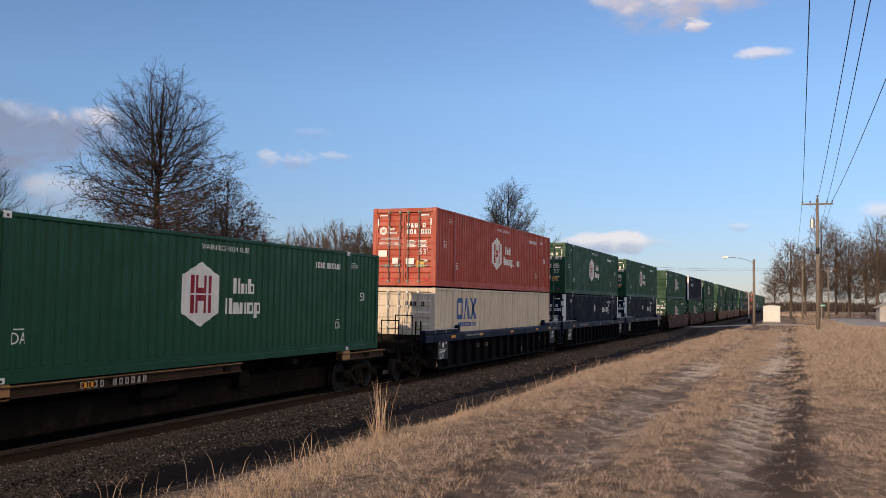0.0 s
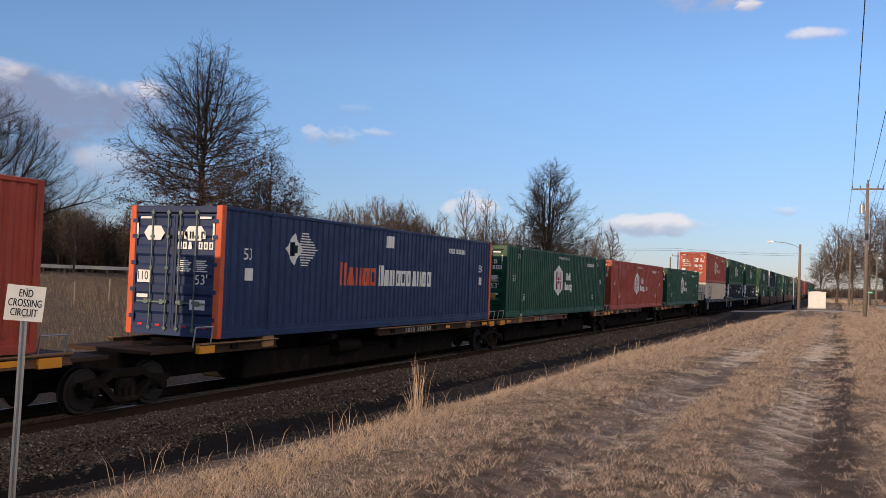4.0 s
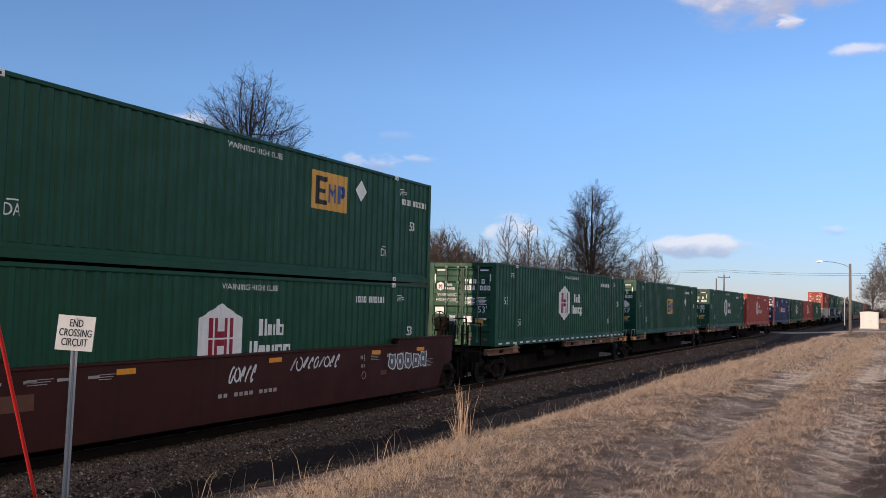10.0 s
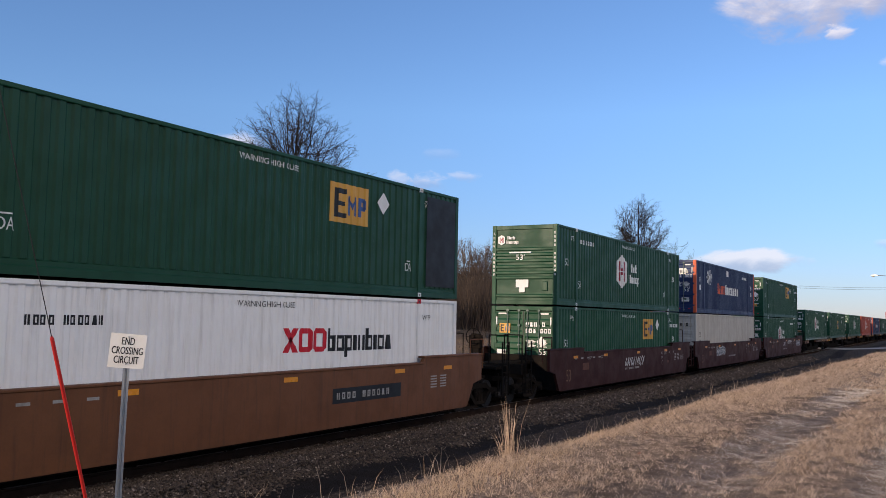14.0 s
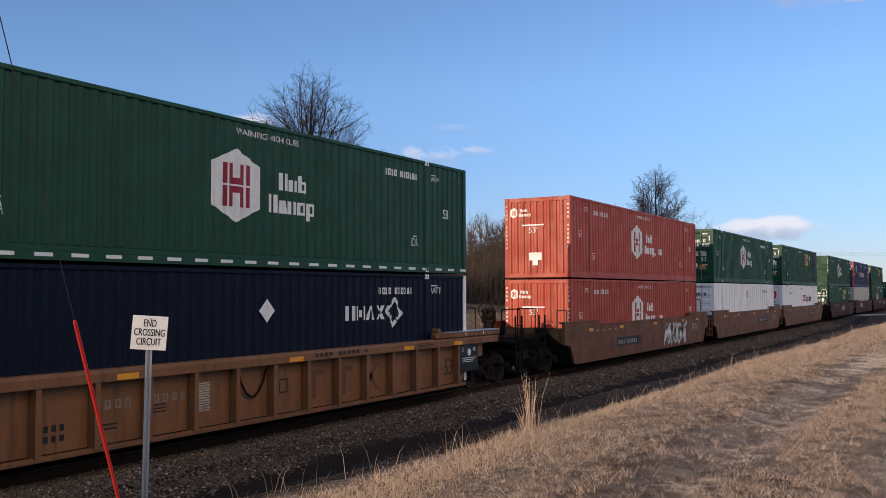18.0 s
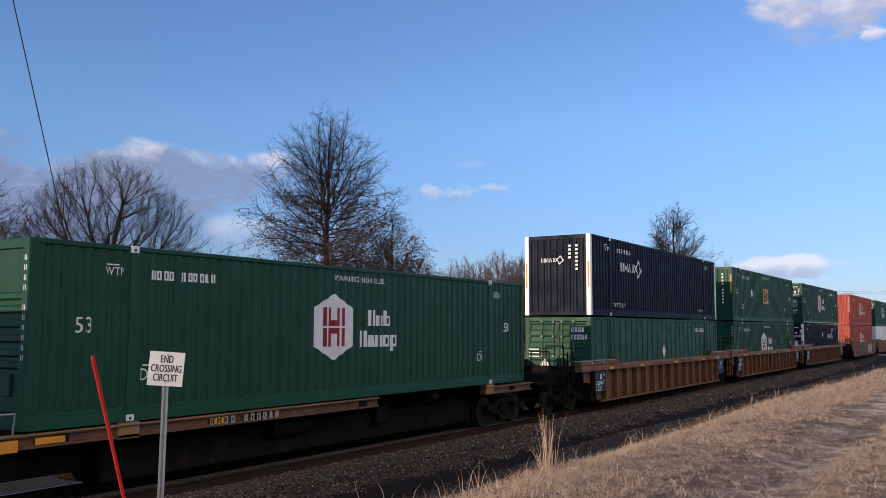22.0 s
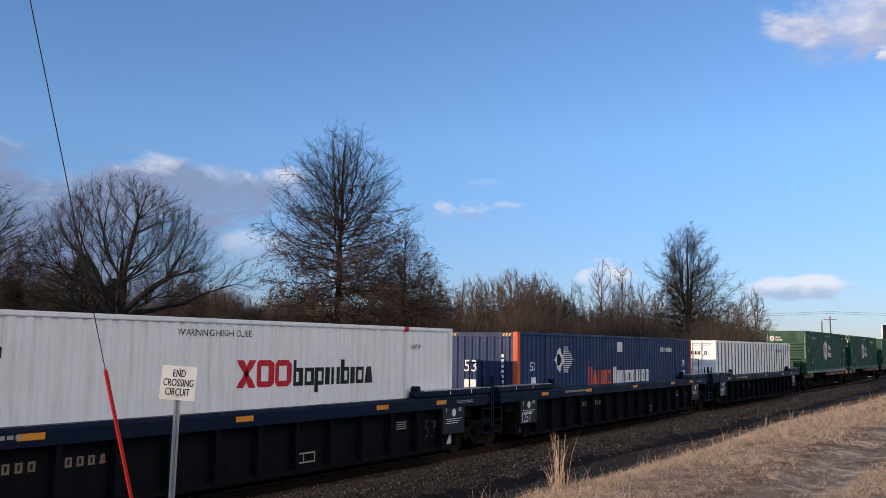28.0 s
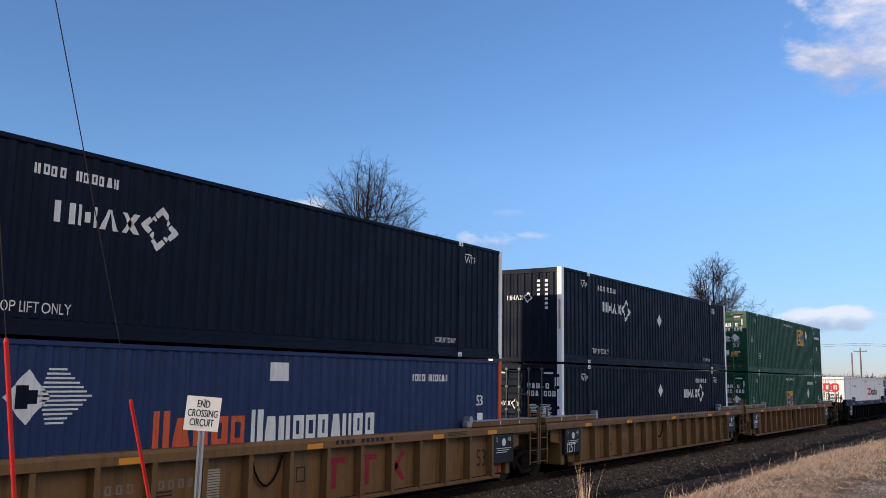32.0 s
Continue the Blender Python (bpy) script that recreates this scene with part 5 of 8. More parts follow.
def box_of(kind):
    """A container of a kind; the first is built, later ones are copies."""
    if kind in STORE:
        return copy_thing(STORE[kind], Matrix.Identity(4))
    made = {
        "hub": lambda: hub("green corrugated steel container with white hexagon emblem and rear doors", GREEN, "door"),
        "hub_dash": lambda: hub("green corrugated container with a row of white reflector dashes", GREEN, "door", dashes=True),
        "hub_rib": lambda: hub("green corrugated container with a horizontally ribbed end wall", GREEN, "rib"),
        "hub_rib_dash": lambda: hub("green container with ribbed end wall and white reflector dashes", GREEN, "rib", dashes=True),
        "red": lambda: hub("faded red corrugated container with white hexagon emblem", RED, "door", inc=True),
        "red_end": lambda: hub("faded red corrugated container with a pressed, sooty end wall", RED, "pressed", inc=True),
        "emp": lambda: emp("green corrugated container with an amber logo panel amidships", -0.80, "door"),
        "emp_fwd": lambda: emp("green corrugated container with an amber logo panel near one end", 2.10, "door", 4.25, 2.27, 1.62),
        "emp_dark": lambda: emp("green container with amber logo panel and a blackish replaced side sheet", 2.10, "door", 4.25, 2.27, 1.62, True),
        "emp_end": lambda: emp("green container with amber logo panel and pressed end wall", -0.80, "pressed", -3.7, 1.6),
        "navy_low": lambda: navy("navy blue corrugated container with white corner posts and doors", "door", True),
        "navy_up": lambda: navy("navy blue corrugated container with white corner posts and pressed end", "pressed", False),
        "navy_sign": lambda: navy("navy blue corrugated container with white posts and a diamond placard", "pressed", False, True),
        "blue": lambda: pacer("blue corrugated container with orange corner posts and rear doors", "door"),
        "blue_end": lambda: pacer("blue corrugated container with orange corner posts and pressed end", "pressed"),
        "white": lambda: xpo("white corrugated container with red and black brand blocks"),
        "grey_white": lambda: plain_white("weathered off-white corrugated container with grubby doors", GREY_WHITE),
        "plated": lambda: plain_white("white plate-sided container with side posts", WHITE, "plate", WHITE, "num"),
        "posted": lambda: plain_white("white container with dark grey vertical side posts", WHITE, "plate", DKPOST, "num"),
        "cream_blue": lambda: plain_white("off-white corrugated container with large blue brand blocks", CREAM, marks="large"),
        "patched": lambda: patched_green("green plate-sided container with a bare number mark on its end")}[kind]()
    STORE[kind] = made
    return made


# front end of each box at 16 s (metres along the track), railcar style, boxes (lower or single, upper), length of the end ahead
UNITS = [(289.55, "blue", "cream_blue", "red"), (268.65, "spine", "hub", None), (250.66, "spine", "red", None), (233.09, "spine", "hub", None),
         (215.19, "spine", "blue", None), (194.36, "spine", "red", None), (176.12, "spine", "hub", None), (155.32, "spine", "emp", None),
         (136.78, "spine", "hub_dash", None), (115.71, "maroon", "hub", "emp_fwd"), (96.07, "maroon", "grey_white", "blue"),
         (76.50, "maroon", "emp_fwd", "hub_rib"), (53.07, "brown", "white", "emp_dark"), (33.57, "brown", "plated", "hub"),
         (13.90, "brown", "red_end", "red_end"), (-9.66, "rust", "navy_low", "hub_dash"), (-29.29, "rust", "hub_rib", "emp_end"),
         (-48.78, "rust", "patched", "navy_up"), (-70.12, "spine", "hub_rib", None), (-90.90, "spine", "hub", None),
         (-109.49, "spine", "hub_rib_dash", None), (-130.74, "blue", "posted", None), (-150.66, "blue", "blue_end", None),
         (-170.33, "blue", "white", None), (-193.88, "tan", "emp", "emp_fwd"), (-213.39, "tan", "navy_low", "navy_sign"),
         (-233.05, "tan", "blue_end", "navy_up")]
AHEAD = [("blue", "navy_low", "hub"), ("blue", "navy_low", "hub"), ("maroon", "hub", "hub_rib"), ("maroon", "hub", "navy_up"), ("maroon", "emp", "hub"),
         ("brown", "hub", "hub_rib"), ("brown", "hub", "emp"), ("brown", "hub", "hub"), ("rust", "hub", "hub_rib"), ("rust", "hub", "emp"), ("rust", "red", "red"),
         ("blue", "red", "red"), ("blue", "hub", "hub"), ("blue", "navy_low", "hub"), ("maroon", "hub", "hub"), ("maroon", "hub", "emp"), ("maroon", "hub", "hub")]
y = 289.55
for i, (style, low, up) in enumerate(AHEAD):
    y += 19.6 if i in (0, 1) or style == AHEAD[i - 1][0] else 23.5
    UNITS.insert(0, (y, style, low, up))

TRAIN = []                                # (thing, its pose at 16 s)
TAGS = {9: ((-0.9, 1.0, 0.85, 0.36, 5, 3, 0.022), (1.15, 1.14, 1.95, 0.30, 9, 5, 0.020), (5.4, 0.88, 2.2, 0.52, 5, 9, 0)), 10: ((-4.4, 0.82, 2.3, 0.60, 5, 8, 0),), 11: ((-1.2, 0.86, 2.6, 0.40, 10, 4, 0.03),), 14: ((1.8, 0.40, 3.6, 0.98, 7, 12, 0.085), (2.0, 0.52, 3.2, 0.75, 8, 17, 0.05))}


def build_train():
    gaps = [a[0] - b[0] - 2 * HALF_L for a, b in zip(UNITS, UNITS[1:])]
    cars = {}
    for i, (y, style, low, up) in enumerate(UNITS):
        spine = style == "spine"

        def end(gap, other):
            joint = gap < 4.0 or (spine and other == "spine")
            if joint:
                return ("joint", round(gap / 2, 2))
            both = (other == "spine") == spine
            return ("coupled", round(gap / 2, 2) if both else round(gap * (0.40 if spine else 0.60), 2))
        front = end(gaps[i - 1], UNITS[i - 1][1]) if i else ("coupled", 3.65)
        rear = end(gaps[i], UNITS[i + 1][1]) if i < len(gaps) else ("joint", 1.7)
        unit = i - len(AHEAD)
        tag = TAGS.get(unit)
        key = (style, front, rear, unit in (1, 2, 3, 6, 18), unit in (1, 2, 4), tag)
        near_key = (style, front[0], rear[0]) if unit < 0 else key
        if near_key in cars:
            car = copy_thing(cars[near_key], Matrix.Identity(4))
        else:
            car = spine_car(front, rear, unit in (1, 2, 3, 6, 18), SPINE_DARK if unit in (1, 2, 4) else SPINE_BROWN) if spine else well_car(style, front, rear, tag)
            cars[near_key] = car
        centre = y - HALF_L
        TRAIN.append((car, (TRACK_X, centre, RAIL_Z)))
        TRAIN.append((box_of(low), (TRACK_X, centre, S_Z if spine else LOW_Z)))
        if up:
            top = box_of(up)
            if not any(c.name.startswith("twist_lock") for c in top.children):
                for s in (1, -1):
                    for py in POSTS:
                        put("twist_lock", top, BLACKENED, lambda: Geo().box(-0.05, 0.05, -0.08, 0.08, -0.061, 0.0, 0.008), "tlock", at=Matrix.Translation((s * 1.22, py, 0)))
            TRAIN.append((top, (TRACK_X, centre, UP_Z)))
        for ob, p in TRAIN[-3:]:
            ob.matrix_basis = Matrix.Translation(p)


build_train()

# way travelled by the train since 16 s
WAY = [(0, -243.396), (1, -228.493), (2, -213.521), (4.5, -176.113), (5.0, -168.598), (6.0, -153.406), (7.0, -138.258), (8.0, -123.088), (9.0, -107.92), (10.0, -92.644),
       (11.0, -77.231), (12.0, -61.849), (13.0, -46.46), (14.0, -31.062), (14.5, -23.429), (16.5, 7.809), (17.0, 15.554), (18.0, 31.174), (19.0, 46.844), (20.0, 62.491),
       (21.0, 78.385), (22.0, 94.114), (23.0, 109.9), (24.0, 125.682), (25.0, 141.523), (25.5, 149.492), (27.5, 181.147), (28.0, 189.638), (29.0, 205.517), (30.0, 221.445),
       (31.0, 237.571), (32.0, 253.613)]


def motions():
    for ob, (x, y, z) in TRAIN:
        walk(ob, [(t, pose(x, y + s, z)) for t, s in WAY])

# ---------------------------------------------------------------- land
def smooth(a, b, x):
    u = np.clip((np.asarray(x, float) - a) / (b - a), 0, 1)
    return u * u * (3 - 2 * u)


PROFILE_X = [-400, -120, -75, -55, -38, -25, -17.6, -16.0, -15.2, -12.2, -11.75, -11.3, -10.85, -10.4, -9.7, -8.0, -6.4, -5.3, -4.7, -4.0, 400]
PROFILE_Z = [1.6, 1.0, 0.75, 0.70, -0.35, -1.45, -1.9, -1.5, -1.34, -1.33, -1.40, -1.62, -1.74, -1.68, -1.50, -1.12, -0.62, -0.24, -0.05, 0.0, 0.0]


def field_z(y):
    return np.interp(y, [-200, 20, 80, 125, 200, 5000], [0.05, 0.0, -0.33, -0.58, -0.70, -0.9])


def ripple(x, y):
    return 0.012 * np.sin(1.7 * x + 0.6 * y) * np.sin(0.9 * y - 0.7 * x) + 0.010 * np.sin(4.1 * x + 1.3) * np.sin(3.3 * y + 0.4 * x) + 0.012 * np.sin(9.0 * x + 2 * y) * np.sin(7.7 * y)


def ground_z(x, y):
    x, y = np.asarray(x, float), np.asarray(y, float)
    z = np.interp(x + 0.35 * np.sin(0.31 * y) * smooth(-4, -5.2, x) * smooth(-11.5, -10, x), PROFILE_X, PROFILE_Z)
    right = smooth(-10.5, -4.2, x)
    z = z + right * field_z(y)
    calm = 1 - smooth(-16.5, -15.6, x) * (1 - smooth(-11.9, -11.2, x))
    z = z + ripple(x, y) * calm * np.where(x > -4.2, 0.8, 1.0)
    # wheel ruts of the dirt lane, a low bank beyond it
    for rx in (-2.30, -0.42):
        z = z - 0.045 * np.exp(-((x - rx - lane(y)) / 0.32) ** 2) * smooth(260, 120, y)
    z = z + 0.35 * smooth(2.2, 7.0, x) * smooth(110, 70, y)
    # the level crossing
    road = smooth(98, 108, y) * smooth(130, 122, y) * smooth(4, 0, x)
    road_z = np.interp(x, [-400, -60, -22, -16, -11, -3, 40, 400], [0.9, 0.2, -1.05, -1.17, -1.17, -0.62, -0.6, -0.6])
    return z * (1 - road) + (road_z - 0.03) * road


def lane(y):
    return 0.10 * np.sin(0.06 * np.asarray(y, float)) - 0.002 * np.asarray(y, float)


def axis(*spans):
    out = []
    for lo, hi, step in spans:
        out += list(np.arange(lo, hi - 1e-6, step))
    return np.array(out + [spans[-1][1]])


def ground_material():
    m = bpy.data.materials.new("grass, gravel and soil")
    m.use_nodes = True
    n = Nodes(m.node_tree)
    at = n.add("ShaderNodeNewGeometry").outputs["Position"]
    sep = n.add("ShaderNodeSeparateXYZ", Vector=at)
    x, y = sep.outputs[0], sep.outputs[1]
    wob = n.noise(at, 0.7, 4.0, 0.6)
    wob2 = n.noise(at, 3.0, 4.0, 0.65)
    fine = n.noise(at, 40.0, 3.0, 0.6)
    shift = n.math("ADD", n.math("MULTIPLY", n.math("SUBTRACT", wob, 0.5), 1.6), n.math("MULTIPLY", n.math("SUBTRACT", wob2, 0.5), 0.9))
    xs = n.math("ADD", x, shift)
    straw = n.mix(n.ramp(wob2, 0.35, 0.7), (0.26, 0.188, 0.133, 1), (0.155, 0.110, 0.077, 1))
    straw = n.mix(n.math("MULTIPLY", n.ramp(fine, 0.42, 0.66), 0.75), straw, (0.46, 0.345, 0.25, 1))
    straw = n.mix(n.math("MULTIPLY", n.ramp(wob, 0.52, 0.75), 0.5), straw, (0.20, 0.13, 0.08, 1))
    # shadowed gaps between grass clumps, painted as dark patches of noise
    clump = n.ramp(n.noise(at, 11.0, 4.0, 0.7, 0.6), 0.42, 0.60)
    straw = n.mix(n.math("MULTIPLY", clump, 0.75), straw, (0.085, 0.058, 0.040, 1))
    dirt = n.mix(n.ramp(wob2, 0.35, 0.68), (0.155, 0.108, 0.076, 1), (0.074, 0.050, 0.035, 1))
    stones = n.add("ShaderNodeTexVoronoi", Vector=at, Scale=48.0)
    pebble = n.mix(n.ramp(stones.outputs["Distance"], 0.1, 0.55), (0.68, 0.62, 0.56, 1), (0.22, 0.175, 0.145, 1))
    ballast = n.mix(n.ramp(stones.outputs["Distance"], 0.15, 0.6), (0.115, 0.088, 0.070, 1), (0.024, 0.019, 0.015, 1))
    mud = n.mix(n.ramp(wob2, 0.4, 0.65), (0.045, 0.030, 0.022, 1), (0.080, 0.054, 0.038, 1))
    brush = n.mix(n.ramp(wob2, 0.35, 0.7), (0.115, 0.084, 0.060, 1), (0.175, 0.128, 0.085, 1))

    def band(lo, hi, soft):
        return n.math("MULTIPLY", n.ramp(xs, lo - soft, lo + soft), n.ramp(xs, hi - soft, hi + soft, 1.0, 0.0))
    colour = straw
    lane_x = n.math("SUBTRACT", n.math("ADD", x, n.math("MULTIPLY", shift, 0.45)), n.math("SUBTRACT", n.math("MULTIPLY", n.math("SINE", n.math("MULTIPLY", y, 0.06)), 0.10), n.math("MULTIPLY", y, 0.002)))
    speck = n.ramp(n.noise(at, 24.0, 5.0, 0.8), 0.44, 0.60)
    run = n.ramp(n.noise(at, 1.1, 5.0, 0.65, 0.5), 0.40, 0.58, 0.32, 1.0)
    # bare soil, wider under the left wheels, and a darker strip along the right edge; limestone lies in runs between
    for c, w, gc, gw in ((-2.48, 0.80, -2.34, 0.58), (-0.40, 0.72, -0.64, 0.42)):
        rut = n.ramp(n.math("ABSOLUTE", n.math("SUBTRACT", lane_x, c)), w * 0.60, w * 1.2, 1.0, 0.0)
        colour = n.mix(n.math("MULTIPLY", rut, n.ramp(wob2, 0.30, 0.55, 0.60, 1.0)), colour, dirt)
        strip = n.ramp(n.math("ABSOLUTE", n.math("SUBTRACT", lane_x, gc)), gw * 0.4, gw * 1.25, 1.0, 0.0)
        colour = n.mix(n.math("MULTIPLY", n.math("MULTIPLY", strip, run), speck), colour, pebble)
    edge = n.ramp(n.math("ABSOLUTE", n.math("SUBTRACT", lane_x, -0.12)), 0.16, 0.34, 1.0, 0.0)
    colour = n.mix(n.math("MULTIPLY", edge, 0.8), colour, (0.052, 0.033, 0.023, 1))
    trodden = n.math("MULTIPLY", n.math("MULTIPLY", n.ramp(y, 7.0, 10.0, 1.0, 0.0), n.ramp(xs, -3.6, -2.8)), n.ramp(xs, 0.2, 0.7, 1.0, 0.0))
    colour = n.mix(n.math("MULTIPLY", trodden, n.ramp(wob2, 0.35, 0.6, 0.3, 1.0)), colour, dirt)
    colour = n.mix(n.ramp(xs, -4.7, -5.5), colour, mud)
    colour = n.mix(n.ramp(x, -11.05, -11.35), colour, ballast)
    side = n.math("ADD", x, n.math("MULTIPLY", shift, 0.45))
    # near-black strip along the ditch bed at the ballast's foot
    ditch_dark = n.math("MULTIPLY", n.ramp(side, -11.45, -11.20), n.ramp(side, -10.35, -10.0, 1.0, 0.0))
    colour = n.mix(n.math("MULTIPLY", ditch_dark, 0.92), colour, (0.012, 0.009, 0.008, 1))
    colour = n.mix(n.ramp(x, -22.0, -25.0), colour, brush)
    colour = n.mix(n.ramp(xs, -50.0, -56.0), colour, straw)
    bsdf = n.add("ShaderNodeBsdfPrincipled", Base_Color=colour, Roughness=0.92)
    n.put(bsdf, "Specular IOR Level", 0.2)
    height = n.math("ADD", n.math("MULTIPLY", fine, 0.5), n.math("MULTIPLY", stones.outputs["Distance"], 0.7))
    b = n.add("ShaderNodeBump", Strength=0.8, Distance=0.03, Height=height)
    n.put(bsdf, "Normal", b.outputs[0])
    n.tree.links.new(bsdf.outputs[0], n.add("ShaderNodeOutputMaterial").inputs[0])
    return m


def build_ground():
    gx = axis((-3000, -400, 650), (-400, -100, 25), (-100, -20, 4), (-20, -11.5, 0.5), (-11.5, -3.5, 0.12), (-3.5, 4, 0.2), (4, 20, 1.0), (20, 120, 10), (120, 3000, 480))
    gy = axis((-300, -20, 20), (-20, 2, 2), (2, 30, 0.22), (30, 70, 0.8), (70, 140, 2), (140, 400, 10), (400, 4000, 400))
    X, Y = np.meshgrid(gx, gy, indexing="ij")
    Z = ground_z(X, Y)
    verts = np.stack([X, Y, Z], -1).reshape(-1, 3)
    nx, ny = len(gx), len(gy)
    idx = np.arange(nx * ny).reshape(nx, ny)
    faces = np.stack([idx[:-1, :-1], idx[1:, :-1], idx[1:, 1:], idx[:-1, 1:]], -1).reshape(-1, 4)
    me = bpy.data.meshes.new("ground")
    me.from_pydata(verts.tolist(), [], faces.tolist())
    me.shade_smooth()
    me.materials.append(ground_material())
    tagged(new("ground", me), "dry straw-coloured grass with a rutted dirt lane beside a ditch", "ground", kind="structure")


build_ground()

ASPHALT = material("worn pale asphalt", (0.33, 0.30, 0.275), (0.42, 0.385, 0.355), 0.85, scale=0.4, fine=60, bump=0.3)
CONCRETE = material("pale concrete", (0.42, 0.40, 0.37), (0.30, 0.28, 0.26), 0.85, scale=1.0, fine=50, bump=0.3)


def build_road():
    g = Geo()
    xs = axis((-120, -20, 10), (-20, 1, 1.0))
    z = np.interp(xs, [-400, -60, -22, -16, -11, -3, 40, 400], [0.9, 0.2, -1.05, -1.17, -1.17, -0.62, -0.6, -0.6])
    for i, x in enumerate(xs):
        g.v += [(x, 112.0, z[i]), (x, 118.5, z[i]), (x, 111.9, z[i] - 0.25), (x, 118.6, z[i] - 0.25)]
    for i in range(len(xs) - 1):
        k = 4 * i
        g.f += [(k, k + 4, k + 5, k + 1), (k, k + 2, k + 6, k + 4), (k + 1, k + 5, k + 7, k + 3)]
    tagged(put("road", None, ASPHALT, g), "worn grey asphalt road crossing the track", "road", kind="structure")


build_road()


def side_road_edge(y):
    """Near edge of the street that joins from the right."""
    return np.interp(y, [0, 48, 65, 87, 116, 140, 400], [60, 14.0, 9.5, 7.2, 6.3, 6.0, 6.0])


def build_side_road():
    ys = axis((46, 110, 2.0), (110, 190, 8.0))
    for name, d0, d1, lift, mat, words in (("road", 0.0, 6.5, 0.05, ASPHALT, "grey asphalt street joining from the side"), ("road_shoulder", -0.7, 0.05, 0.03, CONCRETE, "pale gravel shoulder of the street")):
        g = Geo()
        for y in ys:
            x0, x1 = float(side_road_edge(y)) + d0, float(side_road_edge(y)) + d1
            for x in (x0, x1):
                g.v += [(x, y, float(ground_z(x, y)) + lift), (x, y, float(ground_z(x, y)) - 0.3)]
        for i in range(len(ys) - 1):
            k = 4 * i
            g.f += [(k, k + 2, k + 6, k + 4), (k, k + 4, k + 5, k + 1), (k + 2, k + 3, k + 7, k + 6)]
        tagged(put(name, None, mat, g), words, "road", kind="structure")


build_side_road()


def build_track():
    root = thing("railway_track", "steel rails on dark timber ties in black ballast", "railway track", kind="structure")
    for s in (1, -1):
        prof = [(-0.075, -0.18), (0.075, -0.18), (0.075, -0.165), (0.012, -0.14), (0.012, -0.05), (0.036, -0.035), (0.036, -0.004), (0.028, 0.0), (-0.028, 0.0), (-0.036, -0.004), (-0.036, -0.035), (-0.012, -0.05), (-0.012, -0.14), (-0.075, -0.165)]
        g = Geo().prism([(TRACK_X + s * 0.7525 + a, RAIL_Z + b) for a, b in prof], 1, -120, 700)
        put("rail", root, RAIL_WEB, g)
        put("running_surface", root, RAIL_STEEL, Geo().box(TRACK_X + s * 0.7525 - 0.027, TRACK_X + s * 0.7525 + 0.027, -120, 700, RAIL_Z - 0.002, RAIL_Z + 0.003), label="polished bright rail top")
    rnd = random.Random(5)
    for i in range(290):
        yy = -8 + 0.52 * i
        put("tie", root, TIE, lambda: Geo().box(-1.3, 1.3, -0.115, 0.115, -0.18, 0, 0.015), "tie", at=Matrix.Translation((TRACK_X + rnd.uniform(-0.04, 0.04), yy, RAIL_Z - 0.215 - rnd.uniform(0, 0.02))) @ Matrix.Rotation(rnd.uniform(-0.015, 0.015), 4, "Z"))
    g = Geo()
    for i in range(1050):
        yy = 143 + 0.52 * i
        g.box(TRACK_X - 1.3, TRACK_X + 1.3, yy - 0.115, yy + 0.115, RAIL_Z - 0.33, RAIL_Z - 0.18)
    far = put("far_ties", root, TIE, g)
    far["kind"] = "stuff"


build_track()


def island_material(name, a, b, rough=0.85, c=None, soft=0.0, share=0.86, gap_shading=0.0):
    """Colour by the random value of each loose piece."""
    m = bpy.data.materials.new(name)
    m.use_nodes = True
    n = Nodes(m.node_tree)
    rnd = n.add("ShaderNodeNewGeometry").outputs["Random Per Island"]
    colour = n.mix(rnd, (*a, 1), (*b, 1))
    if c:
        colour = n.mix(n.ramp(rnd, share, share + 0.04), colour, (*c, 1))
    at = n.add("ShaderNodeTexCoord").outputs["Object"]
    colour = n.mix(n.math("MULTIPLY", n.ramp(n.noise(at, 0.8, 3.0), 0.4, 0.7), 0.45), colour, (a[0] * 0.6, a[1] * 0.58, a[2] * 0.55, 1))
    if gap_shading:
        # shade between tufts, put into the blades' colour by noise
        gap_shade = n.ramp(n.noise(at, 10.0, 4.0, 0.75, 0.4), 0.44, 0.60)
        colour = n.mix(n.math("MULTIPLY", gap_shade, gap_shading), colour, (b[0] * 0.42, b[1] * 0.40, b[2] * 0.38, 1))
    bsdf = n.add("ShaderNodeBsdfPrincipled", Base_Color=colour, Roughness=rough)
    n.put(bsdf, "Specular IOR Level", 0.25)
    out = n.add("ShaderNodeOutputMaterial")
    if soft:
        glow = n.add("ShaderNodeBsdfTranslucent", Color=colour)
        mixed = n.add("ShaderNodeMixShader", Fac=soft)
        n.tree.links.new(bsdf.outputs[0], mixed.inputs[1]), n.tree.links.new(glow.outputs[0], mixed.inputs[2])
        n.tree.links.new(mixed.outputs[0], out.inputs[0])
    else:
        n.tree.links.new(bsdf.outputs[0], out.inputs[0])
    return m


STRAW = island_material("dry grass blades", (0.80, 0.62, 0.49), (0.40, 0.295, 0.225), c=(0.085, 0.060, 0.043), soft=0.2, share=0.66, gap_shading=0.60)
STRAW_PALE = island_material("pale dry stalks", (0.62, 0.47, 0.335), (0.44, 0.31, 0.21), soft=0.2)
STONE = island_material("ballast stones", (0.150, 0.110, 0.083), (0.038, 0.028, 0.022), c=(0.33, 0.26, 0.20), share=0.92)
PEBBLE = island_material("lane gravel", (0.56, 0.50, 0.45), (0.26, 0.215, 0.18), c=(0.74, 0.69, 0.64), share=0.84)


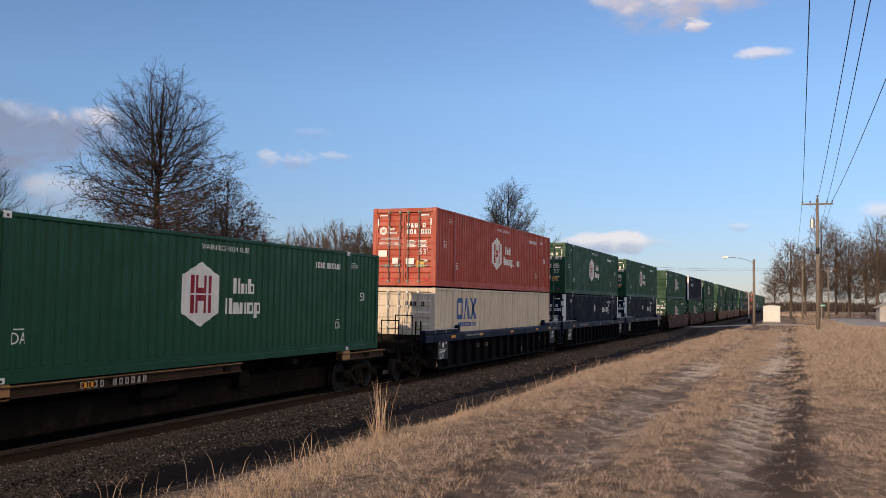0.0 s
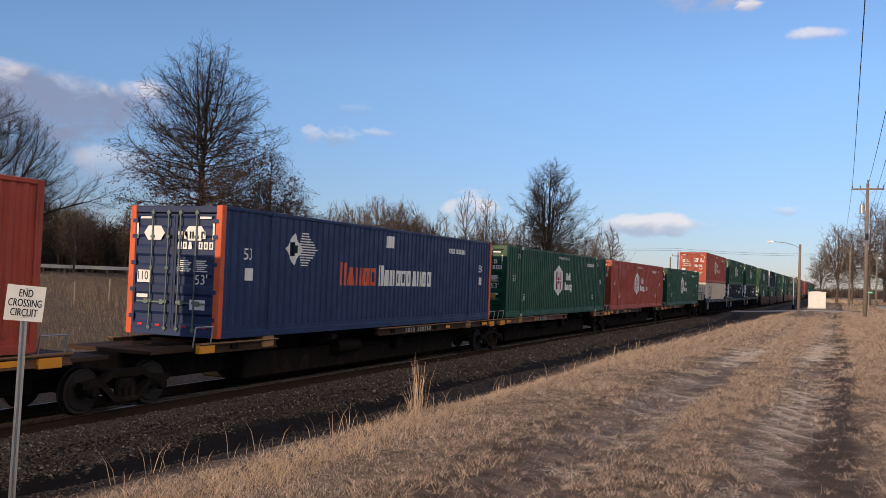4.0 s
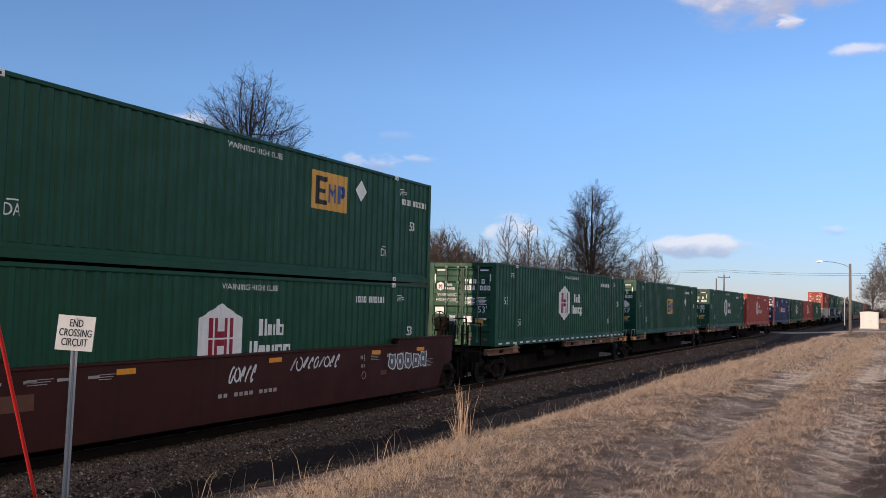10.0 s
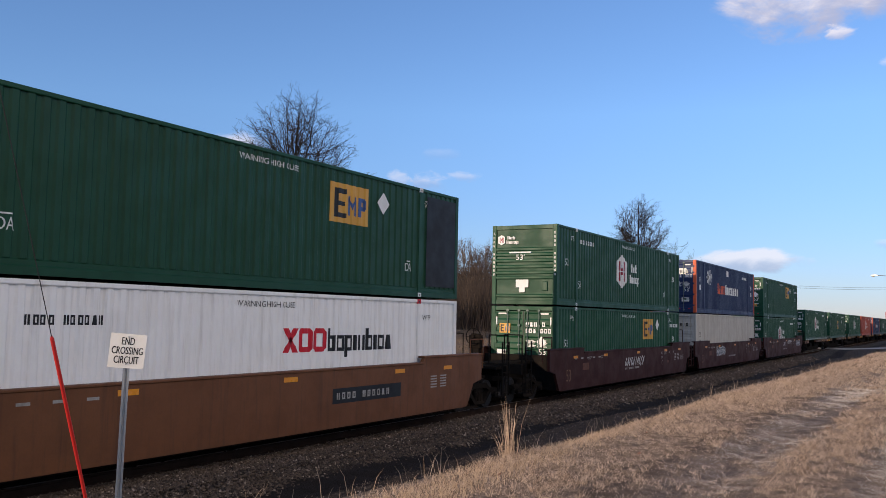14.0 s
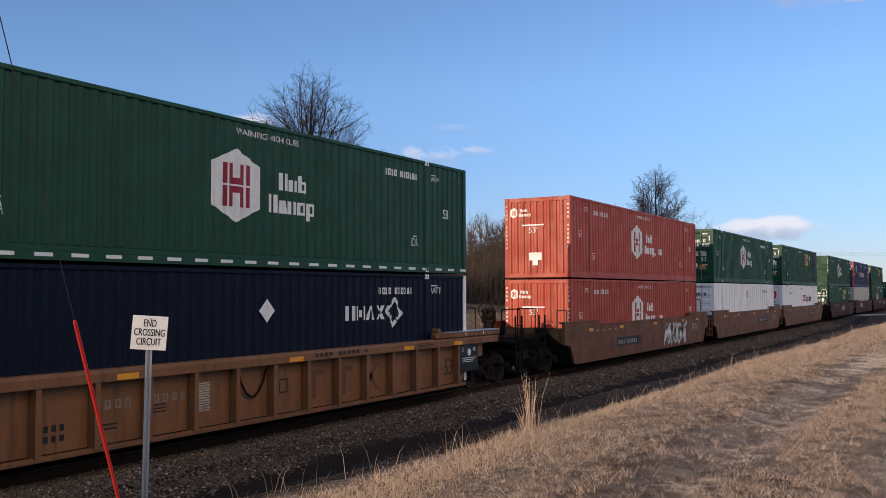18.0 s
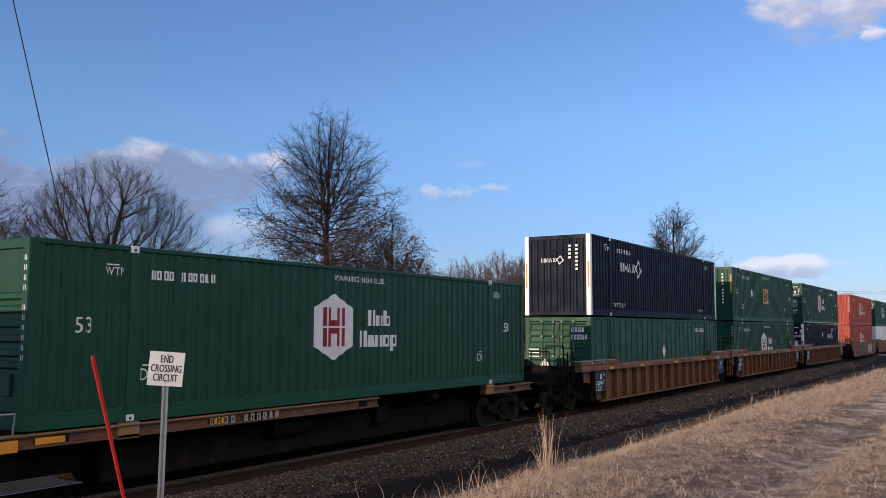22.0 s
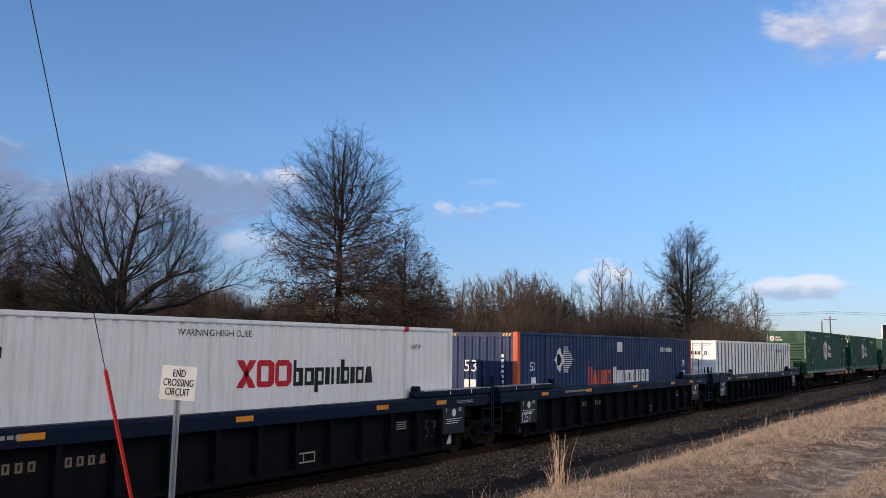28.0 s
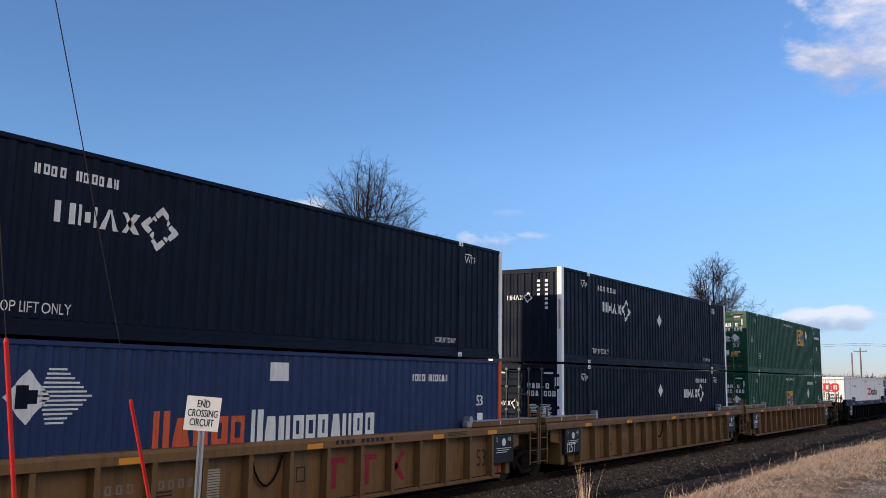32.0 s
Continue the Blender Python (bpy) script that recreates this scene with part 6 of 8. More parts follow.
def blades(name, label, x, y, high, wide, lean, mat, seed, category="grass", z=None):
    """Grass as bent blades (two quads... one quad and a tip) of one object."""
    r = np.random.RandomState(seed)
    k = len(x)
    z = ground_z(x, y) - 0.01 if z is None else z
    turn = r.uniform(0, 2 * np.pi, k)
    face = r.uniform(-0.9, 0.9, k) + 0.3
    dx, dy = np.cos(turn) * lean * high, np.sin(turn) * lean * high
    wx, wy = np.cos(face) * wide / 2, np.sin(face) * wide / 2
    v = np.empty((k, 5, 3))
    v[:, 0] = np.stack([x - wx, y - wy, z], 1)
    v[:, 1] = np.stack([x + wx, y + wy, z], 1)
    v[:, 2] = np.stack([x + wx * 0.7 + dx * 0.35, y + wy * 0.7 + dy * 0.35, z + high * 0.6], 1)
    v[:, 3] = np.stack([x - wx * 0.7 + dx * 0.35, y - wy * 0.7 + dy * 0.35, z + high * 0.6], 1)
    v[:, 4] = np.stack([x + dx, y + dy, z + high], 1)
    base = np.arange(k) * 5
    quads = np.stack([base, base + 1, base + 2, base + 3], 1)
    tris = np.stack([base + 3, base + 2, base + 4], 1)
    me = bpy.data.meshes.new(name)
    me.vertices.add(k * 5)
    me.vertices.foreach_set("co", v.reshape(-1))
    loops = np.concatenate([quads.reshape(-1), tris.reshape(-1)])
    starts = np.concatenate([np.arange(k) * 4, 4 * k + np.arange(k) * 3])
    me.loops.add(len(loops))
    me.loops.foreach_set("vertex_index", loops)
    me.polygons.add(2 * k)
    me.polygons.foreach_set("loop_start", starts)
    me.update(calc_edges=True)
    me.materials.append(mat)
    return tagged(new(name, me), label, category, kind="stuff")


def stones(name, label, x, y, size, mat, seed, sink=0.3):
    r = np.random.RandomState(seed)
    k = len(x)
    octa = np.array([(1, 0, 0), (-1, 0, 0), (0, 1, 0), (0, -1, 0), (0, 0, 1), (0, 0, -1)], float)
    v = octa[None] * r.uniform(0.6, 1.25, (k, 6, 3)) * size[:, None, None] + r.uniform(-0.25, 0.25, (k, 6, 3)) * size[:, None, None]
    a = r.uniform(0, 6.28, k)
    c, s = np.cos(a)[:, None], np.sin(a)[:, None]
    v = np.stack([v[..., 0] * c - v[..., 1] * s, v[..., 0] * s + v[..., 1] * c, v[..., 2] * 0.75], -1)
    v += np.stack([x, y, ground_z(x, y) + size * (0.5 - sink)], 1)[:, None]
    tri = np.array([(0, 2, 4), (2, 1, 4), (1, 3, 4), (3, 0, 4), (2, 0, 5), (1, 2, 5), (3, 1, 5), (0, 3, 5)])
    faces = (np.arange(k)[:, None, None] * 6 + tri[None]).reshape(-1, 3)
    me = bpy.data.meshes.new(name)
    me.from_pydata(v.reshape(-1, 3).tolist(), [], faces.tolist())
    me.materials.append(mat)
    return tagged(new(name, me), label, "gravel", kind="stuff")


def scatter(seed, n, x0, x1, near, far, power=1.6):
    """Points between near and far, denser close by."""
    r = np.random.RandomState(seed)
    u = r.uniform(0, 1, n)
    y = near * (far / near) ** (u ** (1 / power) if power != 1 else u)
    return r.uniform(x0, x1, n), y, r


def lane_bare(x, y, r):
    """Keep few blades in the ruts, and a thin growth beside them."""
    keep = np.ones(len(x), bool)
    chance = r.uniform(0, 1, len(x))
    for c, w, few in ((-2.40, 0.54, 0.24), (-0.40, 0.64, 0.14), (-3.05, 0.26, 0.70)):
        d = np.abs(x - c - lane(y)) / (w * (1 + 0.25 * np.sin(1.9 * y) * np.sin(0.83 * y + c)))
        keep &= (d > 1) | (chance < few + 0.5 * np.clip(d - 0.6, 0, 1))
    keep &= ~((np.abs(x + 2.32 - lane(y)) < 0.40) & (y > 11.5) & (y < 25)) | (chance < 0.07)
    near = (y < 10.5) & (x > -3.1) & (x < 0.2)
    return keep & (~near | (chance < 0.85))


def build_grass():
    # tufts: each has a middle, a height and a dozen blades that lean out of it
    cx, cy, r = scatter(11, 36000, -4.75, 7.0, 4.5, 70, 1.1)
    keep = lane_bare(cx, cy, r) & (cx < 1.0 + 0.28 * cy)
    cx, cy = cx[keep], cy[keep]
    tall = r.uniform(0.4, 1.0, len(cx)) + 0.6 * (r.uniform(0, 1, len(cx)) < 0.18)
    count = r.randint(9, 18, len(cx))
    k = np.repeat(np.arange(len(cx)), count)
    far = np.clip(cy[k] / 10, 0.9, 5.0)
    x, y = cx[k] + r.normal(0, 0.031, len(k)) * far, cy[k] + r.normal(0, 0.031, len(k)) * far
    patch = 0.6 + 0.6 * (np.sin(1.1 * x + 0.5 * y) * np.sin(0.8 * y - 0.5 * x) > -0.2)
    high = r.uniform(0.030, 0.078, len(k)) * tall[k] * patch * np.where(x > 1.5, 1.3, 1.0) * np.where(x < -4.2, 1.25, 1) * far ** 0.25
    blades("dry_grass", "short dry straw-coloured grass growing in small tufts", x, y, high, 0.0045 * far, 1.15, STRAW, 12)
    # the thin growth between the tufts
    x, y, r = scatter(13, 95000, -4.75, 7.0, 4.5, 70, 1.1)
    keep = lane_bare(x, y, r) & (x < 1.0 + 0.28 * y)
    x, y = x[keep], y[keep]
    far = np.clip(y / 10, 0.9, 5.0)
    blades("flattened_grass", "flattened dry straw lying between the tufts", x, y, r.uniform(0.012, 0.036, len(x)) * far ** 0.25, 0.0046 * far, 2.2, STRAW, 16)
    r = np.random.RandomState(14)
    n = 60000
    y = 62 * (215 / 62) ** r.uniform(0, 1, n)
    x = r.uniform(-4.6, 0.35, n) * 1.0 * (r.uniform(0, 1, n) < 0.3) + r.uniform(0, 1, n) * (4 + 0.30 * y) * 1.0
    keep = ((np.abs(y - 115) > 5) | (x > 2)) & (x < side_road_edge(y) - 0.3)
    x, y = x[keep], y[keep]
    blades("far_grass", "dry straw-coloured grass towards the road and beyond", x, y, r.uniform(0.05, 0.14, len(x)), 0.045, 0.6, STRAW, 15)
    # taller growth along the crest of the bank
    r = np.random.RandomState(21)
    y = 4.0 * (95 / 4.0) ** r.uniform(0, 1, 17000)
    x = -4.48 + 0.25 * np.sin(0.31 * y) + r.normal(0, 0.25, len(y))
    blades("bank_grass", "longer pale dry grass along the bank's crest", x, y, r.uniform(0.03, 0.115, len(y)) * np.where(y > 22, 0.6, 1.0), 0.0045 * np.clip(y / 9, 1, 3.5), 0.8, STRAW_PALE, 22)
    r = np.random.RandomState(31)
    n = 150
    y = 6 * 10 ** r.uniform(0, 1, n)
    x = -4.9 - 3.2 * r.uniform(0, 1, n) ** 1.6
    blades("bank_weeds", "thin dead weed stalks on the bank", x, y, r.uniform(0.14, 0.42, n), 0.005 + 0.0003 * y, 0.45, STRAW_PALE, 32)
    # brown brush in the far field behind the track
    r = np.random.RandomState(41)
    n = 80000
    x = r.uniform(-62, -24, n)
    y = r.uniform(5, 150, n)
    rough = 0.55 + 0.75 * (np.sin(0.9 * x + 0.3 * y) * np.sin(0.5 * y - 0.35 * x) > 0.1)
    blades("field_brush", "dense grey-brown dead brush in the field behind the track", x, y, r.uniform(0.12, 0.55, n) * rough * np.where(x < -45, 0.4, 1), 0.026, 0.55, island_material("dead brush", (0.185, 0.140, 0.108), (0.110, 0.080, 0.062), c=(0.27, 0.205, 0.15), share=0.88, gap_shading=0.4), 42, "brush")


build_grass()


def build_tuft():
    root = thing("grass_tuft", "tall clump of dry yellow bunchgrass on the bank", "grass clump", at=Matrix.Translation((-4.72, 9.85, 0)))
    r = np.random.RandomState(7)
    k = 62
    a, d = r.uniform(0, 6.28, k), r.uniform(0, 0.10, k)
    x, y = -4.72 + d * np.cos(a), 9.85 + d * np.sin(a)
    z0 = float(ground_z(-4.72, 9.85)) - 0.03
    high = r.uniform(0.15, 0.80, k) ** 1.15
    g = Geo()
    for i in range(k):
        lx, ly = (x[i] + 4.72) * r.uniform(0.2, 1.5) + r.normal(0, 0.05), (y[i] - 9.85) * r.uniform(0.2, 1.5) + r.normal(0, 0.05)
        p = [Vector((x[i] + 4.72, y[i] - 9.85, z0)), Vector((x[i] + 4.72 + lx * 0.4, y[i] - 9.85 + ly * 0.4, z0 + high[i] * 0.6)), Vector((x[i] + 4.72 + lx, y[i] - 9.85 + ly, z0 + high[i]))]
        g.cyl(p[0], p[1], 0.0034, 0.0028, 3, False).cyl(p[1], p[2], 0.0028, 0.0008, 3, False)
    put("clump", root, island_material("pinkish dry bunchgrass", (0.56, 0.42, 0.31), (0.36, 0.25, 0.18), soft=0.2), g)


build_tuft()


def build_stones():
    r = np.random.RandomState(51)
    n = 42000
    y = 5.5 * (90 / 5.5) ** r.uniform(0, 1, n)
    x = r.uniform(-12.85, -11.22, n) + 0.10 * np.sin(0.7 * y) + r.normal(0, 0.10, n) + 0.12 * np.sin(2.3 * y) * np.sin(0.9 * y)
    stones("ballast", "dark angular ballast stones on the track shoulder", x, y, r.uniform(0.016, 0.040, n) * np.clip(y / 18, 1, 2.5), STONE, 52)
    n = 14000
    y = 5.5 * (70 / 5.5) ** r.uniform(0, 1, n)
    x = -10.25 + 4.3 * r.uniform(0, 1, n) ** 1.3 + 0.12 * np.sin(0.7 * y) + r.normal(0, 0.12, n) + 0.15 * np.sin(1.7 * y + 1) * np.sin(0.8 * y)
    stones("ditch_stones", "scattered dark stones in the muddy ditch", x, y, r.uniform(0.01, 0.026, n) * np.clip(y / 18, 1, 2.5), STONE, 53)
    n = 120000
    y = 4.5 * (70 / 4.5) ** r.uniform(0, 1, n)
    left = r.uniform(0, 1, n) < 0.5
    x = np.where(left, -2.28, -0.60) + lane(y) + r.normal(0, 1, n) * np.where(left, 0.30, 0.24)
    wave = np.sin(2.9 * x + 1.3 * y + 1.0) * np.sin(1.7 * y - 2.1 * x) + 0.6 * np.sin(0.42 * y + 2.2 + 0.9 * left)
    patch = wave + r.normal(0, 0.35, n) > np.where(left & ((y < 11) | (y > 27)), 0.55, -0.05)
    stones("lane_gravel", "pale limestone gravel in the lane's ruts", x[patch], y[patch], (r.uniform(0.0026, 0.0062, n) * np.clip(y / 10, 1, 2.4))[patch], PEBBLE, 54)


build_stones()

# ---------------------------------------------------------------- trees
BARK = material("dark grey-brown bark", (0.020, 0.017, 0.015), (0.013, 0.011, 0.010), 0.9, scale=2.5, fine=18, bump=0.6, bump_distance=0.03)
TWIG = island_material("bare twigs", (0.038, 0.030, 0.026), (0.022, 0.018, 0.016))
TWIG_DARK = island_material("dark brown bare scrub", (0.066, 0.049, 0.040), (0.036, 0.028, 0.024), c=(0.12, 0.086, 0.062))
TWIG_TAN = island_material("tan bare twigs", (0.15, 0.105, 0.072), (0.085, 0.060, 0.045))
# lighter copies of bark and twigs: the sunlit look is put into their colour
BARK_WOOD = material("grey-brown bark, sunlight in its colour", (0.120, 0.092, 0.074), (0.070, 0.054, 0.045), 0.9, scale=2.5, fine=18, bump=0.6, bump_distance=0.03)
TWIG_WOOD = island_material("bare brown twigs, sunlight in their colour", (0.150, 0.110, 0.086), (0.075, 0.056, 0.046), c=(0.20, 0.15, 0.11))
LEAF_RUST = island_material("clinging russet leaves", (0.135, 0.074, 0.050), (0.066, 0.042, 0.032), soft=0.1)
NEEDLE = island_material("dark evergreen needles", (0.026, 0.038, 0.022), (0.015, 0.023, 0.015))


class Tree:
    """Branches that seek the points of a crown by short ways from a given frame of limbs; thickness adds up towards the base."""

    def __init__(self, seed):
        self.r = np.random.RandomState(seed)
        self.pts, self.up, self.way = [], [], []

    def limb(self, points, start=-1, cost=0.6, wobble=0.0, step=0.5):
        """A set limb through points (x, y, z), on node start; gives the index of its end."""
        at = start
        if start < 0:
            self.pts.append(np.array(points[0], float)), self.up.append(-1), self.way.append(0.0)
            at, points = len(self.pts) - 1, points[1:]
        for p in points:
            a, b = self.pts[at].copy(), np.array(p, float)
            n = max(1, int(np.linalg.norm(b - a) / step))
            for i in range(1, n + 1):
                q = a + (b - a) * i / n + self.r.normal(0, wobble, 3) * (i < n)
                c = cost(q[2]) if callable(cost) else cost
                self.way.append(self.way[at] + c * np.linalg.norm(q - self.pts[at]))
                self.pts.append(q), self.up.append(at)
                at = len(self.pts) - 1
        return at

    def nearest(self, p):
        return int(np.argmin(np.linalg.norm(np.array(self.pts) - np.array(p), axis=1)))

    def seek(self, tips, balance=0.6):
        tips = np.asarray(tips)
        left = np.ones(len(tips), bool)
        best, via = np.full(len(tips), 1e9), np.zeros(len(tips), int)
        for i, p in enumerate(self.pts):
            c = np.linalg.norm(tips - p, axis=1) + self.way[i]
            near = c < best
            best[near], via[near] = c[near], i
        for _ in range(len(tips)):
            k = int(np.argmin(np.where(left, best, 1e9)))
            left[k] = False
            a, b = self.pts[via[k]], tips[k]
            d = np.linalg.norm(b - a)
            at = via[k]
            if d > 0.9:
                q = (a + b) / 2 + self.r.normal(0, 0.07 * d, 3) - np.array((0, 0, 0.05 * d))
                self.pts.append(q), self.up.append(at), self.way.append(self.way[at] + balance * d / 2)
                at = len(self.pts) - 1
            self.pts.append(b), self.up.append(at), self.way.append(self.way[at] + balance * d * (0.5 if d > 0.9 else 1.0))
            i = len(self.pts) - 1
            c = np.linalg.norm(tips - b, axis=1) + self.way[i]
            near = left & (c < best)
            best[near], via[near] = c[near], i
        return self

    def build(self, base, tip=0.010, twigs=5, twig_long=0.7, thin=0.035, droop=0.0):
        """Returns the limbs (a Geo), the fine twigs, and the twig ends."""
        r, n = self.r, len(self.pts)
        P, up = np.array(self.pts), np.array(self.up)
        load = np.ones(n)
        for i in range(n - 1, 0, -1):
            if up[i] >= 0:
                load[up[i]] += load[i]
        heavy = np.full(n, -1)
        for i in range(1, n):
            if up[i] >= 0 and (heavy[up[i]] < 0 or load[i] > load[heavy[up[i]]]):
                heavy[up[i]] = i
        for _ in range(2):
            Q = P.copy()
            for i in range(1, n):
                if up[i] >= 0 and heavy[i] >= 0:
                    Q[i] = 0.4 * P[i] + 0.3 * (P[up[i]] + P[heavy[i]])
            P = Q
        power = math.log(max(2.0, base / tip)) / math.log(load[0])
        rad = np.minimum(tip * load ** power, base * 0.62)
        limbs, fine, ends = Geo(), [], []
        for i in range(1, n):
            if up[i] < 0:
                continue
            a, b = P[up[i]], P[i]
            r0, r1 = min(rad[up[i]], rad[i] * 1.5), rad[i]
            if r0 > thin:
                limbs.cyl(a, b, r0, r1, 8 if r0 > 0.12 else 5, False)
            else:
                fine.append((a, b, r0, r1))
            if load[i] < 60:
                d = (b - a) / (np.linalg.norm(b - a) + 1e-6)
                for _ in range(twigs if load[i] < 8 else max(1, twigs // 3)):
                    s = a + (b - a) * r.uniform(0.1, 1.0)
                    w = d + r.normal(0, 0.55, 3) + np.array((0, 0, 0.15 - droop))
                    w /= np.linalg.norm(w)
                    long = twig_long * r.uniform(0.4, 1.15)
                    m, e = s + w * long * 0.5, s + (w + r.normal(0, 0.22, 3)) * long
                    fine += [(s, m, tip * 0.75, tip * 0.6), (m, e, tip * 0.6, tip * 0.35)]
                    side = w + r.normal(0, 0.7, 3)
                    fine.append((m, m + side * long * 0.42, tip * 0.5, tip * 0.3))
                    ends += [m, e]
        foot = P[0]
        limbs.cyl(foot - np.array((0, 0, 0.4)), foot + np.array((0, 0, 0.6)), base * 0.95, base * 0.64, 10, False)
        return limbs, fine, ends


def twig_mesh(fine, wide):
    a, b = np.array([s[0] for s in fine]), np.array([s[1] for s in fine])
    r0, r1 = np.array([s[2] for s in fine])[:, None] * wide, np.array([s[3] for s in fine])[:, None] * wide
    d = b - a
    d = d / (np.linalg.norm(d, axis=1)[:, None] + 1e-9)
    s = np.cross(d, np.array((0.35, 0.9, 0.1)))
    s = s / (np.linalg.norm(s, axis=1)[:, None] + 1e-9)
    u = np.cross(d, s)
    v = np.stack([a + s * r0, a - s * r0 * 0.5 + u * r0 * 0.87, a - s * r0 * 0.5 - u * r0 * 0.87, b + s * r1, b - s * r1 * 0.5 + u * r1 * 0.87, b - s * r1 * 0.5 - u * r1 * 0.87], 1)
    k = np.arange(len(fine))[:, None, None] * 6
    f = (k + np.array([(0, 1, 4, 3), (1, 2, 5, 4), (2, 0, 3, 5)])[None]).reshape(-1, 4)
    return v.reshape(-1, 3), f


def quad_mesh(name, v, f, mat):
    me = bpy.data.meshes.new(name)
    me.vertices.add(len(v))
    me.vertices.foreach_set("co", np.asarray(v, float).reshape(-1))
    me.loops.add(len(f) * 4)
    me.loops.foreach_set("vertex_index", np.asarray(f).reshape(-1))
    me.polygons.add(len(f))
    me.polygons.foreach_set("loop_start", np.arange(len(f)) * 4)
    me.update(calc_edges=True)
    me.materials.append(mat)
    return me


def finish_tree(name, grown, label, at, twig=TWIG, leaves=None, wide=1.0, group="", bark=BARK):
    limbs, fine, ends = grown
    root = thing(name, label, "tree", group, at=at)
    put("trunk", root, bark, limbs, smooth=True)
    crown = new("crown", quad_mesh("crown", *twig_mesh(fine, wide), twig))
    crown.parent = root
    if leaves:
        share, high, size = leaves
        r = np.random.RandomState(len(ends))
        e = np.array(ends)
        e = e[r.uniform(0, 1, len(e)) < share * np.clip(1 - e[:, 2] / high, 0, 1) ** 0.6]
        e = np.repeat(e, 4, axis=0) + r.normal(0, 0.16, (len(e) * 4, 3))
        a1, a2 = r.normal(0, size, (len(e), 3)), r.normal(0, size, (len(e), 3))
        v = np.stack([e, e + a1, e + a1 + a2, e + a2 * 0.8], 1).reshape(-1, 3)
        new("leaves", quad_mesh("leaves", v, np.arange(len(v)).reshape(-1, 4), LEAF_RUST)).parent = root
    return root


def stand(az, dist, sink=0.1):
    """A place at a compass angle (degrees left of the track's direction) and a distance."""
    x, y = -dist * math.sin(radians(az)), dist * math.cos(radians(az))
    return x, y, float(ground_z(x, y)) - sink


def facing(az, dist):
    """Placing with local x across the line of sight."""
    return Matrix.Translation(stand(az, dist)) @ Matrix.Rotation(radians(az), 4, "Z")


def cloud_of(r, n, heights, widths, shift=0.0, inner=0.15, lobes=0.16):
    """Points in a crown whose half width at each height is given."""
    z = r.uniform(heights[0], heights[-1], n * 3)
    w = np.interp(z, heights, widths)
    keep = r.uniform(0, 1, len(z)) < (w / max(widths)) ** 1.6 + 0.04
    z, w = z[keep][:n], w[keep][:n]
    a = r.uniform(0, 6.283, len(z))
    rag = 1 + lobes * np.sin(3 * a + 0.9 * z) * np.sin(1.3 * z + 1.0)
    q = np.sqrt(r.uniform(inner, 1.0, len(z))) * w * rag
    return np.stack([q * np.cos(a) + shift, q * np.sin(a), z], 1)


def pin_oak(seed, tall, n, heights, widths, base, shift=0.0):
    t = Tree(seed)
    t.limb([(0, 0, 0), (0.1, 0, tall * 0.3), (-0.1, 0.1, tall * 0.6), (0.1, 0, tall * 0.96)], cost=lambda z: 0.06 + 0.68 * min(1.0, z / tall * 1.5), wobble=0.02)
    tips = cloud_of(t.r, n, [h * tall for h in heights], widths, shift)
    t.seek(tips[:n // 14], 0.85)
    t.seek(tips[n // 14:], 0.62)
    return t


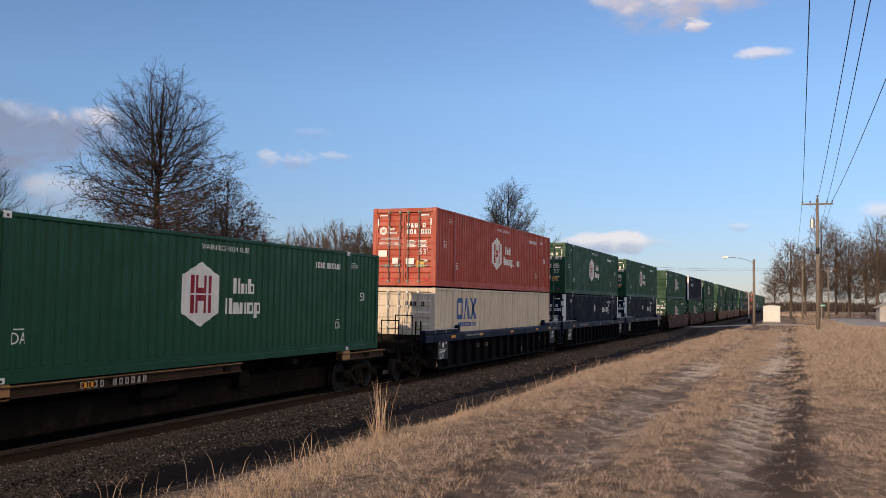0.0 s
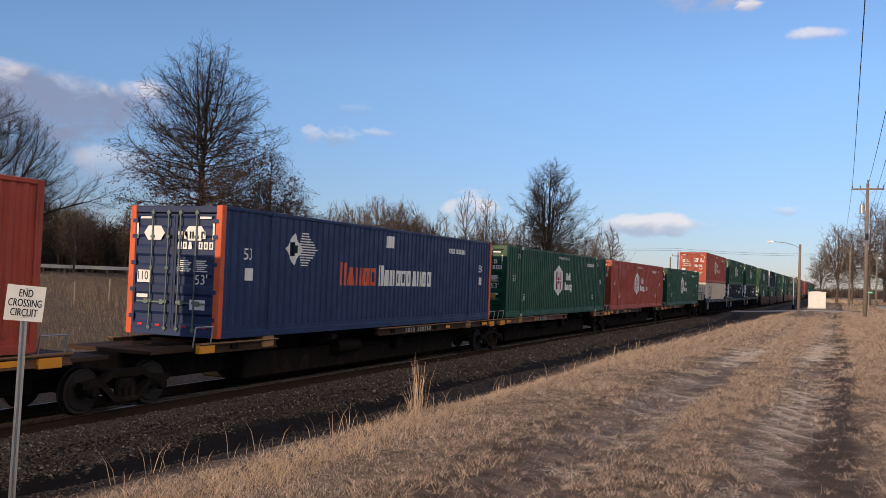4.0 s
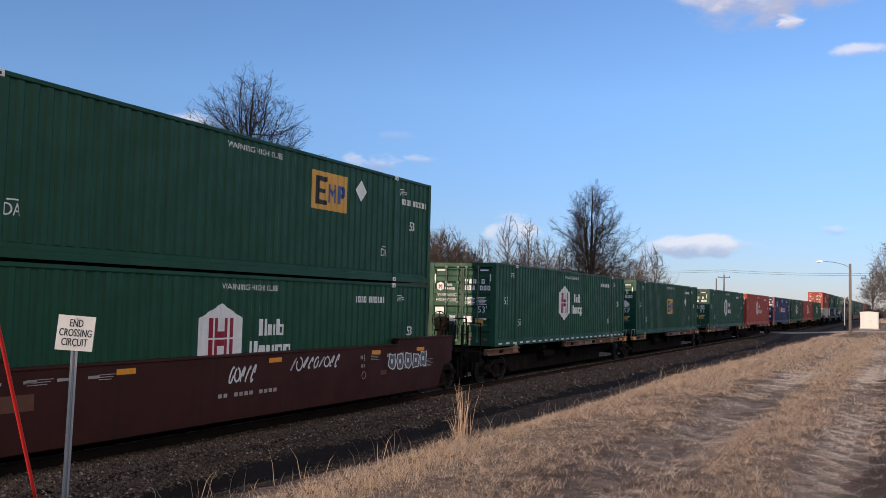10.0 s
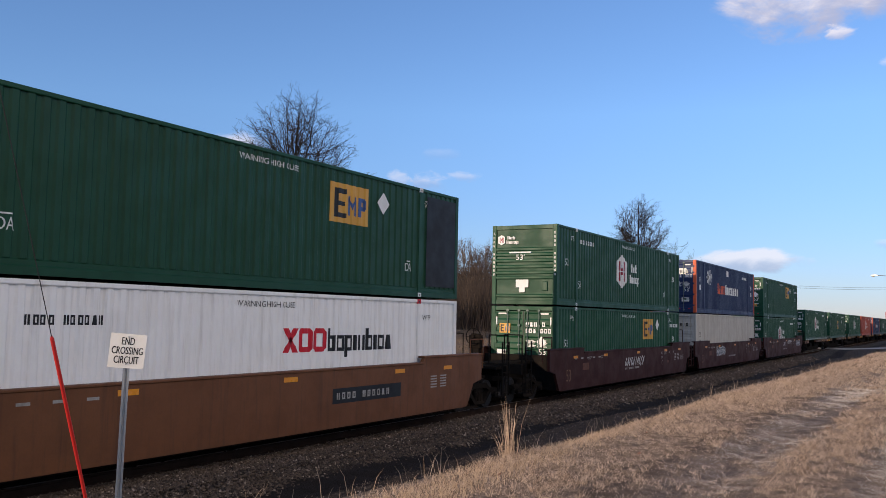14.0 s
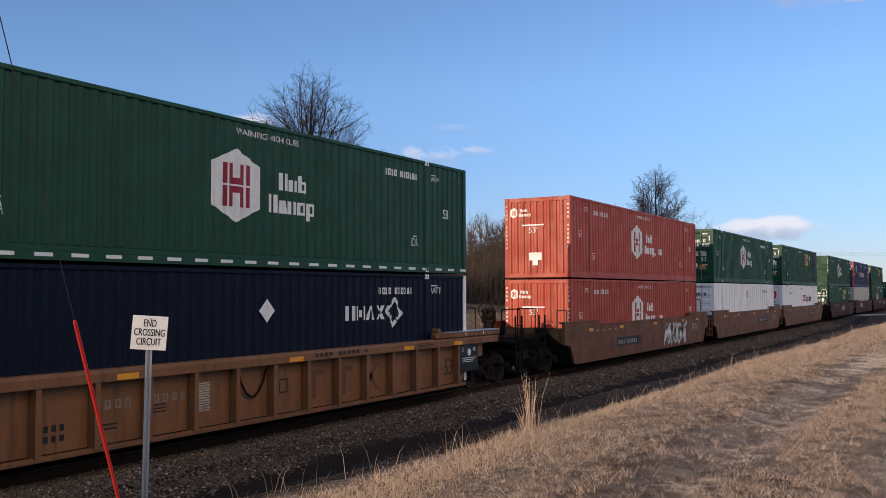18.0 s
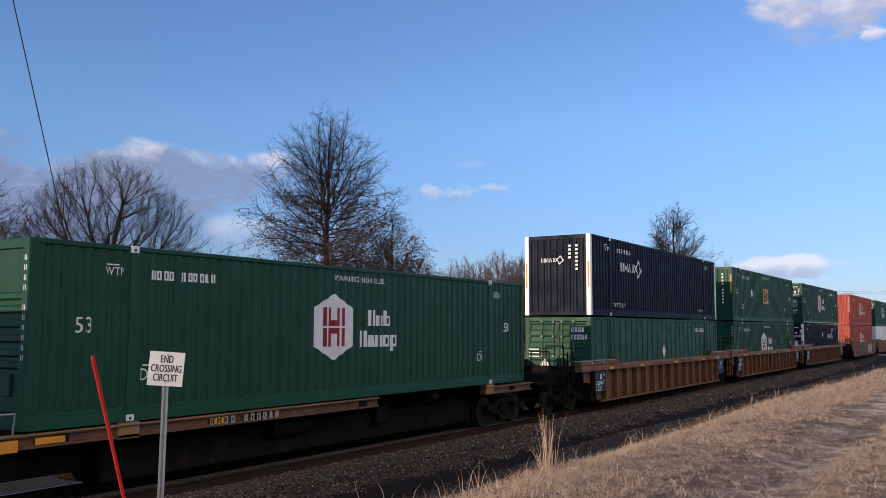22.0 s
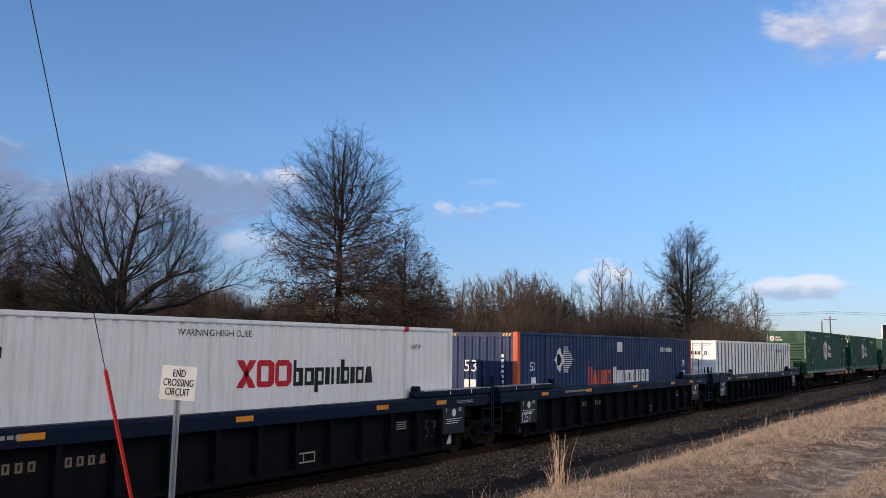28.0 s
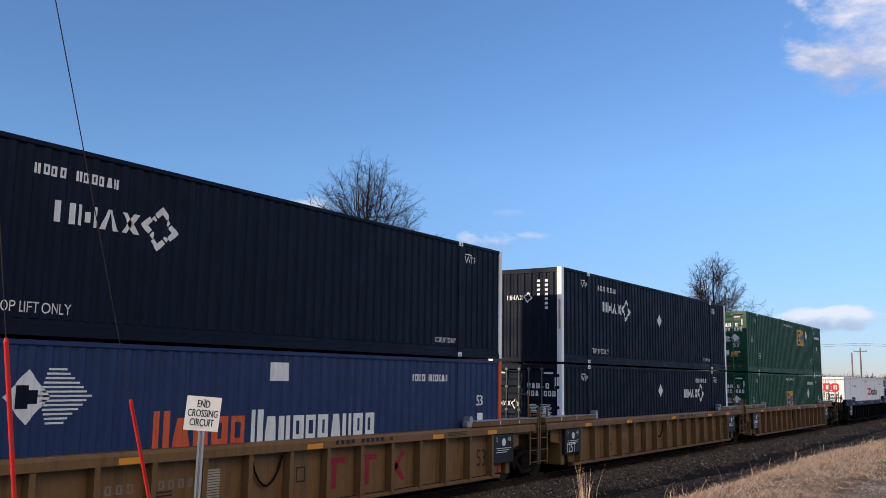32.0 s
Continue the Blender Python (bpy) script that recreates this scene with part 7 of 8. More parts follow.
def leader_tree(seed, tall, heights, widths, base, branches, steep, shift=0.0, spur=0.42, tip=0.009, leaders=0, fork=0.5):
    """A leader with tiers of branches, side branches, twigs and spurs. steep: rise of the branches in degrees at each of the heights."""
    r = np.random.RandomState(seed)
    limbs, fine, ends = Geo(), [], []
    hz = np.array(heights) * tall

    def draw(pts, r0, r1):
        n = len(pts) - 1
        for i in range(n):
            a, b = r0 + (r1 - r0) * i / n, r0 + (r1 - r0) * (i + 1) / n
            if a > 0.036:
                limbs.cyl(pts[i], pts[i + 1], a, b, 8 if a > 0.12 else 5, False)
            else:
                fine.append((pts[i], pts[i + 1], a, b))

    def crooked(a, way, long, step, bend, rise):
        n = max(2, int(long / step))
        pts, d = [a], way / np.linalg.norm(way)
        for _ in range(n):
            d = d + r.normal(0, bend, 3) + np.array((0, 0, rise))
            d = d / np.linalg.norm(d)
            pts.append(pts[-1] + d * long / n)
        return pts

    def turned(d, spread):
        side = np.cross(d, r.normal(0, 1, 3) + np.array((0, 0, 1.2)))
        side = side / (np.linalg.norm(side) + 1e-9) * r.choice((-1, 1))
        return d * math.cos(spread) + side * math.sin(spread) + np.array((0, 0, 0.02))

    def dress(pts, long, rad):
        """Side branches, twigs and spurs along a branch."""
        n = len(pts) - 1
        for u in np.arange(0.16 + 0.1 * r.uniform(), 1.0, 0.42 / max(long, 1.0)):
            i = min(n - 1, int(u * n))
            a = pts[i] + (pts[i + 1] - pts[i]) * (u * n - i)
            d = pts[i + 1] - pts[i]
            d = d / np.linalg.norm(d)
            len2 = min(3.4, (0.30 * long * (1.1 - u) + 0.80) * r.uniform(0.5, 1.25))
            sub = crooked(a, turned(d, r.uniform(0.5, 0.95)), len2, 0.45, 0.16, 0.015)
            draw(sub, min(rad * 0.55, 0.010 + 0.008 * len2), tip)
            for v in np.arange(0.15, 1.01, 0.30 / len2):
                j = min(len(sub) - 2, int(v * (len(sub) - 1)))
                b = sub[j] + (sub[j + 1] - sub[j]) * (v * (len(sub) - 1) - j)
                e = sub[j + 1] - sub[j]
                e = turned(e / np.linalg.norm(e), r.uniform(0.5, 1.0))
                c = b + e * spur * r.uniform(0.7, 1.7)
                fine.append((b, c, tip, tip * 0.55))
                ends.append(c)
                for _ in range(2):
                    m = b + (c - b) * r.uniform(0.3, 0.95)
                    q = m + turned(e / np.linalg.norm(e), r.uniform(0.5, 0.9)) * spur * r.uniform(0.4, 0.9)
                    fine.append((m, q, tip * 0.7, tip * 0.4))
                    ends.append(q)

    trunk = [np.array((0.0, 0.0, 0.0))]
    for i in range(1, 25):
        trunk.append(np.array((0.05 * math.sin(i * 0.9) + shift * i / 24, 0.06 * math.sin(i * 0.7 + 1), tall * 0.97 * i / 24)))
    for i in range(24):
        a, b = base * (1 - i / 24) ** 0.85 + 0.02, base * (1 - (i + 1) / 24) ** 0.85 + 0.02
        limbs.cyl(trunk[i], trunk[i + 1], a, b, 10, False)
    limbs.cyl((0, 0, -0.5), (0, 0, 0.5), base * 1.35, base * 1.0, 10, False)
    stems = [(trunk, base)]
    for k in range(leaders):
        turn = 6.283 * k / leaders + r.uniform(-0.4, 0.4)
        z0 = tall * fork * r.uniform(0.8, 1.15)
        top = z0 + (tall - z0) * r.uniform(0.78, 0.95)
        reach = np.interp(top, hz, widths) * r.uniform(0.30, 0.60)
        a, b = np.array((0, 0, z0)), np.array((reach * math.cos(turn), reach * math.sin(turn), top))
        pts = [a + (b - a) * np.array((u ** 0.75, u ** 0.75, u)) + r.normal(0, 0.06, 3) * (0 < u < 1) for u in np.linspace(0, 1, 14)]
        draw(pts, base * 0.40, 0.02)
        stems.append((pts, base * 0.42))
    for k in range(branches):
        zt = hz[0] + (hz[-1] - hz[0]) * ((k + r.uniform(0, 1)) / branches) ** 0.92
        stem, thick = stems[r.randint(len(stems))] if leaders and zt > tall * (fork + 0.22) and r.uniform() < 0.75 else stems[0]
        turn = k * 2.39996 + r.uniform(-0.35, 0.35)
        reach = np.interp(zt, hz, widths) * (r.uniform(0.82, 1.06) if k % 3 else r.uniform(0.40, 0.85))
        rise = math.radians(np.interp(zt, hz, steep) + r.normal(0, 10))
        heights_at = np.array([p[2] for p in stem])
        z0 = np.clip(zt - reach * math.tan(rise), max(0.10 * tall, heights_at[0] + 0.3), heights_at[-1] - 0.1)
        foot = np.array([np.interp(z0, heights_at, [p[i] for p in stem]) for i in range(3)])
        goal = np.array((reach * math.cos(turn) + shift * zt / tall, reach * math.sin(turn), zt))
        if leaders and stem is not trunk:
            goal[:2] = goal[:2] * 0.6 + foot[:2] * 0.7
        long = np.linalg.norm(goal - foot)
        if long < 0.5:
            continue
        knee = foot + (goal - foot) * np.array((0.62, 0.62, 0.40 if rise > 0.1 else 0.9)) + r.normal(0, 0.04 * long, 3)
        n = max(3, int(long / 0.55))
        pts = [foot * (1 - u) ** 2 + knee * 2 * u * (1 - u) + goal * u * u + r.normal(0, 0.07, 3) * (0 < u) for u in np.linspace(0, 1, n + 1)]
        rad = min(thick * 0.45, 0.012 + 0.0078 * long)
        draw(pts, rad, 0.013)
        dress(pts, long, rad)
    return limbs, fine, ends


def many_stemmed(seed, tall, n, heights, widths, stems, fork, balance=0.85, wobble=0.12, reach=0.62):
    t = Tree(seed)
    top = t.limb([(0, 0, 0), (t.r.normal(0, 0.1), t.r.normal(0, 0.1), fork * tall)], cost=0.5)
    for i in range(stems):
        a = 6.283 * i / stems + t.r.uniform(-0.4, 0.4)
        out = t.r.uniform(0.25, 1.0) * max(widths) * reach
        h = tall * t.r.uniform(0.62, 0.86)
        c, s = math.cos(a), math.sin(a)
        t.limb([(out * 0.35 * c, out * 0.35 * s, fork * tall + (h - fork * tall) * 0.35), (out * 0.75 * c, out * 0.75 * s, fork * tall + (h - fork * tall) * 0.72), (out * c, out * s, h)], top, 0.6, wobble)
    tips = cloud_of(t.r, n, [h * tall for h in heights], widths)
    t.seek(tips[:n // 12], 0.95)
    t.seek(tips[n // 12:], balance)
    return t


def build_trees():
    # the pin oak, and a lower one beside it
    oak = leader_tree(3, 20.0, (0.10, 0.20, 0.32, 0.45, 0.58, 0.69, 0.79, 0.885, 0.96, 1.0), (5.4, 6.3, 6.5, 6.6, 6.8, 6.7, 6.0, 4.6, 2.6, 0.7), 0.32, 164, (-12, -6, 2, 10, 18, 27, 35, 45, 56, 70), 0.3, spur=0.50, leaders=3)
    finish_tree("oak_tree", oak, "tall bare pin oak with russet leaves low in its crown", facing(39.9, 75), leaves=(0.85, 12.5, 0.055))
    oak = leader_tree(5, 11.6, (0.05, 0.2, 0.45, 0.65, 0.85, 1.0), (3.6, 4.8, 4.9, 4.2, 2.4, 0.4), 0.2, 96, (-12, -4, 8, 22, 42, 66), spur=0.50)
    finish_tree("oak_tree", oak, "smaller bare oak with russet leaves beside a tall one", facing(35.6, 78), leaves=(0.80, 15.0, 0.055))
    # the old spreading tree: set heavy limbs, and a low one that reaches far out
    old = Tree(9)
    fork = old.limb([(0, 0, 0), (0.1, 0, 1.6), (0.35, 0.1, 3.0)], cost=0.4)
    stem = old.limb([(0.55, 0, 4.3), (0.45, 0.2, 6.0), (0.9, 0.4, 8.2), (1.4, 0.2, 10.6)], fork, 0.55, 0.10)
    for points, start in (([(-0.9, -0.3, 4.2), (-2.2, -0.4, 5.2), (-3.6, -0.2, 6.0), (-5.0, 0.2, 7.9)], fork), ([(-1.2, 0.6, 5.4), (-2.3, 1.0, 7.4), (-3.0, 1.3, 9.6)], fork),
                          ([(1.6, -0.4, 4.2), (3.2, -0.6, 5.6), (4.6, -0.6, 6.5), (6.6, -0.8, 6.1)], fork), ([(1.7, 0.5, 3.3), (3.6, 0.7, 3.9), (5.6, 0.6, 4.4), (7.6, 0.4, 5.3), (9.4, 0.3, 7.3), (10.6, 0.2, 8.0)], fork),
                          ([(2.2, -1.0, 7.0), (3.6, -1.4, 8.2), (4.6, -1.6, 9.8)], fork + 4), ([(-2.0, -1.2, 3.2), (-4.2, -1.4, 3.9), (-6.4, -1.2, 4.6), (-7.4, -1.0, 5.6)], fork),
                          ([(0.4, -2.0, 5.2), (0.2, -3.6, 7.2), (0.5, -4.4, 9.2)], fork), ([(0.3, 2.2, 5.2), (0.1, 3.8, 7.4), (-0.3, 4.4, 9.4)], fork), ([(-1.0, -0.8, 7.6), (-1.2, -1.2, 10.4)], fork + 4)):
        old.limb(points, start, 0.55, 0.24)
    old.seek(cloud_of(old.r, 1700, (4.0, 6.0, 8.0, 9.8, 11.5, 13.0, 13.9), (7.0, 7.4, 7.2, 6.3, 5.0, 3.0, 0.8), 0.2, 0.3), 0.74)
    old.seek(np.stack([old.r.uniform(5.5, 11.0, 60), old.r.normal(0.4, 0.6, 60), old.r.uniform(4.4, 6.0, 60) + np.linspace(0, 0, 60)], 1) + np.array((0, 0, 1.0)) * old.r.uniform(0, 1.6, 60)[:, None], 0.5)
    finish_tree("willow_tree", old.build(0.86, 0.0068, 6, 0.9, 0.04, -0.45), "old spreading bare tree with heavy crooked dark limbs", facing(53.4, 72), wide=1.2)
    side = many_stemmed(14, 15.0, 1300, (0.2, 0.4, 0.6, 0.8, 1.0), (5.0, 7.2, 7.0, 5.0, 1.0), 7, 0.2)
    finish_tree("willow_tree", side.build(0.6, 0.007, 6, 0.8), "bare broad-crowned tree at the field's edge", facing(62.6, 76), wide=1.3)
    # the round-headed tree further along
    far = leader_tree(23, 19.8, (0.16, 0.3, 0.45, 0.6, 0.74, 0.86, 0.95, 1.0), (4.0, 5.9, 7.4, 7.6, 6.6, 4.8, 2.5, 0.6), 0.36, 98, (0, 14, 24, 34, 42, 50, 60, 70), spur=0.60, tip=0.012, leaders=5, fork=0.24)
    finish_tree("maple_tree", far, "bare round-headed tree standing above a thicket", facing(17.6, 132), wide=1.15)
    # slim pale trees
    for seed, az, dist, tall in ((31, 22.9, 122, 14.4), (32, 21.6, 124, 14.0), (33, 28.7, 112, 11.0), (34, 31.2, 108, 8.4), (35, 20.4, 126, 11.5), (36, 24.6, 118, 10.6)):
        slim = pin_oak(seed, tall, 130, (0.38, 0.55, 0.75, 0.9, 1.0), (1.0, 1.9, 1.9, 1.3, 0.3), 0.13)
        finish_tree("slim_tree", slim.build(0.18, 0.008, 4, 0.6), "slim pale bare tree in the thicket", facing(az, dist), TWIG_TAN, wide=1.8, group="thicket trees", bark=BARK_WOOD)
    # the wood: a few grown kinds, set again and again
    kinds = []
    for seed, tall in ((41, 10.5), (42, 9.0), (43, 11.5), (44, 8.0)):
        t = many_stemmed(seed, tall, 300, (0.25, 0.4, 0.6, 0.8, 1.0), (1.8, 2.7, 3.2, 2.6, 0.9), 7, 0.1, 0.95, reach=0.75)
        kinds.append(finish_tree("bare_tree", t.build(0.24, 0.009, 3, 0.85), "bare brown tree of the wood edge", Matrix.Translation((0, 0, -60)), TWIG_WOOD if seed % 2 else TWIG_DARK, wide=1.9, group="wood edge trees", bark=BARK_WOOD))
    r = random.Random(77)
    places = []
    for az in np.arange(25.0, 36.5, 0.62):
        places.append((az, r.uniform(108, 128), r.uniform(0.62, 0.98)))
    for az in (25.9, 26.8, 27.4):
        places.append((az, 120, 1.16))
    for az in np.arange(14.0, 25.0, 0.62):
        places.append((az, r.uniform(128, 146), r.uniform(0.65, 1.0)))
    for az in np.arange(41.0, 68.0, 0.62):
        places.append((az, r.uniform(94, 116), r.uniform(0.55, 0.9)))
    for az in (57.5, 59.0, 47.0, 56.3, 50.5):
        places.append((az, r.uniform(80, 92), r.uniform(0.5, 0.7)))
    for az in (42.4, 43.6, 44.7, 45.9, 47.2):
        places.append((az, r.uniform(90, 97), r.uniform(0.6, 0.72)))
    for az in (57.0, 58.3, 59.4, 60.6, 61.7, 63.0, 64.4, 66.0):
        places.append((az, r.uniform(84, 94), r.uniform(0.78, 0.95)))
    for i, (az, dist, s) in enumerate(places):
        m = Matrix.Translation(stand(az, dist)) @ Matrix.Rotation(r.uniform(0, 6.28), 4, "Z") @ Matrix.Diagonal((s, s, s * r.uniform(0.92, 1.08), 1))
        if i < len(kinds):
            kinds[i].matrix_basis = m
        else:
            copy_thing(kinds[i % 4], Matrix.Identity(4)).matrix_basis = m
    # large trees beyond the road
    big = []
    for i, tall in enumerate((15.5, 17.0, 14.0)):
        t = leader_tree(60 + i, tall, (0.22, 0.36, 0.5, 0.64, 0.78, 0.9, 1.0), (2.2, 4.0, 5.2, 5.4, 4.4, 2.6, 0.6), 0.26, 44, (4, 16, 28, 38, 48, 58, 70), spur=0.85, tip=0.013, leaders=4, fork=0.3)
        big.append(finish_tree("roadside_tree", t, "large bare many-branched tree beyond the road", Matrix.Translation((0, 0, -60)), TWIG_WOOD, wide=1.25, group="roadside trees", bark=BARK_WOOD))
    for i, (az, dist, s) in enumerate(((0.3, 186, 0.86), (-1.4, 182, 0.98), (-2.9, 190, 1.0), (-4.4, 184, 1.08), (-5.9, 188, 1.12), (-7.6, 182, 1.1), (-0.5, 215, 0.9), (-2.2, 222, 1.05), (-3.8, 226, 1.1), (-5.2, 218, 1.15), (-6.8, 224, 1.2), (-9.0, 190, 1.0), (1.2, 250, 0.75), (-8.4, 215, 1.1))):
        s = s * 1.14
        m = Matrix.Translation(stand(az, dist)) @ Matrix.Rotation(r.uniform(0, 6.28), 4, "Z") @ Matrix.Diagonal((s, s, s, 1))
        if i < 3:
            big[i].matrix_basis = m
        else:
            copy_thing(big[i % 3], Matrix.Identity(4)).matrix_basis = m
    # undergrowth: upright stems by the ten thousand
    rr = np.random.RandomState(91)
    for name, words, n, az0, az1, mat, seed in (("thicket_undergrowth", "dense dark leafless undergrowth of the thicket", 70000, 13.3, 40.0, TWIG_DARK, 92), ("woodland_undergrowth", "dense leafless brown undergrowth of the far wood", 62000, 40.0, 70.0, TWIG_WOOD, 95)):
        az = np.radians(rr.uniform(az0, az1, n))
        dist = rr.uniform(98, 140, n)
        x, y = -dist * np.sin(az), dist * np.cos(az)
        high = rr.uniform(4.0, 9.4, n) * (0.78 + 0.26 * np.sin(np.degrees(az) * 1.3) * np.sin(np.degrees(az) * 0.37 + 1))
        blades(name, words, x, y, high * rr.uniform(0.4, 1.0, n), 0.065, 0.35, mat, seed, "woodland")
    n = 16000
    az = np.radians(rr.uniform(-14, 1.8, n))
    dist = rr.uniform(205, 270, n)
    x, y = -dist * np.sin(az), dist * np.cos(az)
    blades("roadside_undergrowth", "dry pale rough grass beneath the trees beyond the road", x, y, rr.uniform(0.15, 0.7, n), 0.10, 0.3, STRAW, 93, "woodland")
    n = 22000
    az = np.radians(rr.uniform(-14, 16, n))
    dist = rr.uniform(420, 700, n)
    x, y = -dist * np.sin(az), dist * np.cos(az)
    blades("distant_woods", "distant brown leafless woods on the horizon", x, y, rr.uniform(2.5, 7.0, n) * rr.uniform(0.5, 1.0, n), 0.30, 0.3, TWIG_DARK, 94, "woodland")
    # the dark evergreens behind the old tree
    g = Geo()
    rnd = random.Random(8)
    for i in range(3200):
        h = rnd.uniform(0.3, 8.2)
        w = 2.6 * (1 - h / 8.8) ** 0.7 * rnd.uniform(0.45, 1.0)
        a = rnd.uniform(0, 6.283)
        p = Vector((w * math.cos(a), w * math.sin(a), h))
        d = Vector((math.cos(a) * 0.30, math.sin(a) * 0.30, rnd.uniform(-0.15, 0.40)))
        s = d.cross(Vector((0, 0, 1))).normalized() * 0.07
        g.add([p - s, p + s, p + d + s * 0.3, p + d - s * 0.3], [(0, 1, 2, 3)])
    for az, dist, s in ((55.3, 80, 1.0), (53.6, 84, 0.8), (58.9, 86, 0.75)):
        pine = thing("evergreen_tree", "dark dense evergreen standing behind bare limbs", "tree", "evergreens", at=Matrix.Translation(stand(az, dist)) @ Matrix.Diagonal((s, s, s, 1)))
        put("trunk", pine, BARK, lambda: Geo().cyl((0, 0, -0.3), (0, 0, 8.0), 0.2, 0.03, 8), "pine_trunk")
        put("crown", pine, NEEDLE, g, "pine_crown")


build_trees()

# ---------------------------------------------------------------- poles, wires, signs
POLE_WOOD = material("weathered pole timber", (0.215, 0.175, 0.145), (0.14, 0.112, 0.095), 0.85, scale=1.2, fine=30, bump=0.4, dirt=0.5, dirt_colour=(0.10, 0.07, 0.05), streak=True)
WIRE = material("dark cable", (0.03, 0.03, 0.032), None, 0.6, bump=0)
CERAMIC = material("brown glazed insulator", (0.10, 0.06, 0.04), None, 0.3)
SIGN_WHITE = material("white sign sheet", (0.74, 0.73, 0.70), (0.66, 0.64, 0.60), 0.45, scale=5, bump=0.02, dirt=0.2, dirt_colour=(0.4, 0.36, 0.3))
GUARD_RED = material("red plastic guy guard", (0.62, 0.035, 0.03), (0.50, 0.03, 0.03), 0.4, bump=0.03)
BOX_WHITE = material("white painted cabinet steel", (0.72, 0.71, 0.68), (0.62, 0.60, 0.56), 0.5, scale=2, dirt=0.3, dirt_colour=(0.4, 0.35, 0.28), streak=True)
SIGN_GREEN = material("green sign sheet", (0.02, 0.20, 0.10), None, 0.45, bump=0)
LEAF_DRY = material("dry fallen leaf", (0.26, 0.12, 0.075), (0.17, 0.085, 0.055), 0.8, scale=8)


def utility_pole(x, y, tall, arm, label, fittings=True, turn=0.0, guard=False):
    z = float(ground_z(x, y)) - 0.05
    root = thing("utility_pole", label, "utility pole", "poles by the road", at=Matrix.Translation((x, y, z)) @ Matrix.Rotation(turn, 4, "Z"))
    put("shaft", root, POLE_WOOD, Geo().cyl((0, 0, -0.3), (0, 0, tall), 0.17, 0.11, 12), smooth=True)
    if arm:
        put("crossarm", root, POLE_WOOD, Geo().box(-arm, arm, -0.19, -0.09, tall - 0.55, tall - 0.42, 0.01))
        for s in (1, -1):
            put("arm_brace", root, STEEL, Geo().cyl((s * arm * 0.48, -0.16, tall - 0.55), (0, -0.14, tall - 1.15), 0.018, n=5))
        for px in (-arm * 0.94, -arm * 0.45, arm * 0.62, arm * 0.94) if fittings else (-arm * 0.9, arm * 0.9):
            put("insulator", root, CERAMIC, lambda: Geo().cyl((0, 0, 0), (0, 0, 0.1), 0.02, n=6).cyl((0, 0, 0.08), (0, 0, 0.16), 0.07, 0.05, 8).cyl((0, 0, 0.16), (0, 0, 0.22), 0.05, 0.035, 8), "insulator", at=Matrix.Translation((px, -0.14, tall - 0.42)))
        put("top_insulator", root, CERAMIC, lambda: Geo().cyl((0, 0, 0), (0, 0, 0.2), 0.03, n=6).cyl((0, 0, 0.12), (0, 0, 0.28), 0.07, 0.04, 8), "topins", at=Matrix.Translation((0, 0, tall)))
    if guard:
        put("transformer", root, STEEL, Geo().cyl((-0.38, 0, tall - 2.5), (-0.38, 0, tall - 1.75), 0.20, n=14).cyl((-0.38, 0, tall - 1.75), (-0.38, 0, tall - 1.68), 0.20, 0.10, 14).cyl((-0.42, -0.08, tall - 1.7), (-0.45, -0.08, tall - 1.4), 0.03, n=6).cyl((-0.3, 0.06, tall - 1.7), (-0.3, 0.06, tall - 1.45), 0.03, n=6).box(-0.30, -0.05, -0.04, 0.04, tall - 2.3, tall - 2.2), smooth=False)
        put("dark_band", root, PANEL_K, Geo().cyl((0, 0, tall * 0.575), (0, 0, tall * 0.625), 0.150, n=12))
    return root, z + tall


def cable(name, a, b, sag, radius, label, n=24):
    a, b = Vector(a), Vector(b)
    pts = []
    for i in range(n + 1):
        u = i / n
        p = a.lerp(b, u)
        p.z -= sag * 4 * u * (1 - u)
        pts.append(p)
    g = Geo()
    side = Vector((b.y - a.y, a.x - b.x, 0)).normalized()
    for p in pts:
        g.v += [tuple(p + side * (radius * math.cos(w)) + Vector((0, 0, radius * math.sin(w)))) for w in (0.3, 1.557, 2.813, 4.07, 5.327)]
    for i in range(n):
        g.f += [(5 * i + k, 5 * i + (k + 1) % 5, 5 * i + 5 + (k + 1) % 5, 5 * i + 5 + k) for k in range(5)]
    ob = put(name, None, WIRE, g)
    tagged(ob, label, "cable", "overhead cables")
    return ob


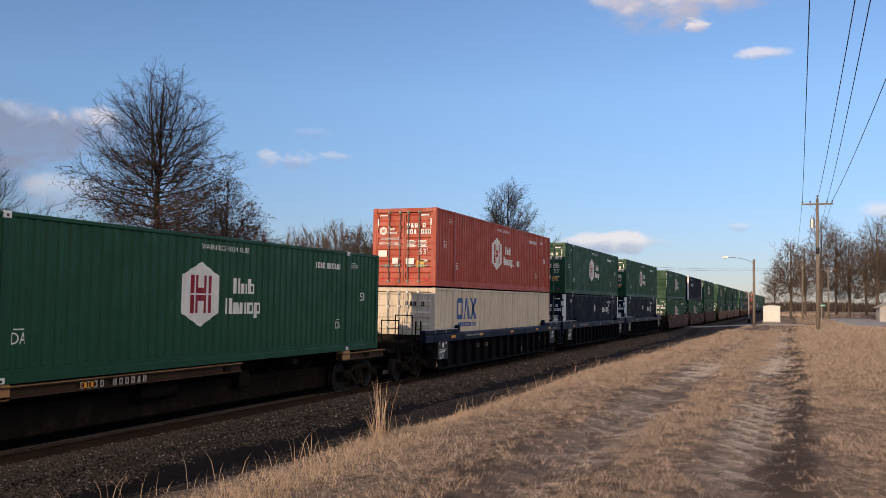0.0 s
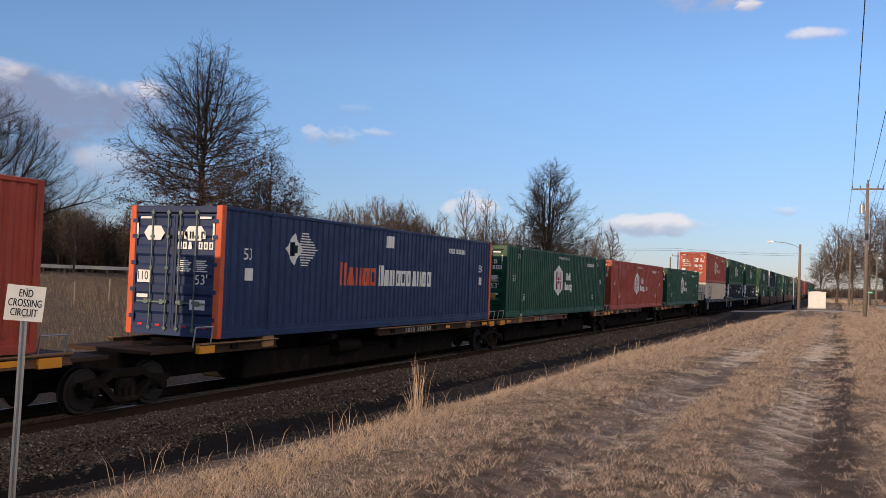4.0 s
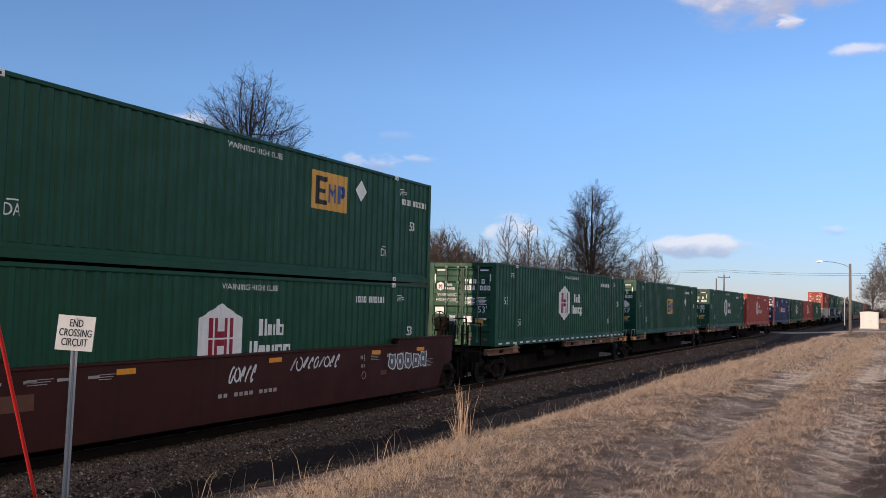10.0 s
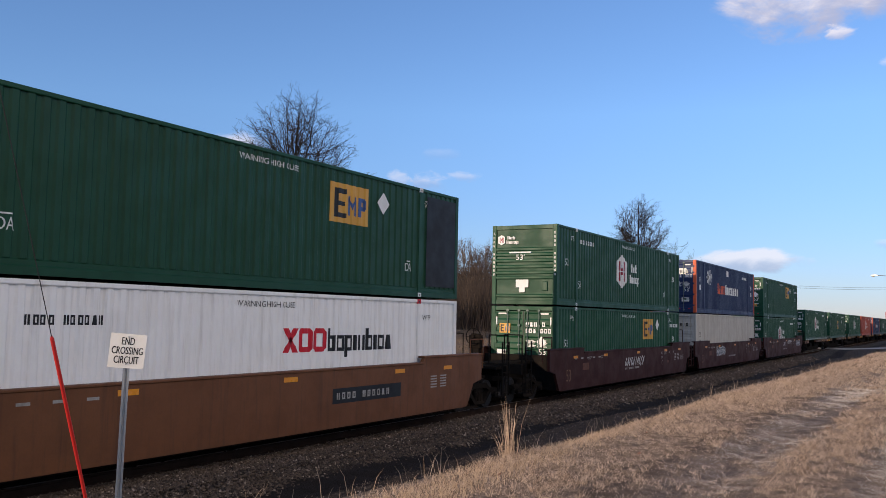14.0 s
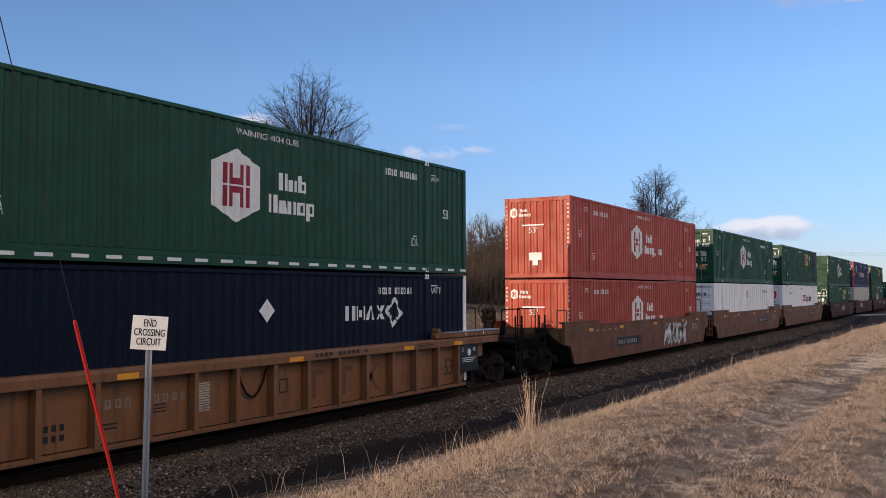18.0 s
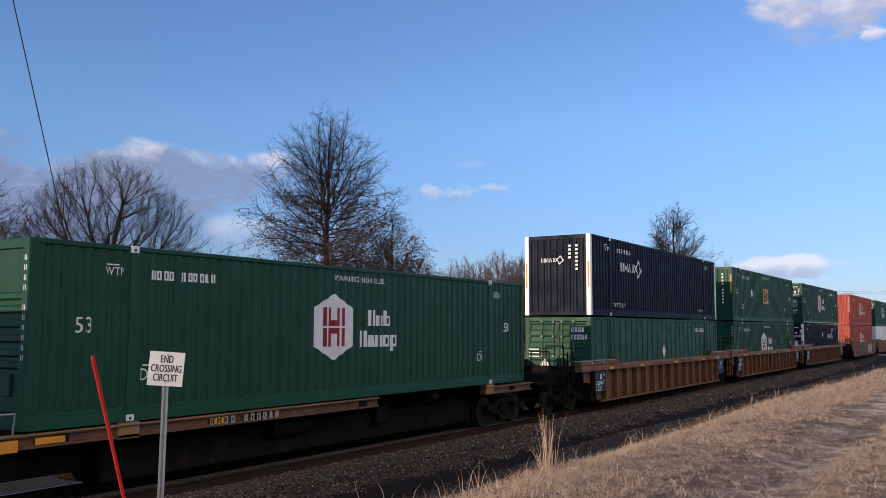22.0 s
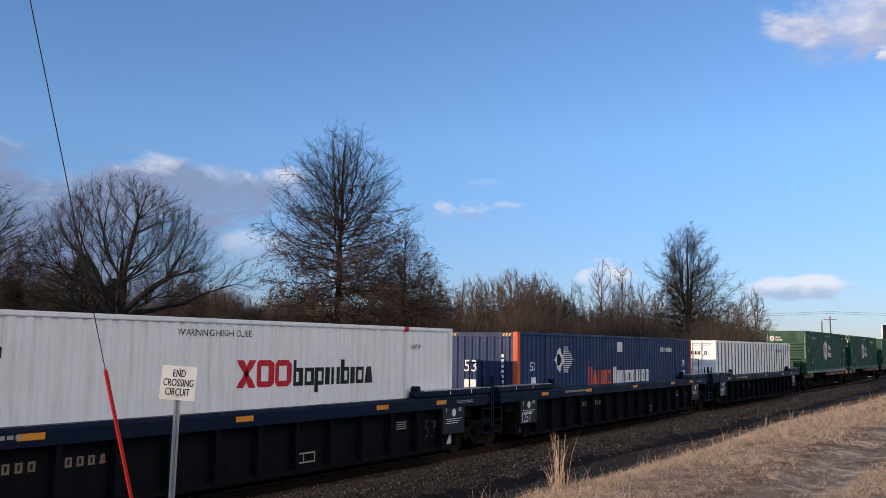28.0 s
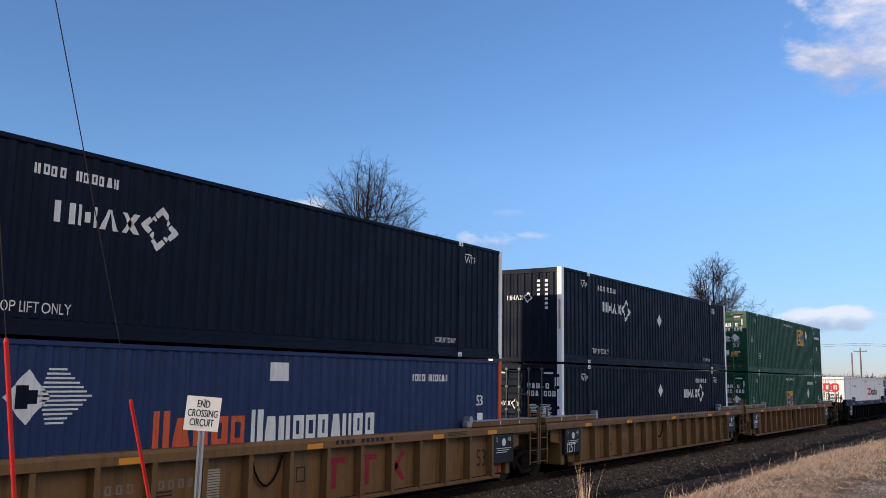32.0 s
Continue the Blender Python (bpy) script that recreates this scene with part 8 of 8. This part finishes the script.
def build_poles():
    _, top = utility_pole(1.68, 80.0, 11.0, 1.22, "weathered wooden utility pole with crossarm and transformer", guard=True)
    utility_pole(1.0, 163.0, 9.8, 1.25, "weathered wooden utility pole beyond the road", False)
    utility_pole(5.2, 168.0, 9.2, 1.25, "weathered wooden utility pole beyond the road", False)
    utility_pole(-28.4, 170.0, 9.0, 1.1, "distant wooden utility pole with a crossarm", False)
    utility_pole(-29.8, 170.0, 8.2, 0, "distant plain wooden pole beside another", False)
    zc = top - 0.22
    # the line passes overhead to the right of the eye
    for px, ex, ez in ((-1.15, 0.34, 10.2), (0.0, 1.48, 10.3), (0.76, 1.72, 10.2), (1.15, 3.1, 10.1)):
        cable("power_cable", (1.68 + px, 79.86, zc), (ex, 8.0, ez), 0.55, 0.016, "dark overhead power cable on insulators")
        cable("power_cable", (1.68 + px, 79.86, zc), (1.0 + px * 1.05, 162.86, 8.75), 0.7, 0.014, "dark overhead power cable on insulators")
        cable("power_cable", (ex, 8.0, ez), (ex + 1.0, -40.0, ez + 0.2), 0.3, 0.016, "dark overhead power cable on insulators", 6)
    for dz in (0.0, 0.35):
        cable("road_cable", (-110, 172, 8.3 + dz), (-28.4, 169.9, 8.35 + dz), 0.7, 0.02, "thin cable slung along the crossing road")
        cable("road_cable", (-28.4, 169.9, 8.35 + dz), (5.2, 167.9, 8.2 + dz), 0.5, 0.02, "thin cable slung along the crossing road")


build_poles()


def build_street_lamp():
    x, y = -4.35, 104.0
    z = float(ground_z(x, y))
    root = thing("street_lamp", "wooden street lamp pole with a long curved metal arm", "street lamp", at=Matrix.Translation((x, y, z)))
    put("pole", root, POLE_WOOD, Geo().cyl((0, 0, -0.3), (0, 0, 7.35), 0.17, 0.12, 12), smooth=True)
    put("arm", root, STEEL, Geo().tube([(0, 0, 6.9), (-0.6, 0, 7.25), (-1.5, 0, 7.5), (-2.5, 0, 7.6), (-2.75, 0, 7.6)], 0.035, 6))
    put("lamp_head", root, STEEL, Geo().prism([(-3.35, 7.52), (-2.7, 7.54), (-2.65, 7.64), (-2.9, 7.72), (-3.25, 7.68), (-3.38, 7.58)], 1, -0.13, 0.13))
    put("lens", root, CREAM, Geo().cyl((-3.1, 0, 7.44), (-3.1, 0, 7.53), 0.08, 0.14, 12))


build_street_lamp()


def build_cabinet():
    x, y = -3.05, 126.5
    z = float(ground_z(x, y))
    root = thing("signal_cabinet", "white steel crossing-signal cabinet on the ground", "equipment cabinet", at=Matrix.Translation((x, y, z - 0.03)))
    put("base", root, CONCRETE, Geo().box(-1.2, 1.2, -0.9, 0.9, -0.2, 0.12, 0.02))
    put("body", root, BOX_WHITE, Geo().box(-1.05, 1.05, -0.75, 0.75, 0.12, 2.12, 0.02))
    put("roof", root, BOX_WHITE, Geo().prism([(-1.15, 2.12), (1.15, 2.12), (1.15, 2.18), (0, 2.30), (-1.15, 2.18)], 1, -0.85, 0.85))
    put("door", root, BOX_WHITE, Geo().box(0.05, 0.95, -0.785, -0.75, 0.2, 2.05, 0.01))
    put("door_handle", root, STEEL, Geo().box(0.14, 0.20, -0.83, -0.785, 1.0, 1.2, 0.01))
    x, y = -6.05, 128.5
    z = float(ground_z(x, y))
    root = thing("crossing_signal", "crossing signal mast with crossbuck seen from behind", "crossing signal", at=Matrix.Translation((x, y, z)))
    put("mast", root, STEEL, Geo().cyl((0, 0, -0.2), (0, 0, 4.4), 0.07, n=10))
    put("base", root, BLACKENED, Geo().cyl((0, 0, -0.1), (0, 0, 0.6), 0.2, 0.16, 10))
    for s in (1, -1):
        a = Matrix.Translation((0, 0.1, 3.9)) @ Matrix.Rotation(s * math.pi / 4, 4, "Y")
        put("crossbuck_blade", root, DKPOST, Geo().box(-0.6, 0.6, 0.02 * s, 0.02 * s + 0.015, -0.115, 0.115), at=a)
        put("lamp_unit", root, PANEL_K, Geo().cyl((s * 0.42, -0.1, 2.7), (s * 0.42, 0.12, 2.7), 0.30, n=16).cyl((s * 0.42, 0.12, 2.7), (s * 0.42, 0.4, 2.72), 0.14, 0.15, 12), label="black signal lamp with round backing disc")
    x, y = 3.6, 149.0
    z = float(ground_z(x, y))
    root = thing("street_sign", "small green street sign on a thin post", "sign", at=Matrix.Translation((x, y, z)))
    put("post", root, STEEL, Geo().cyl((0, 0, -0.2), (0, 0, 2.5), 0.03, n=8))
    put("name_plate", root, SIGN_GREEN, Geo().box(-0.6, 0.6, -0.015, 0.015, 2.2, 2.55, 0.005))
    put("name_bars", root, DECAL_W, Geo().box(-0.45, 0.45, -0.021, -0.017, 2.33, 2.42))


build_cabinet()


def build_shed():
    shed = thing("shed", "grey gabled shed beyond the street", "shed", at=Matrix.Translation((15.3, 152.0, float(ground_z(15.3, 152.0)) - 0.1)))
    put("wall", shed, CONCRETE, Geo().prism([(-3.6, 0), (3.6, 0), (3.6, 2.3), (0, 4.1), (-3.6, 2.3)], 1, -3.0, 3.0))
    for k in (1, -1):
        put("roof", shed, ASPHALT, Geo().prism([(0, 4.18), (k * 4.0, 2.18), (k * 4.0, 2.30), (0, 4.32)], 1, -3.3, 3.3), label="grey shingled roof slope")
    x, y = -6.1, 91.5
    g = Geo()
    r = random.Random(3)
    rings = [[(0.5 * q * math.cos(a) * r.uniform(0.8, 1.2), 0.35 * q * math.sin(a) * r.uniform(0.8, 1.2), h) for a in [6.283 * i / 9 for i in range(9)]] for q, h in ((1.0, -0.05), (0.85, 0.12), (0.5, 0.24), (0.08, 0.27))]
    for k in range(3):
        g.add(rings[k] + rings[k + 1], [(i, (i + 1) % 9, 9 + (i + 1) % 9, 9 + i) for i in range(9)])
    lump = put("dirt_clod", None, TIE, g, at=Matrix.Translation((x, y, float(ground_z(x, y)))))
    tagged(lump, "dark lump of soil beside the crossing", "soil")


build_shed()


def build_circuit_sign():
    dist = 8.4
    x, y = -dist * math.sin(radians(49.5)), dist * math.cos(radians(49.5))
    z = float(ground_z(x, y))
    root = thing("circuit_sign", "square white metal track sign on a leaning steel post", "sign", at=Matrix.Translation((x, y, EYE - 0.36)) @ Matrix.Rotation(radians(52.0), 4, "Z") @ Matrix.Rotation(radians(4.3), 4, "Y"))
    h = 0.152
    put("plate", root, SIGN_WHITE, Geo().box(-h, h, -0.002, 0.002, -h, h))
    drop = EYE - 0.36 - z + 0.3
    put("post", root, STEEL, Geo().prism([(-0.028, 0.006), (-0.028, 0.012), (-0.012, 0.03), (0.012, 0.03), (0.028, 0.012), (0.028, 0.006), (0.010, 0.006), (0.006, 0.022), (-0.006, 0.022), (-0.010, 0.006)], 2, -drop, 0.145), at=Matrix.Rotation(radians(-3.5), 4, "Y"))
    for zz in (-0.115, 0.125):
        put("bolt", root, STEEL, Geo().cyl((0, -0.012, zz), (0, 0.0, zz), 0.008, n=6))
    g = Geo()
    for words, base in (("END", 0.055), ("CROSSING", -0.028), ("CIRCUIT", -0.110)):
        tris, width = letters(words)
        high, sq = 0.064, 0.60
        for tri in tris:
            for bold in (-0.0011, 0.0011):
                g.add([((px - width / 2) * high * sq + bold, -0.0035 - 0.1 * abs(bold) * (bold > 0), base + pz * high) for px, pz in tri], [(0, 1, 2)])
    put("black_lettering", root, DECAL_K, g)


build_circuit_sign()


def guy(name_label, foot, top, guard_len):
    """A guy wire from an anchor in the ground up to a pole behind the eye, with a red guard on its lower end."""
    foot, top = Vector(foot), Vector(top)
    d = (top - foot).normalized()
    root = thing("guy_wire", name_label, "guy wire", "guy wires", at=Matrix.Translation(foot))
    put("strand", root, WIRE, Geo().cyl((0, 0, 0), top - foot, 0.0035, n=6))
    put("guard", root, GUARD_RED, Geo().cyl(d * 0.05, d * (0.05 + guard_len), 0.0135, n=10).cyl(d * (0.05 + guard_len), d * (0.07 + guard_len), 0.0135, 0.007, 10))
    put("anchor_rod", root, STEEL, Geo().cyl(d * -0.4, d * 0.12, 0.012, n=6))


def build_guys():
    def ray(az, el, dist):
        return Vector((-dist * math.sin(radians(az)) * math.cos(radians(el)), dist * math.cos(radians(az)) * math.cos(radians(el)), EYE + dist * math.sin(radians(el))))
    for words, low, high, guard_el in (("steel guy wire with a red plastic guard", ray(51.88, -9.25, 7.3), ray(59.12, 19.6, 5.7), -1.67),
                                       ("second steel guy wire with a red plastic guard", ray(59.67, -7.16, 5.9), ray(61.62, 8.29, 5.35), 1.79)):
        d = (high - low).normalized()
        foot = low - d * ((low.z - float(ground_z(low.x, low.y))) / d.z)
        reach = 0.0
        while True:
            p = foot + d * reach
            if math.degrees(math.atan2(p.z - EYE, math.hypot(p.x, p.y))) > guard_el:
                break
            reach += 0.01
        guy(words, foot, high + d * 6.0, reach - 0.07)


build_guys()


def build_fence():
    root = thing("guard_rail", "pale steel guard rail on posts along a far road", "guard rail")
    a, b = Vector(stand(66, 92, 0)), Vector(stand(36, 92, 0))
    n = 26
    for i in range(n + 1):
        p = a.lerp(b, i / n)
        p.z = float(ground_z(p.x, p.y))
        put("post", root, POLE_WOOD, lambda: Geo().box(-0.08, 0.08, -0.08, 0.08, -0.2, 0.72, 0.01), "fpost", at=Matrix.Translation(p))
    g = Geo()
    for i in range(n + 1):
        p = a.lerp(b, i / n)
        p.z = float(ground_z(p.x, p.y))
        g.v += [tuple(p + Vector(q)) for q in ((0.1, -0.1, 0.42), (0.1, -0.1, 0.74), (0.04, -0.04, 0.74), (0.04, -0.04, 0.42))]
    for i in range(n):
        g.f += [(4 * i + k, 4 * i + 4 + k, 4 * i + 4 + (k + 1) % 4, 4 * i + (k + 1) % 4) for k in range(4)]
    put("rail_beam", root, BOX_WHITE, g)
    rnd = random.Random(4)
    for i, (az, dist) in enumerate(((55.5, 52), (50.2, 55), (46.8, 50), (44.9, 52), (43.8, 49), (40.6, 54), (57.8, 50))):
        x, y, z = stand(az, dist, 0.0)
        post = thing("fence_post", "grey wooden fence post in the dead brush", "fence post", "fence posts", at=Matrix.Translation((x, y, z)))
        put("post", post, POLE_WOOD, Geo().cyl((0, 0, -0.3), (rnd.uniform(-0.05, 0.05), 0, rnd.uniform(1.0, 1.4)), 0.07, 0.06, 8))


build_fence()


def build_leaves():
    rnd = random.Random(19)
    first = None
    for i in range(15):
        y = rnd.uniform(5.2, 16)
        x = rnd.uniform(-4.6, -1.2) if i < 9 else rnd.uniform(-4.4, 3.5)
        m = Matrix.Translation((x, y, float(ground_z(x, y)) + 0.05)) @ Euler((rnd.uniform(-0.6, 0.6), rnd.uniform(-0.6, 0.6), rnd.uniform(0, 6))).to_matrix().to_4x4() @ Matrix.Scale(rnd.uniform(0.55, 0.8), 4)
        if first is None:
            g = Geo()
            pts = [(0, -0.055, 0), (0.022, -0.03, 0.006), (0.05, -0.025, 0.02), (0.028, 0.0, 0.008), (0.045, 0.03, 0.022), (0.016, 0.028, 0.008), (0, 0.062, 0.012), (-0.016, 0.028, 0.008), (-0.045, 0.03, 0.022), (-0.028, 0.0, 0.008), (-0.05, -0.025, 0.02), (-0.022, -0.03, 0.006)]
            g.add([(0, 0, 0), *pts, (0, -0.09, 0.01)], [(0, j + 1, (j + 1) % 12 + 1) for j in range(12)] + [(1, 13, 2)])
            first = put("fallen_leaf", None, LEAF_DRY, g, at=m)
            tagged(first, "curled russet oak leaf lying on dry grass", "leaf", "fallen leaves")
        else:
            copy_thing(first, m)


build_leaves()

motions()
